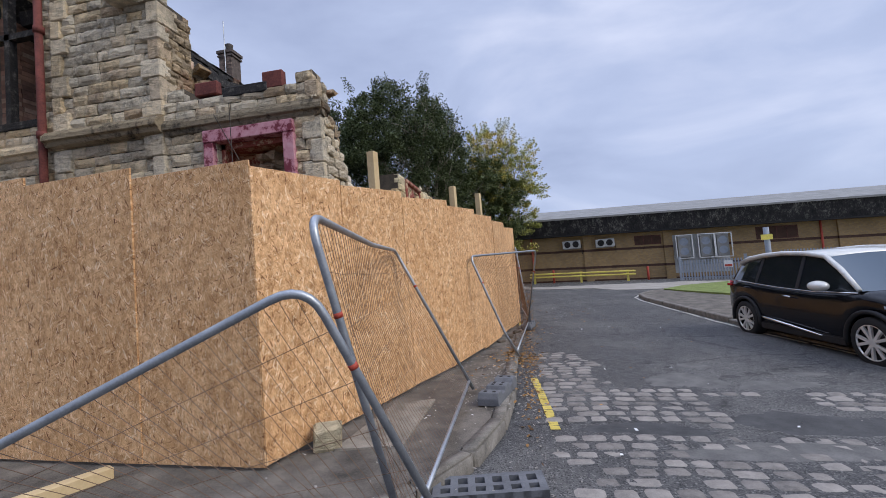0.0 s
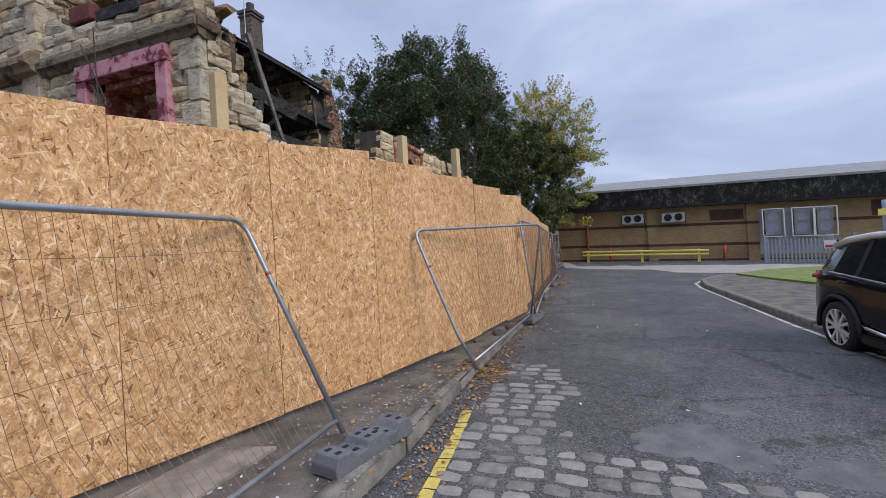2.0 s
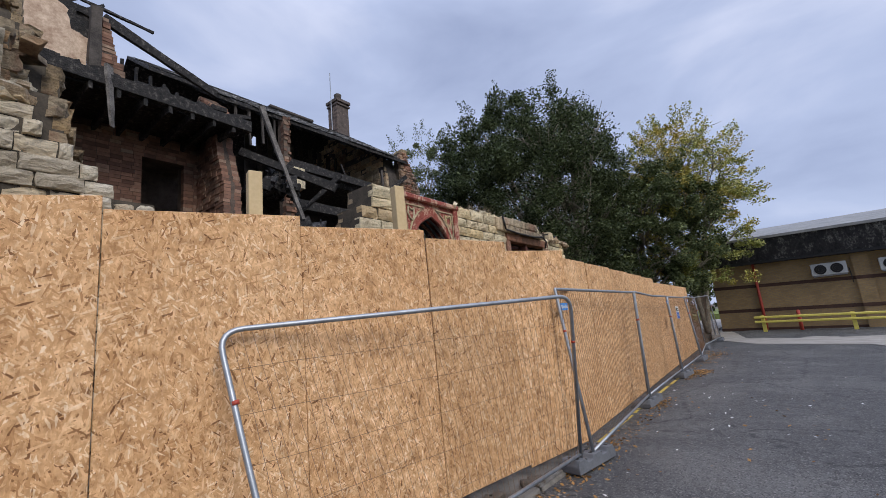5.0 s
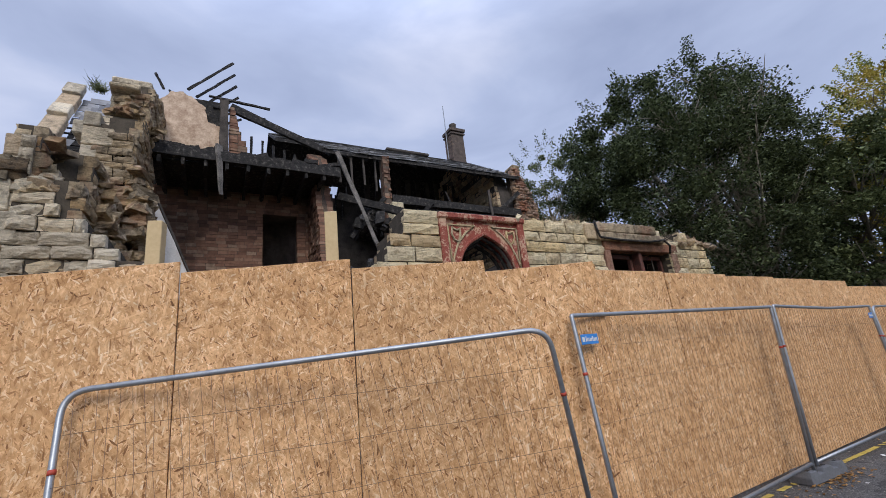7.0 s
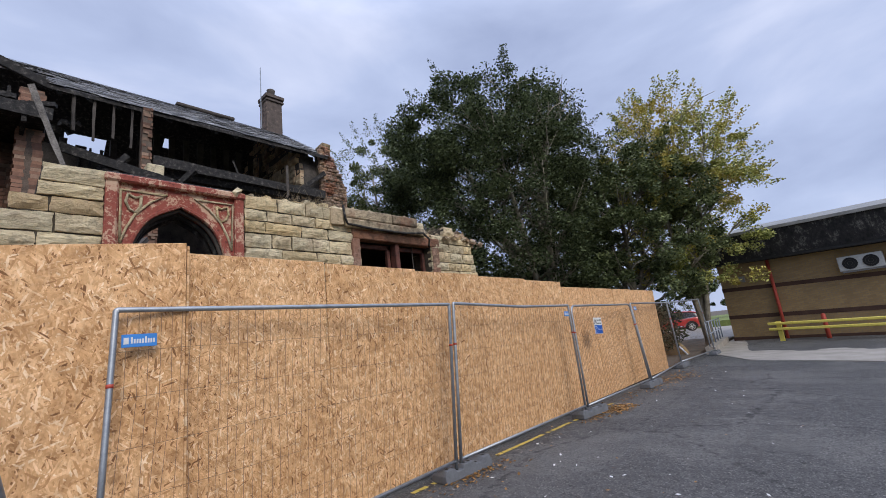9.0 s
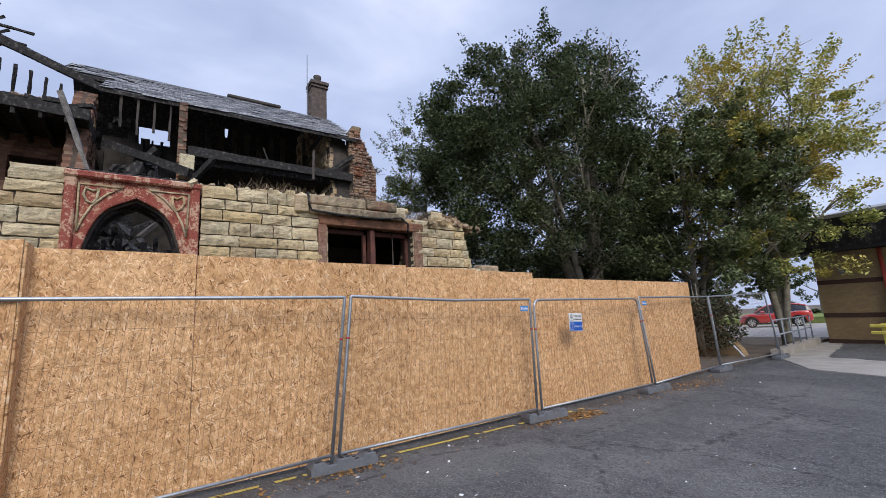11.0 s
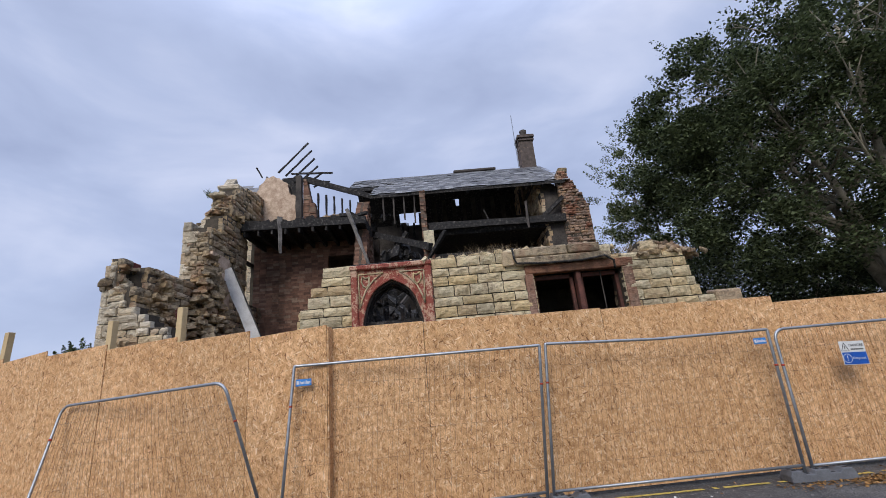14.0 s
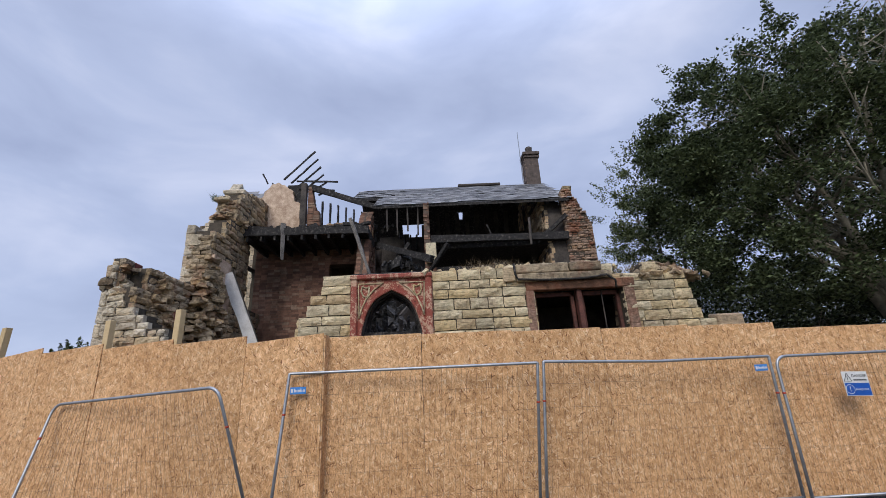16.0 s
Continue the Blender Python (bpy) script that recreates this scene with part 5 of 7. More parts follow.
masonry(house, "brick_stub", (-8.32, 7.60, 0), (0, 1), 0.55, 6.9, profile([(0, 9.05), (0.12, 8.9), (0.2, 8.4), (0.32, 7.9), (0.38, 8.2), (0.45, 7.5), (0.55, 7.2)]), 0.3, BRICK, BRICK_CORE, 0.083, (0.2, 0.235), shapes=BRICK_SHAPES,
        depth=0.1, proud=0.015, pname="brick", limit=0, gap=0.011, ragged=0.015, seed=17, label="broken brick edge of the inner gable")
heap("charred_debris", house, CHAR, (-9.1, 9.3, 7.45), (0.35, 1.0, 0.30), 80, (0.06, 0.15), 61, "burnt debris heaped on the upper floor", 0.5)
heap("charred_debris", house, CHAR, (-7.4, 11.0, 5.3), (0.7, 0.6, 0.7), 60, (0.06, 0.16), 62, "", 0.5)
for i in range(3):
    timber((-11.3, 10.9 + 0.22 * i, 7.1), (-11.25, 10.86 + 0.26 * i, 8.0), 0.05, 0.07, name="stud")
# added dark box behind the mullioned window, keeps the sky out of it
hbox("inner_partition", [(-5.0, -4.8, 12.6, 17.2, 0.1, 3.45)], SOOT, "added dark screen behind the mullioned window")
hbox("room_ceiling", [(-5.0, -3.15, 12.6, 17.0, 3.44, 3.56)], CHAR, "added dark lid over the window backing")
hbox("room_side", [(-5.0, -3.15, 12.5, 12.62, 0.1, 3.5)], SOOT)
hbox("room_side", [(-5.0, -3.15, 16.9, 17.02, 0.1, 3.5)], SOOT)


# ---- temporary fence ----
WIRE_R = 0.0017


def lerp4(c, u, v):
    tl, tr, br, bl = c
    return tl.lerp(tr, u) * v + bl.lerp(br, u) * (1 - v)


def fence_panel(label, tl, tr, br, bl, rounded=True, sag=0.0, knee=None, top_sag=0.0, seed=1, foot=0.10):
    rnd = random.Random(seed)
    c = [Vector(p) for p in (tl, tr, br, bl)]
    top = empty("steel_fence")
    tagged(top, label, "fence", "temporary fence panels")
    r = 0.019
    tl, tr, br, bl = c
    up_l, up_r = (tl - bl).normalized(), (tr - br).normalized()
    along = (tr - tl).normalized()
    rr = 0.16 if rounded else 0.015

    def corner(p, d_in, d_out, n=6):
        a, b = p - d_in * rr, p + d_out * rr
        return [a * (1 - t) ** 2 + p * 2 * t * (1 - t) + b * t * t for t in [i / n for i in range(n + 1)]]

    left = [bl - up_l * foot] + ([Vector(knee)] if knee else []) + [bl.lerp(tl, 0.5) if not knee else Vector(knee).lerp(tl, 0.5)]
    path = left + corner(tl, up_l, along) + [tl.lerp(tr, 0.5) - Vector((0, 0, top_sag))] + corner(tr, along, -up_r) + [br - up_r * foot]
    bm = bmesh.new()
    tube(bm, path, r, 10)
    part("frame", bm, STEEL, top, smooth=True)
    bm = bmesh.new()
    tube(bm, [bl + along * 0.01, bl.lerp(br, 0.5), br - along * 0.01], r * 0.9, 10)
    part("bottom_rail", bm, STEEL, top, smooth=True)
    for p, q in ((bl, tl), (br, tr)):
        bm = bmesh.new()
        m = p.lerp(q, 0.72)
        d = (q - p).normalized()
        tube(bm, [m - d * 0.012, m + d * 0.012], r * 1.12, 10)
        part("collar", bm, RED_POST, top, "red band on the post", smooth=True)
    normal = along.cross(up_l).normalized()
    width = (tr - tl).length

    def at(u, v):
        b = sag * math.sin(math.pi * u) * math.sin(math.pi * v)
        return lerp4(c, u, v) + normal * b

    bm = bmesh.new()
    nv = int(width / 0.064)
    for i in range(1, nv):
        u = i / nv
        k = rnd.uniform(-0.3, 0.3) / nv * (1 + 3 * abs(sag))
        edge = min(u, 1 - u) * width
        vt = 1.0 - (0.05 * max(0, 1 - edge / 0.16) if rounded else 0)
        tube(bm, [at(u, 0.0), at(u + k, 0.33), at(u - k, 0.66), at(u, vt)], WIRE_R, 3, caps=False)
    for v in (0.16, 0.33, 0.5, 0.67, 0.84):
        tube(bm, [at(i / 8, v + rnd.uniform(-0.004, 0.004)) for i in range(9)], WIRE_R, 3, caps=False)
    part("wire_mesh", bm, WIRE, top, "thin welded wire mesh")
    return top


fence_panel("bent galvanised fence panel, toppled half to the ground", (-3.73, 0.84, 0.16), (-0.83, 1.58, 1.50), (-0.40, 2.06, 0.18), (-3.3, 2.2, 0.16), True, 0.0, seed=1)
fence_panel("buckled galvanised fence panel leaning against the hoarding", (-0.84, 1.66, 1.78), (-1.362, 4.765, 1.77), (-0.63, 4.79, 0.24), (-0.63, 2.02, 0.22), True, -0.16, None, 0.03, 2)
fence_panel("twisted galvanised fence panel leaning by the kerb", (-0.70, 6.62, 1.68), (0.46, 9.44, 1.76), (0.16, 9.85, 0.17), (-0.10, 6.74, 0.16), True, 0.05, (-0.26, 6.70, 0.46), 0.0, 3)
fence_panel("upright galvanised fence panel with square corners", (0.02, 10.12, 1.89), (0.07, 13.31, 1.865), (0.07, 13.14, 0.17), (0.22, 10.04, 0.15), False, 0.0, seed=4)
fence_panel("upright galvanised fence panel before the yard hoarding", (0.065, 13.39, 1.875), (0.0, 16.38, 1.80), (0.05, 16.28, 0.17), (0.07, 13.22, 0.17), False, 0.0, None, 0.03, seed=5)
fence_panel("galvanised fence panel carrying a warning sign", (0.0, 16.46, 1.79), (-0.12, 19.50, 1.78), (0.02, 19.42, 0.15), (0.05, 16.38, 0.16), True, 0.0, seed=6)
fence_panel("galvanised fence panel at the end of the hoarding", (-0.13, 19.57, 1.80), (-0.34, 22.9, 1.80), (-0.28, 22.85, 0.14), (0.03, 19.5, 0.15), False, 0.0, seed=7)
fence_panel("galvanised fence panel closing the gap by the yard", (-0.36, 23.0, 1.80), (-0.28, 26.2, 1.86), (-0.12, 26.1, 0.16), (-0.30, 22.95, 0.14), False, 0.0, seed=8)


# dark plate, the shade inside a socket hole put into its colour
SOCKET_SHADE = mesh_of(beveled_box(0.04, 0.032, 0.012, 0.001), "socket")
SOCKET_SHADE.materials.append(DARK)


def fence_foot(p, ang, tilt=0.0):
    """A stepped rubber block; dark plates stand in for the shaded sockets."""
    top = empty("rubber_block", pose(p[0], p[1], p[2], 0, tilt, ang))
    tagged(top, "grey moulded rubber fence foot on the ground", "fence foot", "fence feet")
    L, W = 0.37, 0.115
    prof = [(-L, 0), (L, 0), (L, 0.07), (L - 0.03, 0.125), (0.23, 0.125), (0.19, 0.085), (0.10, 0.085), (0.075, 0.125), (-0.075, 0.125), (-0.10, 0.085), (-0.19, 0.085), (-0.23, 0.125), (-L + 0.03, 0.125), (-L, 0.07)]
    bm = bmesh.new()
    prism(bm, prof, 2 * W, Matrix.Translation((0, -W, 0)))
    bmesh.ops.recalc_face_normals(bm, faces=bm.faces)
    for v in bm.verts:
        v.co.y *= 1 - 0.9 * max(0, v.co.z - 0.02)
    bmesh.ops.bevel(bm, geom=bm.edges[:], offset=0.006, segments=1, affect="EDGES")
    part("block", bm, RUBBER, top)
    for x, z in ((-0.29, 0.126), (-0.145, 0.087), (-0.03, 0.126), (0.04, 0.126), (0.145, 0.087), (0.29, 0.126)):
        for y in (-0.045, 0.045):
            piece("socket", SOCKET_SHADE, top, pose(x, y, z - 0.004))
    return top


fence_foot((-0.30, 4.62, 0.122), 76)
fence_foot((0.16, 10.05, 0.02), 80)
fence_foot((0.04, 13.27, 0.005), 88)
fence_foot((0.05, 16.42, 0.005), 84)
fence_foot((0.02, 19.46, 0.005), 88)
fence_foot((-0.28, 22.9, 0.005), 92)
fence_foot((-0.14, 26.15, 0.005), 92)
# upturned foot with a ribbed underside at the near kerb end
grid = empty("upturned_block", pose(-0.30, 2.86, 0.015, 0, 0, 8))
tagged(grid, "dark upturned rubber foot with slotted underside", "fence foot", "fence feet")
bm = bmesh.new()
for i in range(7):
    box(bm, -0.37 + 0.115 * i, -0.37 + 0.115 * i + 0.05, -0.13, 0.13, 0, 0.065)
for y in (-0.13, -0.03, 0.09):
    box(bm, -0.37, 0.37, y, y + 0.04, 0.001, 0.064)
box(bm, -0.37, 0.37, -0.13, 0.13, 0.0, 0.025)
part("ribbed_block", bm, RUBBER, grid)


# labels and sign on the fence
def tag_plate(p, ang, w, h):
    top = empty("maker_plate", pose(p[0], p[1], p[2], 0, 0, ang))
    tagged(top, "small blue maker's plate clipped to the fence", "label", "fence labels")
    bm = beveled_box(w, 0.006, h, 0.002)
    part("plate", bm, BLUE, top)
    bm = bmesh.new()
    box(bm, -w * 0.44, -w * 0.30, -0.0045, -0.0035, -h * 0.25, h * 0.25)
    for i in range(9):
        x = -w * 0.24 + i * w * 0.078
        box(bm, x, x + w * 0.05, -0.0045, -0.0035, -h * 0.22, h * (0.28 if i in (0, 5) else 0.12))
    part("lettering", bm, WHITE, top)


tag_plate((0.05, 10.25, 1.68), 90, 0.20, 0.085)
tag_plate((0.03, 16.22, 1.66), 95, 0.18, 0.08)
tag_plate((-0.08, 19.68, 1.68), 90, 0.16, 0.08)


def text_part(txt, size, m, mat, parent):
    cu = bpy.data.curves.new("lettering", "FONT")
    cu.body, cu.size, cu.align_x, cu.align_y, cu.extrude = txt, size, "CENTER", "CENTER", 0.0006
    ob = bpy.data.objects.new("text_src", cu)
    me = bpy.data.meshes.new_from_object(ob)
    bpy.data.objects.remove(ob)
    bpy.data.curves.remove(cu)
    me.materials.append(mat)
    t = new("lettering", me)
    t.parent = parent
    t.matrix_basis = m
    return t


BLACK = plain("sign_black", (0.015, 0.015, 0.015), 0.5)
sign = empty("warning_sign", pose(-0.005, 17.43, 1.40, 0, 2.5, 90))
sign.scale = (0.84, 0.84, 0.84)
tagged(sign, "white and blue danger keep out sign on the fence", "sign")
bm = beveled_box(0.40, 0.006, 0.36, 0.003)
part("board", bm, WHITE, sign)
bm = bmesh.new()
box(bm, -0.19, 0.19, -0.0056, -0.0036, -0.17, 0.01)
part("blue_field", bm, SIGN_BLUE, sign)
bm = bmesh.new()
vs = [bm.verts.new((-0.125 + 0.07 * math.cos(math.tau * i / 24), -0.0068, -0.08 + 0.07 * math.sin(math.tau * i / 24))) for i in range(24)]
bm.faces.new(vs)
part("disc", bm, WHITE, sign)
bm = bmesh.new()
vs = [bm.verts.new((-0.125 + 0.062 * math.cos(math.tau * i / 24), -0.0078, -0.08 + 0.062 * math.sin(math.tau * i / 24))) for i in range(24)]
bm.faces.new(vs)
part("disc_centre", bm, SIGN_BLUE, sign)
text_part("!", 0.11, pose(-0.125, -0.0088, -0.08, 90), WHITE, sign)
bm = bmesh.new()
for a, b in (((-0.185, 0.035), (-0.125, 0.155)), ((-0.125, 0.155), (-0.065, 0.035)), ((-0.065, 0.035), (-0.185, 0.035))):
    bar(bm, (a[0], -0.005, a[1]), (b[0], -0.005, b[1]), 0.010, 0.004)
box(bm, -0.13, -0.12, -0.006, -0.004, 0.06, 0.11)
part("triangle", bm, BLACK, sign)
text_part("DANGER", 0.058, pose(0.065, -0.0045, 0.115, 90), BLACK, sign)
bm = bmesh.new()
for i in range(8):
    box(bm, -0.035 + 0.026 * i, -0.016 + 0.026 * i, -0.0056, -0.0036, 0.045, 0.065)
part("small_print", bm, BLACK, sign)
text_part("Keep out", 0.055, pose(0.06, -0.0068, -0.08, 90), WHITE, sign)


# ---- setts, patches, lines and litter on the road ----
def road_z(x, y):
    r = 0.008
    return -fall(x) + r * noise.noise(Vector((x * 0.9, y * 0.9, 0))) + r * 0.5 * noise.noise(Vector((x * 3.1, y * 3.1, 4)))


def sett_here(x, y):
    n = noise.noise(Vector((x * 1.3, y * 1.6, 7)))
    if 0.14 < x < 1.0 - 0.05 * (y - 5) and 4.5 < y < 7.25:
        return n > -0.38
    if 0.15 < x < 1.75 and 4.1 < y <= 5.15:
        return n > -0.42
    if 0.9 < x < 2.6 and 4.86 < y < 5.02:
        return True
    if 2.75 < x < 4.0 and 4.45 < y < 5.05:
        return n > -0.2
    if 0.2 < x < 3.3 and 2.75 < y < 3.85:
        return n > -0.27
    if 1.6 < x < 2.2 and 4.0 < y < 4.8:
        return n > 0.0
    return False


sett_shapes = []
for _ in range(8):
    bm = bmesh.new()
    n = 10
    low = [bm.verts.new((0.5 * abs(math.cos(a)) ** 0.45 * math.copysign(1, math.cos(a)) * random.uniform(0.92, 1.0),
                         0.5 * abs(math.sin(a)) ** 0.45 * math.copysign(1, math.sin(a)) * random.uniform(0.9, 1.0), -0.5)) for a in [math.tau * (i + 0.5) / n for i in range(n)]]
    mid = [bm.verts.new((v.co.x, v.co.y, 0.25)) for v in low]
    top = [bm.verts.new((v.co.x * 0.8, v.co.y * 0.74, 0.5 + random.uniform(-0.06, 0.06))) for v in low]
    for a, b in ((low, mid), (mid, top)):
        for i in range(n):
            bm.faces.new((a[i], a[(i + 1) % n], b[(i + 1) % n], b[i]))
    bm.faces.new(top)
    me = mesh_of(bm, "sett", True)
    me.materials.append(COBBLE)
    sett_shapes.append(me)
rnd = random.Random(5)
y, made = 2.8, 0
while y < 7.3:
    row = rnd.uniform(0.135, 0.165)
    x = 0.1 + rnd.uniform(0, 0.15)
    while x < 4.1:
        w = rnd.uniform(0.17, 0.27)
        cx, cy = x + w / 2, y + row / 2 + rnd.uniform(-0.012, 0.012)
        if sett_here(cx, cy) and rnd.random() < 0.93 and made < 298:
            piece("sett", rnd.choice(sett_shapes), road, pose(cx, cy, road_z(cx, cy) - 0.025 + rnd.uniform(-0.006, 0.003), rnd.uniform(-1.5, 1.5), rnd.uniform(-1.5, 1.5), rnd.uniform(-5, 5)) @ Matrix.Diagonal((w - 0.012, row - 0.010, 0.06, 1)))
            made += 1
        x += w
    y += row
PATCH = speckled("pale_tar_patch", (0.075, 0.073, 0.07), (0.165, 0.158, 0.148), 5, 90, 0.9, 0.5, 0.006, world_space=True)
TAR = speckled("black_tar_patch", (0.036, 0.036, 0.037), (0.085, 0.084, 0.083), 5, 120, 0.9, 0.5, 0.006, world_space=True)


def blotch(cx, cy, rx, ry, mat, seed, lift=0.004, label="patch of repaired asphalt"):
    rnd = random.Random(seed)
    bm = bmesh.new()
    n = 72
    ph = [rnd.uniform(0, 6.28) for _ in range(5)]
    ring = []
    for i in range(n):
        a = math.tau * i / n
        k = 1 + 0.16 * math.sin(2 * a + ph[0]) + 0.12 * math.sin(3 * a + ph[1]) + 0.10 * noise.noise(Vector((7 * math.cos(a), 7 * math.sin(a), seed))) + 0.16 * noise.noise(Vector((3 * math.cos(a), 3 * math.sin(a), seed + 9))) + 0.05 * math.sin(13 * a + ph[3])
        x, y = cx + rx * k * math.cos(a), cy + ry * k * math.sin(a)
        ring.append((x, y))
    rows = []
    for s in (0.0, 0.35, 0.7, 1.0):
        rows.append([bm.verts.new((cx + (x - cx) * s, cy + (y - cy) * s, road_z(cx + (x - cx) * s, cy + (y - cy) * s) + (lift if s < 1 else -0.004))) for x, y in (ring if s else [(cx, cy)])])
    for i in range(n):
        j = (i + 1) % n
        bm.faces.new((rows[0][0], rows[1][i], rows[1][j]))
        for a, b in ((rows[1], rows[2]), (rows[2], rows[3])):
            bm.faces.new((a[i], b[i], b[j], a[j]))
    ob = part("road_patch", bm, mat, road, "", True)
    return ob


for k, (cx, cy, rx, ry, mat) in enumerate(((1.85, 5.5, 0.42, 0.42, PATCH), (2.2, 6.2, 0.22, 0.16, PATCH), (2.7, 5.3, 0.5, 0.2, PATCH), (2.5, 4.1, 0.9, 0.30, TAR), (1.0, 3.95, 0.6, 0.16, TAR),
                                           (3.3, 5.75, 0.2, 0.1, PATCH), (1.9, 3.55, 0.9, 0.2, PATCH))):
    blotch(cx, cy, rx, ry, mat, 60 + k)


def line_strip(pts, width, mat, name, label, worn=0.25, seed=9, zf=road_z):
    """A worn painted line of short cracked dabs."""
    rnd = random.Random(seed)
    bm = bmesh.new()
    for (xa, ya), (xb, yb) in zip(pts, pts[1:]):
        L = math.hypot(xb - xa, yb - ya)
        d = Vector(((xb - xa) / L, (yb - ya) / L, 0))
        s = Vector((-d.y, d.x, 0))
        t = 0.0
        while t < L:
            ln = min(rnd.uniform(0.05, 0.14), L - t)
            if rnd.random() > worn and ln > 0.02:
                q = []
                for u, w in ((t, -1), (t + ln * 0.94, -1), (t + ln * 0.94, 1), (t, 1)):
                    p = Vector((xa, ya, 0)) + d * (u + rnd.uniform(-0.008, 0.008)) + s * (width / 2 * w * rnd.uniform(0.8, 1.0))
                    q.append(bm.verts.new((p.x, p.y, zf(p.x, p.y) + 0.007)))
                bm.faces.new(q)
            t += ln
    ob = part(name, bm, mat, None)
    return tagged(ob, label, "road marking", kind="structure")


line_strip([(0.22, 3.95), (0.16, 5.0), (0.10, 5.7)], 0.095, YELLOW_LINE, "yellow_line", "worn yellow line by the kerb", 0.06)
line_strip([(-0.02, 10.3), (-0.04, 13.0), (-0.02, 15.4), (0.0, 17.4)], 0.07, YELLOW_LINE, "yellow_line", "faded yellow line under the fence", 0.2, 10)
line_strip([(4.3, 8.4), (4.22, 10.0), (4.18, 12.0), (4.14, 15.6), (4.3, 17.0), (4.8, 18.2)], 0.075, WHITE_LINE, "kerb_line", "faded pale line along the far kerb", 0.05, 11)
line_strip([(4.62, 5.6), (4.45, 7.2), (4.3, 8.4)], 0.075, WHITE_LINE, "kerb_line", "faded pale line under the car", 0.1, 12)


def leaf_litter(name, label, spots, count, size, seed, mat=None):
    rnd = random.Random(seed)
    vs, fs = [], []
    for cx, cy, sx, sy, n in spots:
        for _ in range(int(count * n)):
            x, y = cx + rnd.gauss(0, sx), cy + rnd.gauss(0, sy)
            if x < HA.x + 0.278 * (y - HA.y) + 0.03 and y < 10.4:
                continue
            if x < -0.3 and y >= 10.4:
                continue
            z = max(road_z(x, y), pave_height(x, y) + 0.002 if (x < -0.1 and y < 10.5) else -9) + 0.006 + rnd.random() * 0.012
            s = size * rnd.uniform(0.5, 1.3)
            q = Euler((rnd.uniform(-0.4, 0.4), rnd.uniform(-0.4, 0.4), rnd.uniform(0, 6.28))).to_matrix()
            b = len(vs)
            for p in ((-1, 0, 0), (0, -0.55, 0.15), (1, 0, 0.1), (0, 0.55, -0.1)):
                vs.append(tuple(Vector((x, y, z)) + q @ Vector(p) * s))
            fs.append((b, b + 1, b + 2, b + 3))
    me = bpy.data.meshes.new(name)
    me.from_pydata(vs, [], fs)
    me.materials.append(mat or DRY_LEAF)
    return tagged(new(name, me), label, "leaves", kind="stuff")


leaf_litter("fallen_leaves", "brown and yellow fallen leaves along the kerb",
            [(0.05, 6.6, 0.10, 0.8, 1.2), (0.02, 5.0, 0.06, 0.7, 0.6), (0.1, 8.6, 0.10, 1.0, 1.0), (-0.02, 6.95, 0.14, 0.25, 2.2), (-0.35, 6.2, 0.25, 0.6, 0.5), (0.25, 9.6, 0.15, 0.8, 0.5), (-0.4, 7.2, 0.3, 1.2, 0.5),
             (0.30, 16.95, 0.11, 0.2, 3.0), (0.22, 16.3, 0.1, 0.3, 1.0), (0.18, 13.3, 0.10, 0.35, 1.2), (0.15, 20.4, 0.18, 0.9, 3.0), (0.2, 12.0, 0.1, 1.0, 0.6), (0.1, 10.3, 0.15, 0.6, 0.8), (1.6, 9, 1.6, 5, 0.35), (1.2, 12.0, 0.8, 1.8, 0.3), (0.0, 18.4, 0.12, 0.9, 0.5)],
            150, 0.026, 70)
leaf_litter("gravel_grit", "loose grit and small rubbish in the gutter", [(0.06, 5.2, 0.09, 1.3, 2.0), (0.06, 8.2, 0.12, 1.4, 2.0), (-0.5, 6.2, 0.3, 1.4, 3.5), (-0.25, 5.3, 0.14, 0.5, 2.0), (0.1, 14, 0.12, 3.0, 1.5), (-1.6, 2.2, 1.0, 0.4, 0.8), (-0.9, 4.4, 0.25, 0.8, 0.6)], 150, 0.014, 71, CONCRETE)
leaf_litter("paper_scraps", "scattered pale scraps on the road", [(1.4, 9, 1.4, 4.5, 1), (0.9, 13.0, 0.9, 2.2, 1.2), (1.6, 17, 1.2, 2.5, 0.8), (-1.0, 4.0, 0.4, 0.8, 0.3)], 30, 0.022, 72, WHITE)
leaf_litter("road_chippings", "loose pale stone chippings on the asphalt", [(1.6, 6, 1.5, 3.0, 2.2), (1.2, 12.5, 1.2, 3.5, 2.6), (0.25, 8.0, 0.2, 2.0, 1.5), (0.25, 14.0, 0.2, 3.0, 1.5)], 150, 0.009, 73, CONCRETE)

# pavement bits by the hoarding
bm = slab([(-1.58, 3.30), (-1.02, 3.36), (-0.98, 4.55), (-1.40, 4.45)], 0.05, 0.128)
tagged(part("pale_slab", bm, WORN_SLAB), "worn gritty concrete slab set in the pavement", "paving slab", kind="structure")
bm = beveled_box(0.22, 0.20, 0.17, 0.012, 1)
for v in bm.verts:
    v.co += Vector([random.uniform(-0.012, 0.012) for _ in range(3)])
ob = part("stone_block", bm, CLEAN_STONE, None)
ob.matrix_basis = pose(-1.66, 3.38, 0.205, 3, 2, 25)
tagged(ob, "rough buff stone block at the foot of the hoarding", "stone")
bm = beveled_box(0.75, 0.10, 0.09, 0.006)
ob = part("timber_offcut", bm, TIMBER)
ob.matrix_basis = pose(-3.4, 2.55, 0.15, 0, 0, 62)
tagged(ob, "short sawn timber offcut lying on the pavement", "timber")
rnd = random.Random(15)
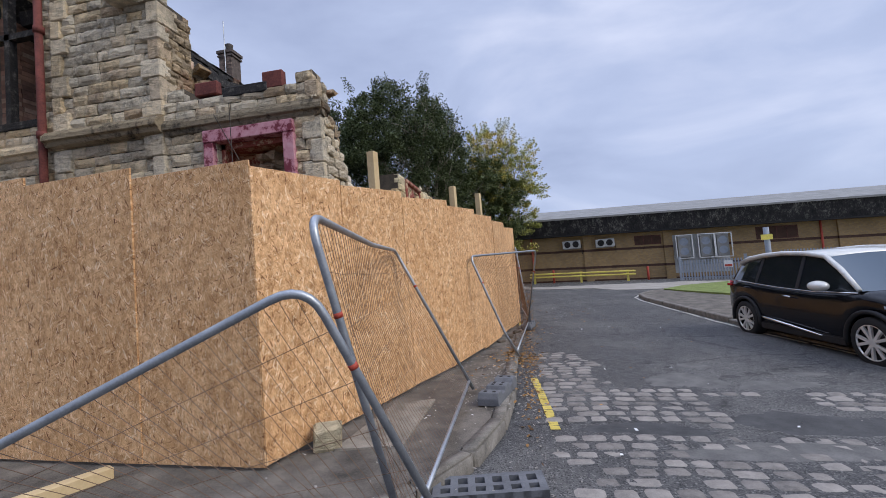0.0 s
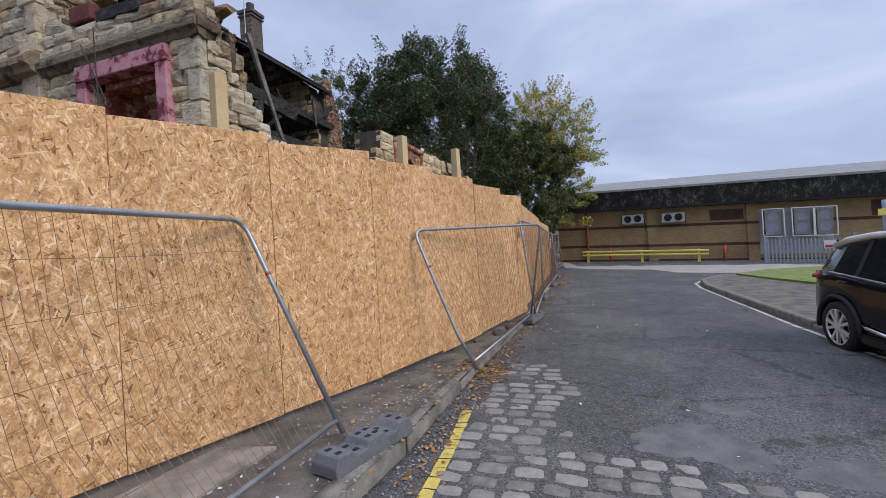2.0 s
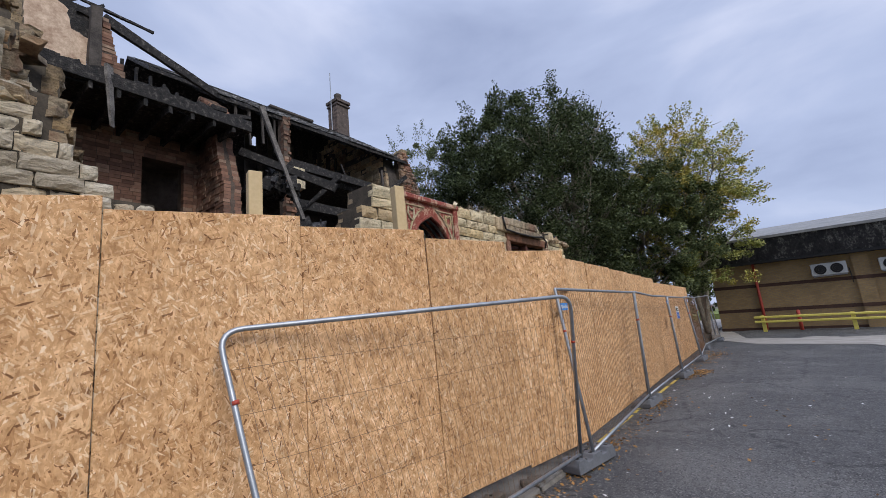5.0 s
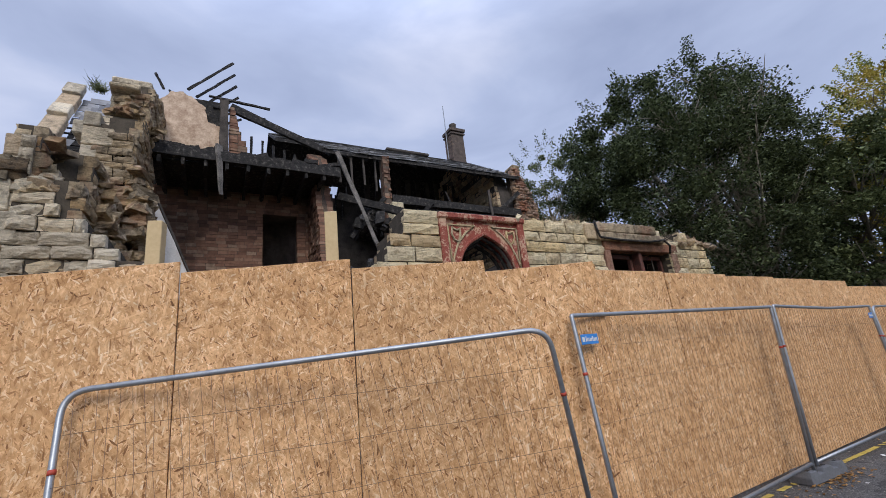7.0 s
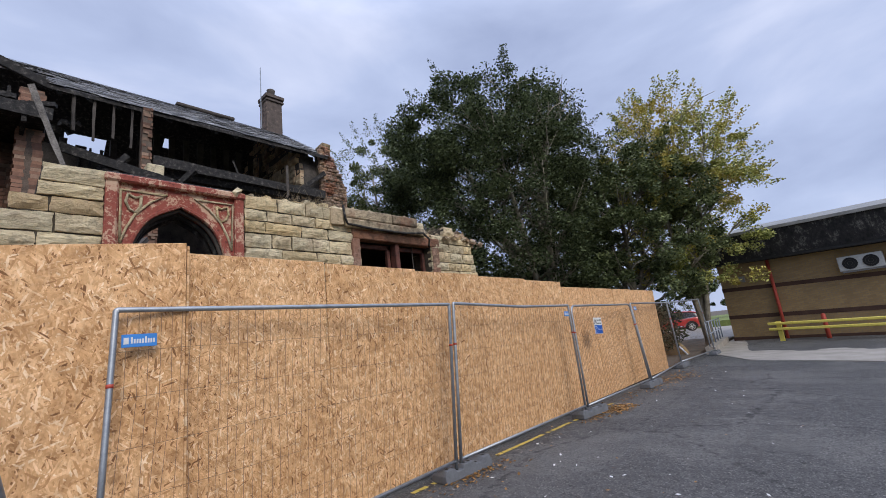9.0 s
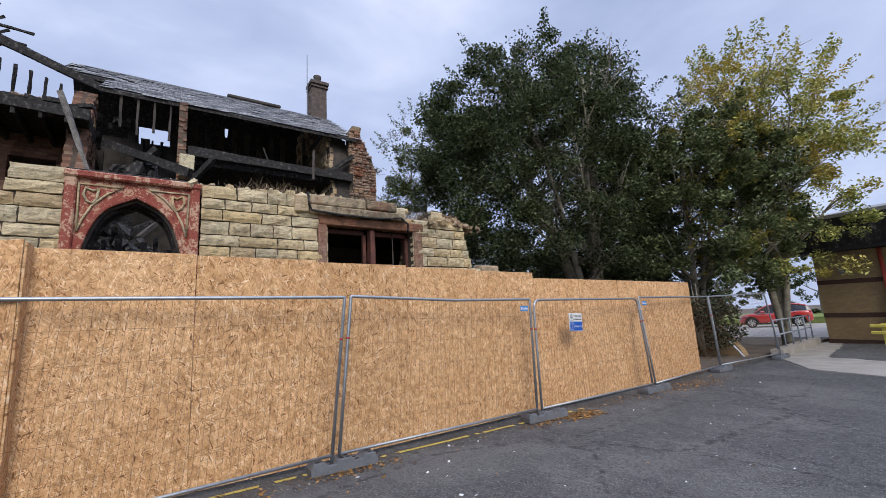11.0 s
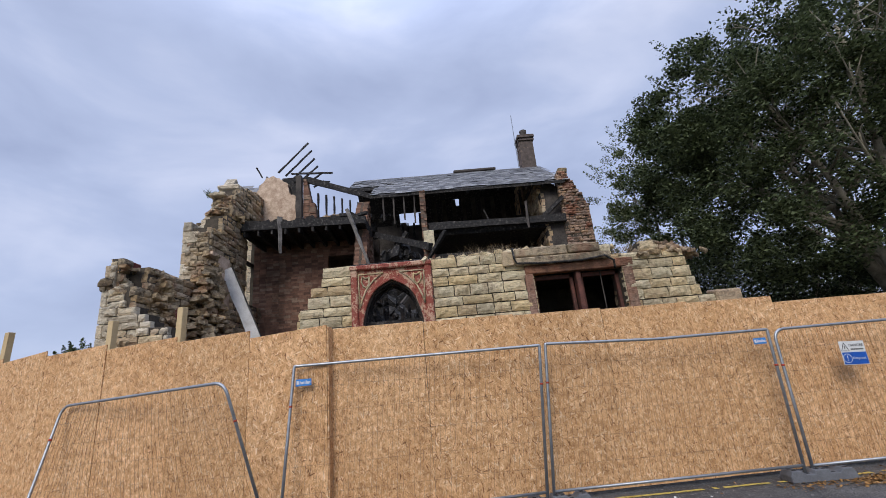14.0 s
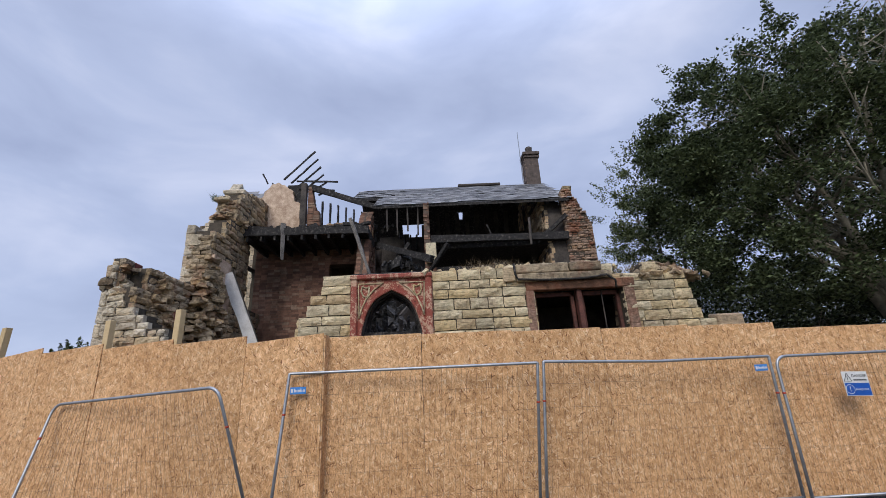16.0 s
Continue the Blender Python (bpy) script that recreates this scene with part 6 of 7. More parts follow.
for i in range(5):
    s = rnd.uniform(4.6, 9.5)
    d = (HB - HA).normalized()
    p = HA + d * (s - 2.9) + Vector((0.24, 0, 0))
    bm = beveled_box(0.16, 0.09, 0.06, 0.012)
    ob = part("packing_block", bm, SOIL)
    ob.matrix_basis = pose(p.x, p.y, pave_height(p.x, p.y) + 0.032, 0, 0, rnd.uniform(40, 110))
    tagged(ob, "dirty packing block under the boards", "block", "packing blocks")


# ---- far brick building ----
F0, F1 = Vector((-0.6, 32.2, 0)), Vector((26, 29.0, 0))
fdir = (F1 - F0).normalized()
FM = Matrix.Translation(F0) @ Matrix.Rotation(math.atan2(fdir.y, fdir.x), 4, "Z")
far = empty("brick_building", FM)
tagged(far, "long low buff-brick building with a dark stained fascia", "building")
STEP = 0.033


def fpart(name, boxes, mat, label="", bevel=0.0, parent=None):
    """Boxes in the building's own frame, which steps down with the ground."""
    bm = bmesh.new()
    for b in boxes:
        box(bm, *b)
    if bevel:
        bmesh.ops.bevel(bm, geom=bm.edges[:], offset=bevel, segments=1, affect="EDGES")
    for v in bm.verts:
        v.co.z -= STEP * v.co.x
    return part(name, bm, mat, parent or far, label)


fpart("wall", [(0, 60, 0, 0.4, -0.6, 3.4), (0, 0.4, 0.4, 14, -0.6, 3.4)], BUFF, "buff brick wall")
fpart("brick_band", [(-0.012, 60, -0.012, 0.1, 2.14, 2.30)], BROWN_BAND)
fpart("brick_band", [(-0.012, 60, -0.012, 0.1, 0.94, 1.10)], BROWN_BAND)
fpart("plinth", [(-0.02, 60, -0.02, 0.1, -0.6, 0.16)], BROWN_BAND)
bm = bmesh.new()
prism(bm, [(-0.5, 3.40), (-0.75, 4.52), (0.3, 4.52), (0.3, 3.40)], 61, Matrix(((0, 1, 0, -0.8), (1, 0, 0, 0), (0, 0, 1, 0), (0, 0, 0, 1))))
for v in bm.verts:
    v.co.z -= STEP * v.co.x
part("fascia", bm, FASCIA, far, "black-stained panelled fascia")
# near-black strip along the underside of the fascia
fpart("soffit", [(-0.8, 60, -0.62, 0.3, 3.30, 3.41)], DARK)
fpart("roof_edge", [(-0.85, 60, -0.82, -0.70, 4.46, 4.58)], ROOF_SHEET)
bm = bmesh.new()
prism(bm, [(-0.80, 4.58), (10, 6.3), (10, 6.1), (-0.80, 4.48)], 61, Matrix(((0, 1, 0, -0.8), (1, 0, 0, 0), (0, 0, 1, 0), (0, 0, 0, 1))))
for v in bm.verts:
    v.co.z -= STEP * v.co.x
part("roof", bm, ROOF_SHEET, far, "pale grey sheet roof")
for x in (5.5, 10.65, 20.35, 29.0):
    fpart("pilaster", [(x, x + 0.55, -0.14, 0.02, -0.6, 3.32)], BUFF)
    for z in (0.94, 2.14):
        fpart("brick_band", [(x - 0.01, x + 0.56, -0.155, -0.02, z, z + 0.16)], BROWN_BAND)


def ac_unit(x, z):
    top = empty("air_conditioner")
    top.parent = far
    top.matrix_basis = pose(x + 0.1, 0, z + 0.03 - STEP * x) @ Matrix.Diagonal((0.88, 0.9, 0.88, 1))
    bm = beveled_box(1.40, 0.34, 0.62, 0.02)
    part("casing", bm, AC_GREY, top).matrix_basis = pose(0.7, -0.26, 0.31)
    for dx in (0.38, 1.02):
        bm = bmesh.new()
        tube(bm, [(0.0 + dx, -0.44, 0.31), (dx, -0.425, 0.31)], 0.24, 24)
        part("fan_grille", bm, DARK, top)
        bm = bmesh.new()
        for r in (0.08, 0.16, 0.24):
            tube(bm, [(dx + r * math.cos(math.tau * i / 20), -0.45, 0.31 + r * math.sin(math.tau * i / 20)) for i in range(21)], 0.008, 4)
        part("guard", bm, SOOT, top)
    bm = bmesh.new()
    box(bm, 0.05, 1.35, -0.30, 0.0, -0.05, -0.01)
    part("bracket", bm, STEEL, top)
    bm = bmesh.new()
    tube(bm, [(1.45, -0.06, 0.3), (1.48, -0.06, -0.1), (1.48, -0.05, -0.5)], 0.02, 6)
    part("hose", bm, SOOT, top)


ac_unit(3.98, 2.38)
ac_unit(6.22, 2.38)


def far_window(x0, x1, z0, z1, n):
    top = empty("louvred_window")
    top.parent = far
    WB = FRAME_WOOD
    fpart("window_frame", [(x0, x1, -0.03, 0.02, z0, z0 + 0.06), (x0, x1, -0.03, 0.02, z1 - 0.06, z1)] + [(x0 + (x1 - x0) * i / n - 0.03, x0 + (x1 - x0) * i / n + 0.03, -0.034, 0.02, z0, z1) for i in range(n + 1)], WB, "", 0, top)
    for i in range(n):
        a, b = x0 + (x1 - x0) * i / n + 0.03, x0 + (x1 - x0) * (i + 1) / n - 0.03
        fpart("pane", [(a, b, -0.018, 0.01, z0 + 0.06, z1 - 0.06)], BROWN_BAND, "", 0, top)


far_window(8.9, 10.5, 2.42, 3.05, 3)
far_window(16.1, 18.3, 2.34, 3.15, 4)
far_window(24.0, 26.0, 2.4, 3.1, 3)


def plant_cage(x0, x1, z0, z1, n):
    """White framed cages holding fan units."""
    top = empty("plant_cage")
    top.parent = far
    for i in range(n):
        a, b = x0 + (x1 - x0) * i / n, x0 + (x1 - x0) * (i + 1) / n
        fpart("cage_frame", [(a, a + 0.05, -0.75, -0.68, z0, z1), (b - 0.05, b, -0.75, -0.68, z0, z1), (a, b, -0.75, -0.68, z1 - 0.05, z1), (a, b, -0.75, -0.68, z0, z0 + 0.05)], WHITE, "", 0, top)
        fpart("fan_unit", [(a + 0.15, b - 0.15, -0.6, -0.2, z0 + 0.1, z1 - 0.12)], ROOF_SHEET, "", 0.02, top)
        for z in (z0 + (z1 - z0) * 0.3, z0 + (z1 - z0) * 0.7):
            m = 0.5 * (a + b)
            bm = bmesh.new()
            tube(bm, [(m, -0.615, z - STEP * m), (m, -0.60, z - STEP * m)], 0.25, 20)
            part("fan", bm, GREY_PAINT, top)


fpart("recess", [(11.2, 14.5, -0.02, 0.05, 0.4, 2.95)], AC_GREY)
plant_cage(11.25, 12.25, 1.35, 2.92, 1)
plant_cage(12.55, 14.48, 1.35, 2.92, 2)
for x, z0, z1 in ((1.91, -0.5, 3.35), (19.5, -0.5, 3.3)):
    bm = bmesh.new()
    tube(bm, [(x, -0.1, z0 - STEP * x), (x, -0.1, z1 - STEP * x)], 0.06, 10)
    part("red_downpipe", bm, RED_POST, far, "red painted downpipe", smooth=True)
fpart("vent_plate", [(0.7, 0.95, -0.04, 0.0, 2.5, 2.75)], ROOF_SHEET)


def far_point(x, y, z):
    return FM @ Vector((x, y, z - STEP * x))


# red bollards and the yellow guard rail before the wall
for x in (3.3, 9.4):
    p = far_point(x, -0.8, 0)
    bm = bmesh.new()
    tube(bm, [(0, 0, -0.1), (0, 0, 0.98), (0, 0, 1.02)], 0.075, 12, [0.075, 0.075, 0.03])
    ob = part("bollard", bm, RED_POST, None, "", True)
    ob.matrix_basis = pose(p.x, p.y, p.z - 0.05)
    tagged(ob, "short red steel bollard by the wall", "bollard", "bollards")
rail = empty("guard_rail", FM)
tagged(rail, "low yellow steel guard rail on short posts", "guard rail")
for z in (0.46, 0.67):
    fpart("beam", [(1.7, 8.55, -1.52, -1.43, z, z + 0.10)], YELLOW, "", 0.02, rail)
for x in (1.95, 5.05, 8.0):
    fpart("post", [(x, x + 0.14, -1.43, -1.30, -0.25, 0.80)], YELLOW, "", 0.0, rail)

# palisade fence and pole
pal = empty("palisade_fence", FM)
tagged(pal, "grey steel palisade fence with a gate", "fence")
x = 10.9
bmp = bmesh.new()
box(bmp, 0, 0.07, -0.012, 0.012, -0.9, 1.32)
pale_me = mesh_of(bmp, "pale")
pale_me.materials.append(GREY_PAINT)
while x < 34:
    hgt = 0.0 if x < 16.0 else 0.35
    piece("pale", pale_me, pal, pose(x, -3.2, -STEP * x - 0.05 + hgt))
    x += 0.155
for z in (0.2, 1.0):
    fpart("fence_rail", [(10.9, 34, -3.18, -3.14, z, z + 0.05)], GREY_PAINT, "", 0, pal)
for x in (10.75, 14.2, 15.6, 18.2, 21, 24):
    fpart("fence_post", [(x, x + 0.12, -3.24, -3.12, -1.0, 1.5)], GREY_PAINT, "", 0, pal)
fpart("gate_leaf", [(14.35, 15.55, -3.26, -3.22, -0.1, 1.35)], GREY_PAINT, "solid grey gate leaf", 0, pal)
fpart("notice", [(13.1, 13.55, -3.28, -3.25, 0.75, 1.15)], WHITE, "small white notice", 0, pal)
fpart("notice_band", [(13.14, 13.51, -3.29, -3.28, 0.80, 0.93)], RED_POST, "", 0, pal)
pole = empty("sign_pole", FM)
tagged(pole, "grey steel pole carrying a small yellow plate", "pole")
px = 15.15
bm = bmesh.new()
tube(bm, [(px, -3.9, -1.0), (px, -3.9, 2.42)], 0.14, 12)
part("shaft", bm, GREY_PAINT, pole, smooth=True)
bm = bmesh.new()
box(bm, px - 0.34, px + 0.22, -4.08, -4.05, 1.72, 2.02)
part("plate", bm, YELLOW, pole)

# low wall with handrail and ramp at the yard's edge
low = empty("low_wall")
tagged(low, "low concrete wall with blue-grey handrail", "wall")
bm = bmesh.new()
bar(bm, (-0.30, 26.4, 0.02), (-0.95, 32.0, 0.02), 0.30, 0.42)
part("wall_body", bm, CONCRETE, low)
for i in range(6):
    t = i / 5
    p = Vector((-0.34, 26.6, 0.2)).lerp(Vector((-0.95, 31.8, 0.2)), t)
    bm = bmesh.new()
    tube(bm, [p, p + Vector((0, 0, 0.85))], 0.024, 8)
    part("rail_post", bm, GREY_PAINT, low, smooth=True)
for z in (0.62, 1.05):
    bm = bmesh.new()
    tube(bm, [(-0.34, 26.6, z), (-0.95, 31.8, z)], 0.022, 8)
    part("handrail", bm, GREY_PAINT, low, smooth=True)
bm = bmesh.new()
prism(bm, [(-2.6, 0.0), (-0.8, 0.0), (-0.9, 0.25), (-1.5, 1.0), (-2.6, 1.05)], 0.3, Matrix.Translation((0, 25.6, 0.05)))
ob = part("ramp_wall", bm, BUFF)
tagged(ob, "low brick wall with a sloping end", "wall")
bm = bmesh.new()
tube(bm, [(-1.5, 25.5, 1.05), (-0.75, 25.4, 0.1)], 0.03, 6)
tagged(part("leaning_bar", bm, STEEL), "dark steel bar leaning on the low wall", "bar")
bg = part("side_road", slab([(-30, 34), (-1.2, 33.5), (-1.1, 40), (8, 70), (-60, 70)], -0.6, 0.02), CONCRETE)
tagged(bg, "pale side road beyond the yard", "road", kind="structure")
verge = part("far_verge", slab([(-60, 52), (4, 52), (10, 90), (-80, 90)], -0.5, 0.5), GRASS)
tagged(verge, "grass verge across the side road", "grass", kind="structure")


# ---- parked car ----
def car(m, paint, roof_paint, label):
    top = empty("parked_car", m)
    tagged(top, label, "car")
    GLASS = bpy.data.materials.get("tinted_glass")
    if GLASS is None:
        k = Kit("tinted_glass", 0.05, 0, 0.6)
        k.color((0.012, 0.014, 0.016))
        GLASS = k.mat
        k = Kit("screen_glass", 0.08, 0, 0.8)
        k.color((0.06, 0.085, 0.11))
        k = Kit("chrome_trim", 0.18, 1.0, 0.5)
        k.color((0.7, 0.7, 0.7))
        k = Kit("tyre_rubber", 0.8, 0, 0.3)
        k.color((0.018, 0.018, 0.018))
        k = Kit("alloy", 0.35, 0.5, 0.5)
        k.color((0.72, 0.70, 0.66))
        k = Kit("black_cladding", 0.65, 0, 0.3)
        k.color((0.018, 0.018, 0.019))
        k = Kit("tail_lamp", 0.15, 0, 0.5)
        k.color((0.35, 0.01, 0.01))
        k = Kit("lamp_lens", 0.08, 0.3, 0.6)
        k.color((0.45, 0.47, 0.5))
    SCREEN, CHROME, TYRE, ALLOY, CLAD, TAIL, LENS = (bpy.data.materials[n] for n in ("screen_glass", "chrome_trim", "tyre_rubber", "alloy", "black_cladding", "tail_lamp", "lamp_lens"))
    xr, xf, wr = -1.26, 1.34, 0.335

    def lerp_tab(tab, x):
        return profile(tab)(x)

    belt = [(-2.06, 0.86), (-1.95, 1.04), (-1.5, 1.06), (-0.6, 0.99), (0.3, 0.95), (0.95, 0.96), (1.25, 0.97), (1.7, 0.89), (1.95, 0.78), (2.06, 0.62)]
    half = [(-2.06, 0.62), (-1.98, 0.76), (-1.7, 0.85), (-1.2, 0.885), (0, 0.87), (1.2, 0.885), (1.6, 0.84), (1.85, 0.72), (2.0, 0.55), (2.06, 0.42)]
    sill = [(-2.06, 0.42), (-1.9, 0.30), (-1.6, 0.24), (1.7, 0.22), (1.95, 0.26), (2.06, 0.34)]
    bm = bmesh.new()
    xs = sorted(set([-2.06, -2.02, -1.95, -1.85] + [round(-1.75 + 0.07 * i, 3) for i in range(51)] + [1.85, 1.92, 1.98, 2.03, 2.06]))
    rings = []
    for x in xs:
        w, b, h = lerp_tab(half, x), lerp_tab(sill, x), lerp_tab(belt, x)
        for c in (xr, xf):
            r = 0.385
            if abs(x - c) < r:
                b = max(b, wr + math.sqrt(r * r - (x - c) ** 2))
        b = min(b, h - 0.1)
        hh = h - b
        half_pts = [(0, b), (w * 0.93, b), (w * 0.985, b + 0.10 * hh), (w * 1.0, b + 0.35 * hh), (w * 0.985, b + 0.62 * hh), (w * 0.965, b + 0.85 * hh), (w * 0.90, h - 0.01), (w * 0.80, h + 0.015), (0, h + 0.04)]
        ring = [bm.verts.new((x, y, z)) for y, z in half_pts] + [bm.verts.new((x, -y, z)) for y, z in half_pts[-2:0:-1]]
        rings.append(ring)
    for a, b in zip(rings, rings[1:]):
        for i in range(len(a)):
            j = (i + 1) % len(a)
            bm.faces.new((a[i], a[j], b[j], b[i]))
    bm.faces.new(rings[0])
    bm.faces.new(rings[-1][::-1])
    part("body", bm, paint, top, "", True)
    # cabin
    roofz = [(-1.92, 1.34), (-1.7, 1.44), (-1.2, 1.53), (-0.5, 1.565), (0.1, 1.545), (0.42, 1.49)]
    gx = [-1.78, -1.45, -1.0, -0.5, 0.0, 0.42]
    side = {}
    for s in (-1, 1):
        lowp = [Vector((x, s * 0.80 * (0.93 if x < -1.6 else 1), lerp_tab(belt, x) + 0.0)) for x in gx] + [Vector((0.78, s * 0.80, 0.965)), Vector((1.12, s * 0.78, 0.97))]
        upp = [Vector((x * 0.98 - 0.02, s * (0.60 if x > -1.6 else 0.56), lerp_tab(roofz, x) - 0.035)) for x in gx] + [Vector((0.72, s * 0.665, 1.26)), Vector((1.12, s * 0.775, 0.985))]
        side[s] = (lowp, upp)
        for a, b in ((0, 2), (2, 4), (4, 7)):
            bm = bmesh.new()
            lo = [bm.verts.new(p) for p in lowp[a:b + 1]]
            up = [bm.verts.new(p) for p in upp[a:b + 1]]
            for i in range(len(lo) - 1):
                bm.faces.new((lo[i], lo[i + 1], up[i + 1], up[i]))
            part("side_window", bm, GLASS, top, "dark tinted side window")
        bm = bmesh.new()
        tube(bm, [p + Vector((0, s * 0.012, 0.012)) for p in upp], 0.035, 8, [0.05, 0.05, 0.045, 0.04, 0.04, 0.04, 0.04, 0.03])
        part("roof_rail", bm, roof_paint, top, "", True)
        for i in (2, 4):
            bm = bmesh.new()
            bar(bm, lowp[i] + Vector((0, s * 0.004, 0)), upp[i] + Vector((0, s * 0.004, 0)), 0.07, 0.012, (0, s, 0.2))
            part("pillar", bm, CLAD, top)
        bm = bmesh.new()
        tube(bm, [p + Vector((0, s * 0.03, -0.01)) for p in lowp], 0.010, 6)
        part("waist_trim", bm, CHROME, top, "chrome waist trim", True)
        bm = bmesh.new()
        bmesh.ops.create_icosphere(bm, subdivisions=3, radius=0.5, matrix=Matrix.Translation((0.66, s * 0.955, 1.05)) @ Matrix.Diagonal((0.30, 0.22, 0.16, 1)))
        part("door_mirror", bm, roof_paint, top, "white door mirror", True)
        for x, z in ((-1.12, 0.94), (-0.12, 0.84)):
            bm = bmesh.new()
            tube(bm, [(x - 0.09, s * 0.89, z), (x, s * 0.905, z + 0.004), (x + 0.09, s * 0.89, z - 0.006)], 0.014, 6)
            part("door_handle", bm, CHROME if x > -1 else paint, top, "", True)
        bm = bmesh.new()
        tube(bm, [(-0.82, s * 0.90, 0.45), (-0.7, s * 0.905, 0.42), (0.55, s * 0.90, 0.30)], 0.022, 6, [0.006, 0.026, 0.014])
        part("door_strip", bm, CHROME, top, "chrome strip low on the doors", True)
        bm = bmesh.new()
        box(bm, -0.85, 0.95, min(s * 0.84, s * 0.895), max(s * 0.84, s * 0.895), 0.21, 0.33)
        bmesh.ops.bevel(bm, geom=bm.edges[:], offset=0.02, segments=2, affect="EDGES")
        part("sill_cladding", bm, CLAD, top)
        for c in (xr, xf):
            bm = bmesh.new()
            tube(bm, [(c + 0.40 * math.cos(a), s * 0.882, wr + 0.40 * math.sin(a)) for a in [math.pi * (-0.05 + 1.1 * i / 16) for i in range(17)]], 0.032, 6)
            part("arch_trim", bm, CLAD, top, "", True)
        bm = bmesh.new()
        vs = [Vector((2.00, s * 0.45, 0.70)), Vector((1.80, s * 0.74, 0.76)), Vector((1.50, s * 0.83, 0.82)), Vector((1.52, s * 0.84, 0.78)), Vector((1.86, s * 0.73, 0.66)), Vector((2.04, s * 0.46, 0.62))]
        f = bm.faces.new([bm.verts.new(v + Vector((0.02, s * 0.03, 0.01))) for v in vs])
        bmesh.ops.solidify(bm, geom=[f], thickness=0.03)
        part("headlight", bm, LENS, top, "clear headlight")
        bm = bmesh.new()
        tube(bm, [(2.02, s * 0.42, 0.36), (1.93, s * 0.62, 0.44), (1.80, s * 0.78, 0.42), (1.83, s * 0.76, 0.35), (2.0, s * 0.5, 0.33)], 0.016, 6)
        part("fog_lamp_trim", bm, CHROME, top, "", True)
        bm = bmesh.new()
        box(bm, -1.99, -1.82, min(s * 0.62, s * 0.80), max(s * 0.62, s * 0.80), 0.88, 1.03)
        bmesh.ops.bevel(bm, geom=bm.edges[:], offset=0.05, segments=2, affect="EDGES")
        part("tail_light", bm, TAIL, top, "red tail light", True)
    bm = bmesh.new()
    pts = [[Vector((x * 0.98 - 0.02, 0.60 * k * (1 if x > -1.6 else 0.93), lerp_tab(roofz, x) - 0.03 * k * k)) for k in (-1, -0.7, -0.35, 0, 0.35, 0.7, 1)] for x in [-1.98] + gx]
    for p in pts[0]:
        p.z -= 0.02
    grid_v = [[bm.verts.new(p) for p in row] for row in pts]
    for a, b in zip(grid_v, grid_v[1:]):
        for i in range(6):
            bm.faces.new((a[i], a[i + 1], b[i + 1], b[i]))
    ob = part("roof", bm, roof_paint, top, "off-white roof panel", True)
    md = ob.modifiers.new("thickness", "SOLIDIFY")
    md.thickness, md.offset = 0.03, -1
    bm = bmesh.new()
    A = [bm.verts.new((0.41, y, 1.485 - 0.03 * (y / 0.6) ** 2)) for y in (-0.6, -0.3, 0, 0.3, 0.6)]
    B = [bm.verts.new((1.14 + 0.10 * (1 - (y / 0.77) ** 2), y, 0.985)) for y in (-0.77, -0.385, 0, 0.385, 0.77)]
    for i in range(4):
        bm.faces.new((A[i], A[i + 1], B[i + 1], B[i]))
    part("windscreen", bm, SCREEN, top, "sloping windscreen reflecting sky", True)
    bm = bmesh.new()
    A = [bm.verts.new((-1.88, y, 1.35)) for y in (-0.52, 0, 0.52)]
    B = [bm.verts.new((-1.98, y, 1.05)) for y in (-0.66, 0, 0.66)]
    for i in range(2):
        bm.faces.new((A[i], A[i + 1], B[i + 1], B[i]))
    for s in (-1, 1):
        lowp, upp = side[s]
        bm.faces.new([bm.verts.new(p) for p in (lowp[0], upp[0], Vector((-1.88, s * 0.52, 1.35)), Vector((-1.98, s * 0.66, 1.05)))])
    part("rear_window", bm, GLASS, top)
    bm = bmesh.new()
    box(bm, -1.7, 1.7, -0.70, 0.70, 0.22, 0.75)
    part("underbody", bm, CLAD, top)
    bm = bmesh.new()
    for y in (-0.2, 0.15):
        bar(bm, (1.2, y, 1.0), (1.05, y + 0.45, 1.09), 0.02)
    part("wiper", bm, CLAD, top)
    bm = bmesh.new()
    box(bm, 2.00, 2.06, -0.42, 0.42, 0.44, 0.56)
    part("grille", bm, CLAD, top)
    for x in (xr, xf):
        for s in (-1, 1):
            w = empty("wheel", pose(x, s * 0.80, wr, 0, 0, 0 if s > 0 else 180))
            w.parent = top
            bm = bmesh.new()
            prof = [(0.235, -0.10), (0.30, -0.105), (0.328, -0.085), (0.335, -0.05), (0.335, 0.05), (0.328, 0.085), (0.30, 0.105), (0.235, 0.10)]
            n = 32
            g = [[bm.verts.new((r * math.cos(math.tau * i / n), y, r * math.sin(math.tau * i / n))) for r, y in prof] for i in range(n)]
            for i in range(n):
                a, b = g[i], g[(i + 1) % n]
                for j in range(len(prof) - 1):
                    bm.faces.new((a[j], a[j + 1], b[j + 1], b[j]))
            part("tyre", bm, TYRE, w, "", True)
            bm = bmesh.new()
            tube(bm, [(0.232 * math.cos(math.tau * i / 32), 0.088, 0.232 * math.sin(math.tau * i / 32)) for i in range(33)], 0.012, 6)
            for i in range(5):
                for d in (-0.16, 0.16):
                    a = math.tau * i / 5 + d
                    bar(bm, (0.05 * math.cos(a), 0.085, 0.05 * math.sin(a)), (0.228 * math.cos(a + d * 0.7), 0.088, 0.228 * math.sin(a + d * 0.7)), 0.034, 0.026, (0, 1, 0), 1.15)
            tube(bm, [(0, 0.06, 0), (0, 0.10, 0)], 0.055, 14)
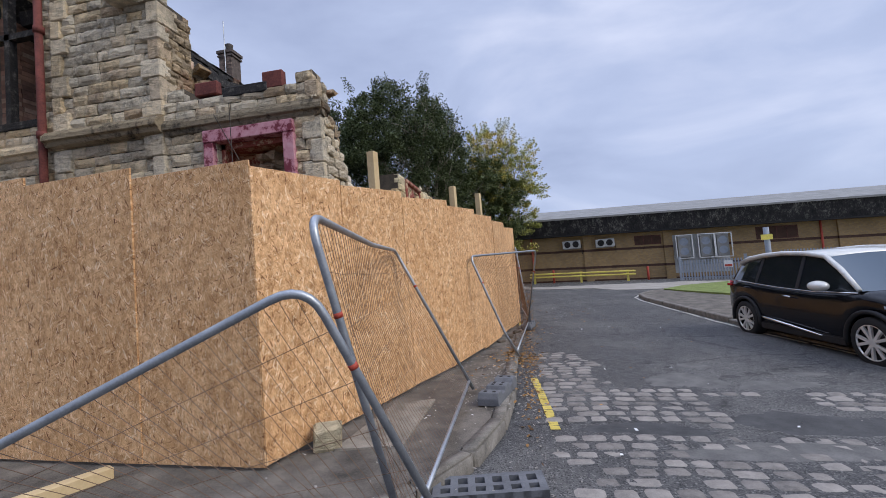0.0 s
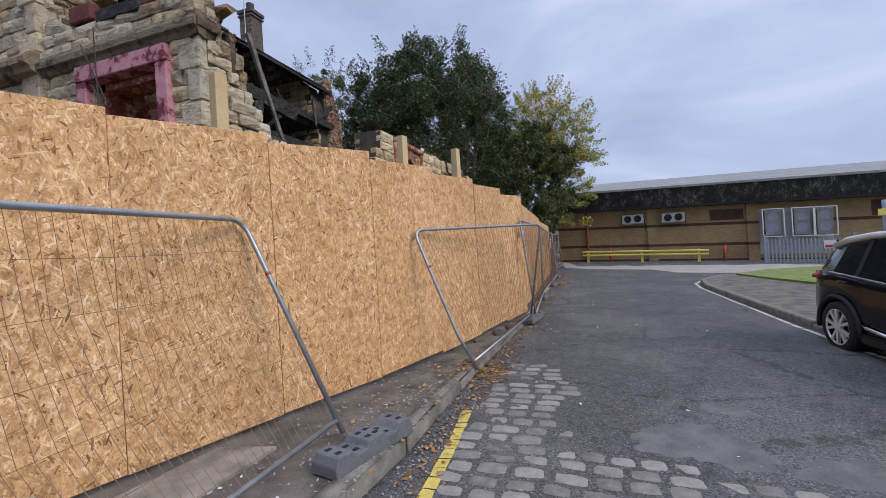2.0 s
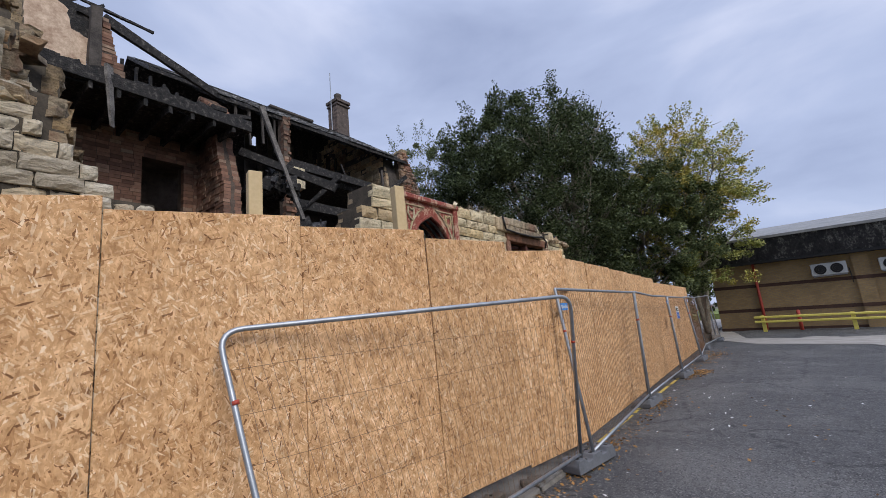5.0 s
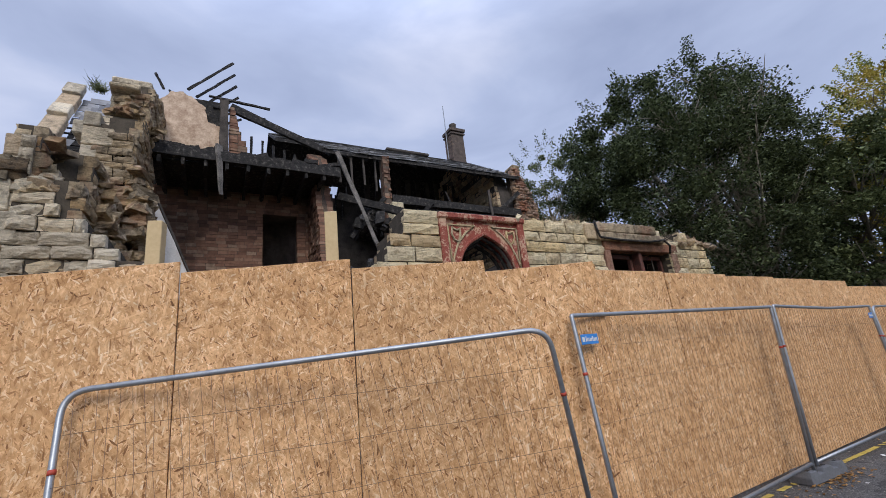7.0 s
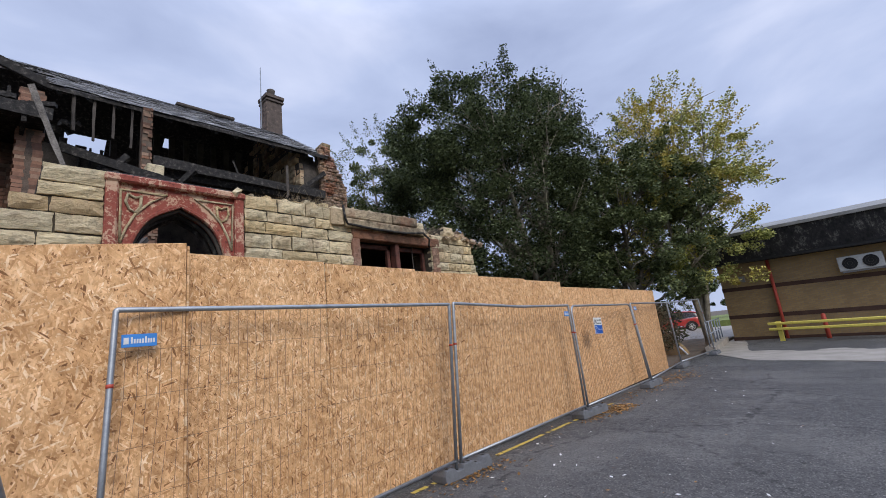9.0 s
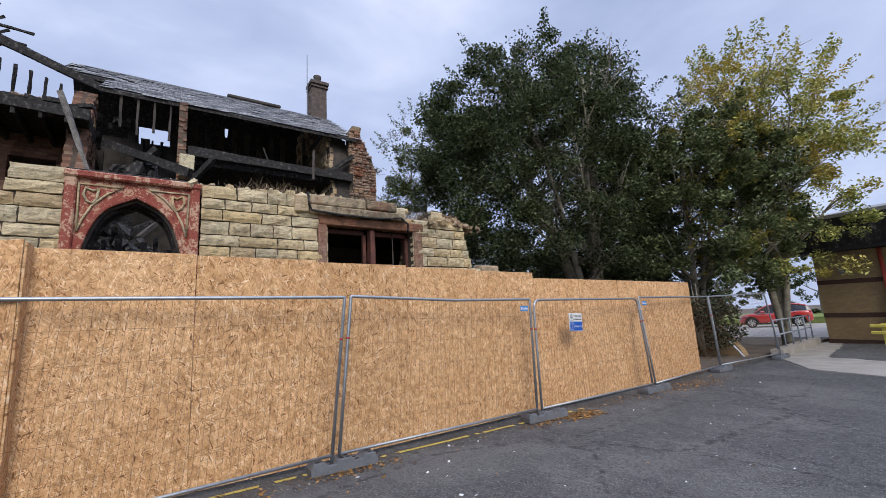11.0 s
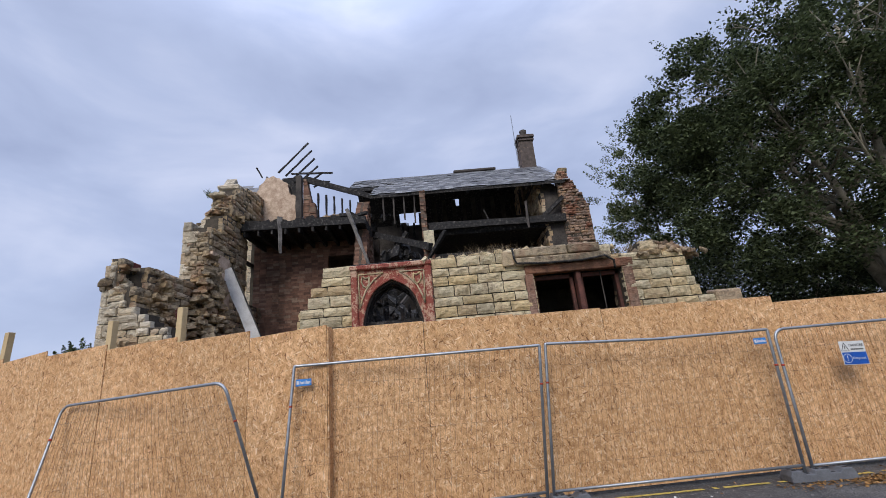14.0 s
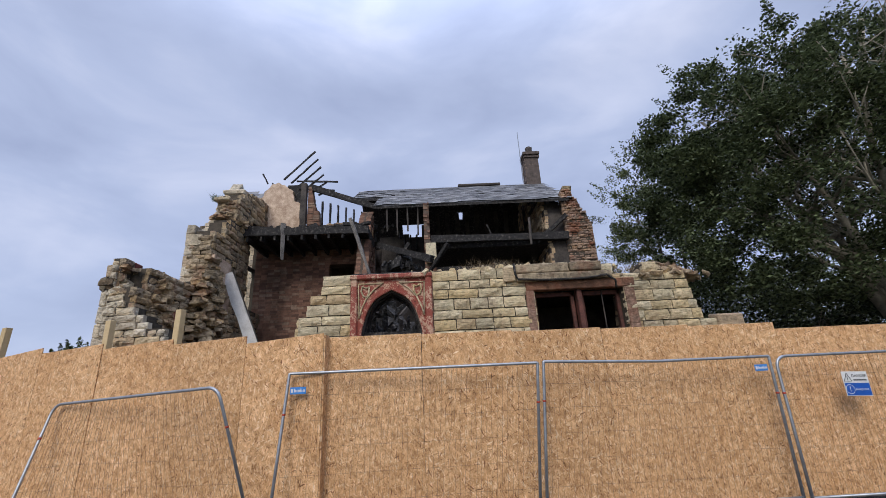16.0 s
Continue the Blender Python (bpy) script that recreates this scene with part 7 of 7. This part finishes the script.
            part("rim", bm, ALLOY, w, "alloy rim with paired spokes")
            # black disc behind the spokes stands in for shade inside the wheel
            bm = bmesh.new()
            tube(bm, [(0, -0.06, 0), (0, 0.045, 0)], 0.232, 24)
            part("brake_shadow", bm, CLAD, w)
    return top


BODY = plain("deep_black_paint", (0.004, 0.004, 0.006), 0.22, 0.0, 0.15, 0.35)
CREAM = plain("cream_roof_paint", (0.62, 0.61, 0.56), 0.3, 0.0, 0.5, 0.7)
CAR_X, CAR_Y = 5.10, 7.58
car(pose(CAR_X, CAR_Y, -fall(CAR_X) - 0.03, 0, 0, -86.2) @ Matrix.Diagonal((1.0, 1.0, 0.96, 1.0)), BODY, CREAM, "black compact crossover car with cream roof and alloy wheels")
car(pose(-7.5, 48.0, 0.02, 0, 0, 200), plain("red_car_paint", (0.45, 0.03, 0.025), 0.3, 0, 0.5, 1.0), plain("red_roof_paint", (0.45, 0.03, 0.025), 0.3, 0, 0.5, 1.0), "red hatchback parked across the side road")

# ---- trees ----
def leaf_cloud(bm, rnd, centre, radius, count, size, squash=0.8):
    for _ in range(count):
        v = Vector((rnd.gauss(0, 1), rnd.gauss(0, 1), rnd.gauss(0, 1)))
        v.normalize()
        p = Vector(centre) + Vector((v.x, v.y, v.z * squash)) * radius * rnd.random() ** 0.45
        s = size * rnd.uniform(0.6, 1.3)
        q = Euler((rnd.uniform(-0.9, 0.9), rnd.uniform(-0.9, 0.9), rnd.uniform(0, 6.28))).to_matrix()
        a, b = q @ Vector((s, 0, 0)), q @ Vector((0, s * 0.55, 0.12 * s))
        bm.append((p - a, p - b * 0.9, p + a, p + b))


def tree(name, label, base, trunks, crown, blobs, leaf_mat, seed, size=0.13, per=420, twigs=0, hollow=0.35):
    rnd = random.Random(seed)
    top = empty(name, pose(*base))
    tagged(top, label, "tree")
    bm = bmesh.new()
    tips = []
    c, r = Vector(crown[0]), Vector(crown[1])
    for lean, height, rad in trunks:
        pts, rads = [], []
        for i in range(9):
            t = i / 8
            pts.append(Vector((lean[0] * t ** 1.2 + rnd.uniform(-0.12, 0.12) * t, lean[1] * t ** 1.2 + rnd.uniform(-0.12, 0.12) * t, height * t)))
            rads.append(rad * (1 - 0.8 * t) + 0.012)
        tube(bm, pts, rad, 9, rads)
        for i in range(14):
            t = rnd.uniform(0.25, 0.95)
            k = min(7, int(t * 8))
            p = pts[k].lerp(pts[k + 1], t * 8 - k)
            a = rnd.uniform(0, 6.28)
            ln = rnd.uniform(1.5, 3.6) * (1.15 - t * 0.5) 
            d = Vector((math.cos(a), math.sin(a), rnd.uniform(0.25, 0.9)))
            q = [p + d * ln * s + Vector((0, 0, 0.25 * s * s * ln)) + Vector([rnd.uniform(-0.08, 0.08) for _ in range(3)]) * s for s in (0, 0.35, 0.7, 1.0)]
            o = q[-1] - c
            far = math.sqrt((o.x / r.x) ** 2 + (o.y / r.y) ** 2 + (o.z / r.z) ** 2)
            if far > 0.93:
                q = [p + (s - p) * 0.93 / far for s in q]
            r0 = rads[k] * 0.55
            tube(bm, q, r0, 6, [r0, r0 * 0.7, r0 * 0.4, 0.01])
            tips.append(q[-1])
            for _ in range(3):
                e = q[2] + Vector([rnd.uniform(-1.2, 1.2), rnd.uniform(-1.2, 1.2), rnd.uniform(0.1, 1.0)])
                tube(bm, [q[1].lerp(q[2], rnd.random()), (q[2] + e) / 2 + Vector((0, 0, 0.1)), e], 0.02, 5, [0.03, 0.018, 0.006])
    part("trunk", bm, BARK, top, smooth=True)
    quads = []
    for i in range(blobs):
        while True:
            v = Vector([rnd.uniform(-1, 1) for _ in range(3)])
            flat = Vector((v.x, v.y, v.z if v.z > 0 else v.z * 0.55))
            if hollow < flat.length < 1.0 and (v.z > -0.15 or rnd.random() < 0.75):
                break
        p = c + Vector((v.x * r.x, v.y * r.y, v.z * r.z))
        rr = rnd.uniform(0.4, 1.0) * min(r) * 0.19
        leaf_cloud(quads, rnd, p, rr, int(per * rnd.uniform(0.5, 1.3)), size)
    for p in tips:
        leaf_cloud(quads, rnd, p, 0.7, per // 3, size)
    for i in range(twigs):
        a, ph = rnd.uniform(0, 6.28), rnd.uniform(-0.2, 1.2)
        d = Vector((math.cos(a) * math.cos(ph), math.sin(a) * math.cos(ph), math.sin(ph)))
        p = c + Vector((d.x * r.x, d.y * r.y, d.z * r.z)) * 1.02
        for s in range(6):
            leaf_cloud(quads, rnd, p + d * s * 0.13 + Vector((0, 0, 0.02 * s)), 0.30 * (1 - s / 7), int(22 * (1 - s / 8)), size * 0.85)
    vs = [tuple(v) for q in quads for v in q]
    fs = [(4 * i, 4 * i + 1, 4 * i + 2, 4 * i + 3) for i in range(len(quads))]
    me = bpy.data.meshes.new("crown")
    me.from_pydata(vs, [], fs)
    me.materials.append(leaf_mat)
    ob = new("crown", me)
    ob.parent = top
    return top


tree("broadleaf_tree", "tall multi-stemmed broadleaf tree with dense dark green crown", (-5.2, 25.0, 0.1),
     [((-2.4, -2.6), 10.5, 0.20), ((0.6, 0.8), 12.0, 0.26), ((-1.2, 2.6), 10, 0.18), ((1.9, -1.8), 9.5, 0.17), ((-3.6, 0.2), 9.5, 0.17), ((0.4, -3.2), 9.0, 0.15)],
     ((-1.3, -0.4, 7.6), (4.4, 5.7, 4.9)), 560, LEAF, 31, 0.060, 390, 30, 0.48)
tree("turning_tree", "smaller tree with leaves turning yellow", (-0.9, 29.2, 0.1),
     [((0.4, 0.3), 9.5, 0.16), ((-0.9, -0.5), 8.5, 0.13), ((1.3, -0.6), 7.5, 0.11)], ((0.2, 0, 6.5), (2.75, 2.7, 4.2)), 250, LEAF_GOLD, 32, 0.062, 150, 110, 0.25)
tree("young_green_tree", "bushy green tree filling the gap beside the yard", (-2.9, 27.6, 0.1),
     [((0.4, -0.3), 7.5, 0.13), ((-0.9, 0.5), 7.0, 0.12), ((1.0, 0.6), 6.0, 0.10)], ((0.7, 0.3, 5.3), (3.0, 2.9, 3.4)), 210, LEAF_MID, 33, 0.07, 330, 24, 0.3)

tree("feathery_tree", "lighter feathery tree beside the dense dark one", (-11.6, 22.2, 0.1),
     [((-0.4, -0.3), 9.8, 0.12), ((0.8, 0.4), 8.6, 0.10)], ((0.0, -0.2, 7.4), (2.35, 2.4, 4.3)), 180, LEAF_LIGHT, 35, 0.055, 190, 80, 0.2)


def shrub(name, label, base, r, seed, mat, count=2600, size=0.09):
    rnd = random.Random(seed)
    top = empty(name, pose(*base))
    tagged(top, label, "shrub", "undergrowth")
    bm = bmesh.new()
    for i in range(7):
        a = rnd.uniform(0, 6.28)
        tip = Vector((math.cos(a) * r[0] * 0.6, math.sin(a) * r[1] * 0.6, r[2] * rnd.uniform(1.1, 1.8)))
        tube(bm, [(0, 0, 0), tip * 0.5 + Vector((0, 0, 0.2)), tip], 0.03, 6, [0.04, 0.025, 0.008])
    part("woody_base", bm, BARK, top, smooth=True)
    quads = []
    for i in range(16):
        p = Vector((rnd.uniform(-0.8, 0.8) * r[0], rnd.uniform(-0.8, 0.8) * r[1], r[2] * rnd.uniform(0.3, 1.75)))
        leaf_cloud(quads, rnd, p, min(r) * 0.5, count // 16, size)
    me = bpy.data.meshes.new("foliage")
    me.from_pydata([tuple(v) for q in quads for v in q], [], [(4 * i, 4 * i + 1, 4 * i + 2, 4 * i + 3) for i in range(len(quads))])
    me.materials.append(mat)
    ob = new("foliage", me)
    ob.parent = top
    return top


# leaf colour carries the canopy shade; the tall back ones add dark backing
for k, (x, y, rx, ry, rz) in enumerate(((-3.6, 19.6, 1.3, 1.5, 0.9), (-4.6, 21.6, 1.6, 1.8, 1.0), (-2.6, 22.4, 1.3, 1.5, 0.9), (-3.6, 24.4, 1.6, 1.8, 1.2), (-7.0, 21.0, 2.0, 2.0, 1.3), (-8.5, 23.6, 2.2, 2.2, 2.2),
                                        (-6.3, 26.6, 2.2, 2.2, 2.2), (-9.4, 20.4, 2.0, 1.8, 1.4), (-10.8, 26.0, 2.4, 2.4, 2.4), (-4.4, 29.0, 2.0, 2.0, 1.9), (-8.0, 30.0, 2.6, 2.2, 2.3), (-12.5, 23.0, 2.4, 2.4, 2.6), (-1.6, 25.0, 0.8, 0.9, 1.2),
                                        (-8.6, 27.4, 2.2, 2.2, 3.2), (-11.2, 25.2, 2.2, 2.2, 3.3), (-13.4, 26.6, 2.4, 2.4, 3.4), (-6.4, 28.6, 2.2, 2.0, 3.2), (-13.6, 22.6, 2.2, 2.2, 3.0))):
    shrub("shrub", "dense undergrowth shrub with leaves darkened for canopy shade", (x, y, 0.1), (rx, ry, rz), 80 + k, LEAF_SHADED, 6400, 0.055)
# trees across the side road
for k, (x, y, z, r) in enumerate(((-16, 62, 7.5, 3.4), (-9.5, 66, 8.0, 3.6), (-3.0, 68, 7.0, 3.2), (-24, 58, 8.5, 4.0), (-33, 52, 8.5, 4.2), (2.5, 70, 7.5, 3.4), (-12.5, 38.5, 6.5, 3.0), (-17.5, 33, 7.5, 3.4))):
    tree("roadside_tree", "green tree standing across the side road", (x, y, 0.0), [((0.2, 0.1), z, 0.16)], ((0, 0, z - r * 0.9), (r, r, r * 1.15)), 46, LEAF, 120 + k, 0.15, 130, 12, 0.2)
# distant trees seen past the gable
for k, (x, y, z, r) in enumerate(((-30, -16.5, 6.2, 2.4), (-34, -20, 6.4, 2.6), (-26, -12.6, 5.0, 1.5), (-40, -26, 7.0, 3.2), (-28, -10.5, 5.2, 1.2))):
    tree("distant_tree", "distant green tree beyond the ruin", (x, y, -0.2), [((0.2, 0.1), z, 0.14)], ((0, 0, z - r * 0.8), (r, r, r * 1.1)), 34, LEAF, 100 + k, 0.13, 110, 12, 0.2)
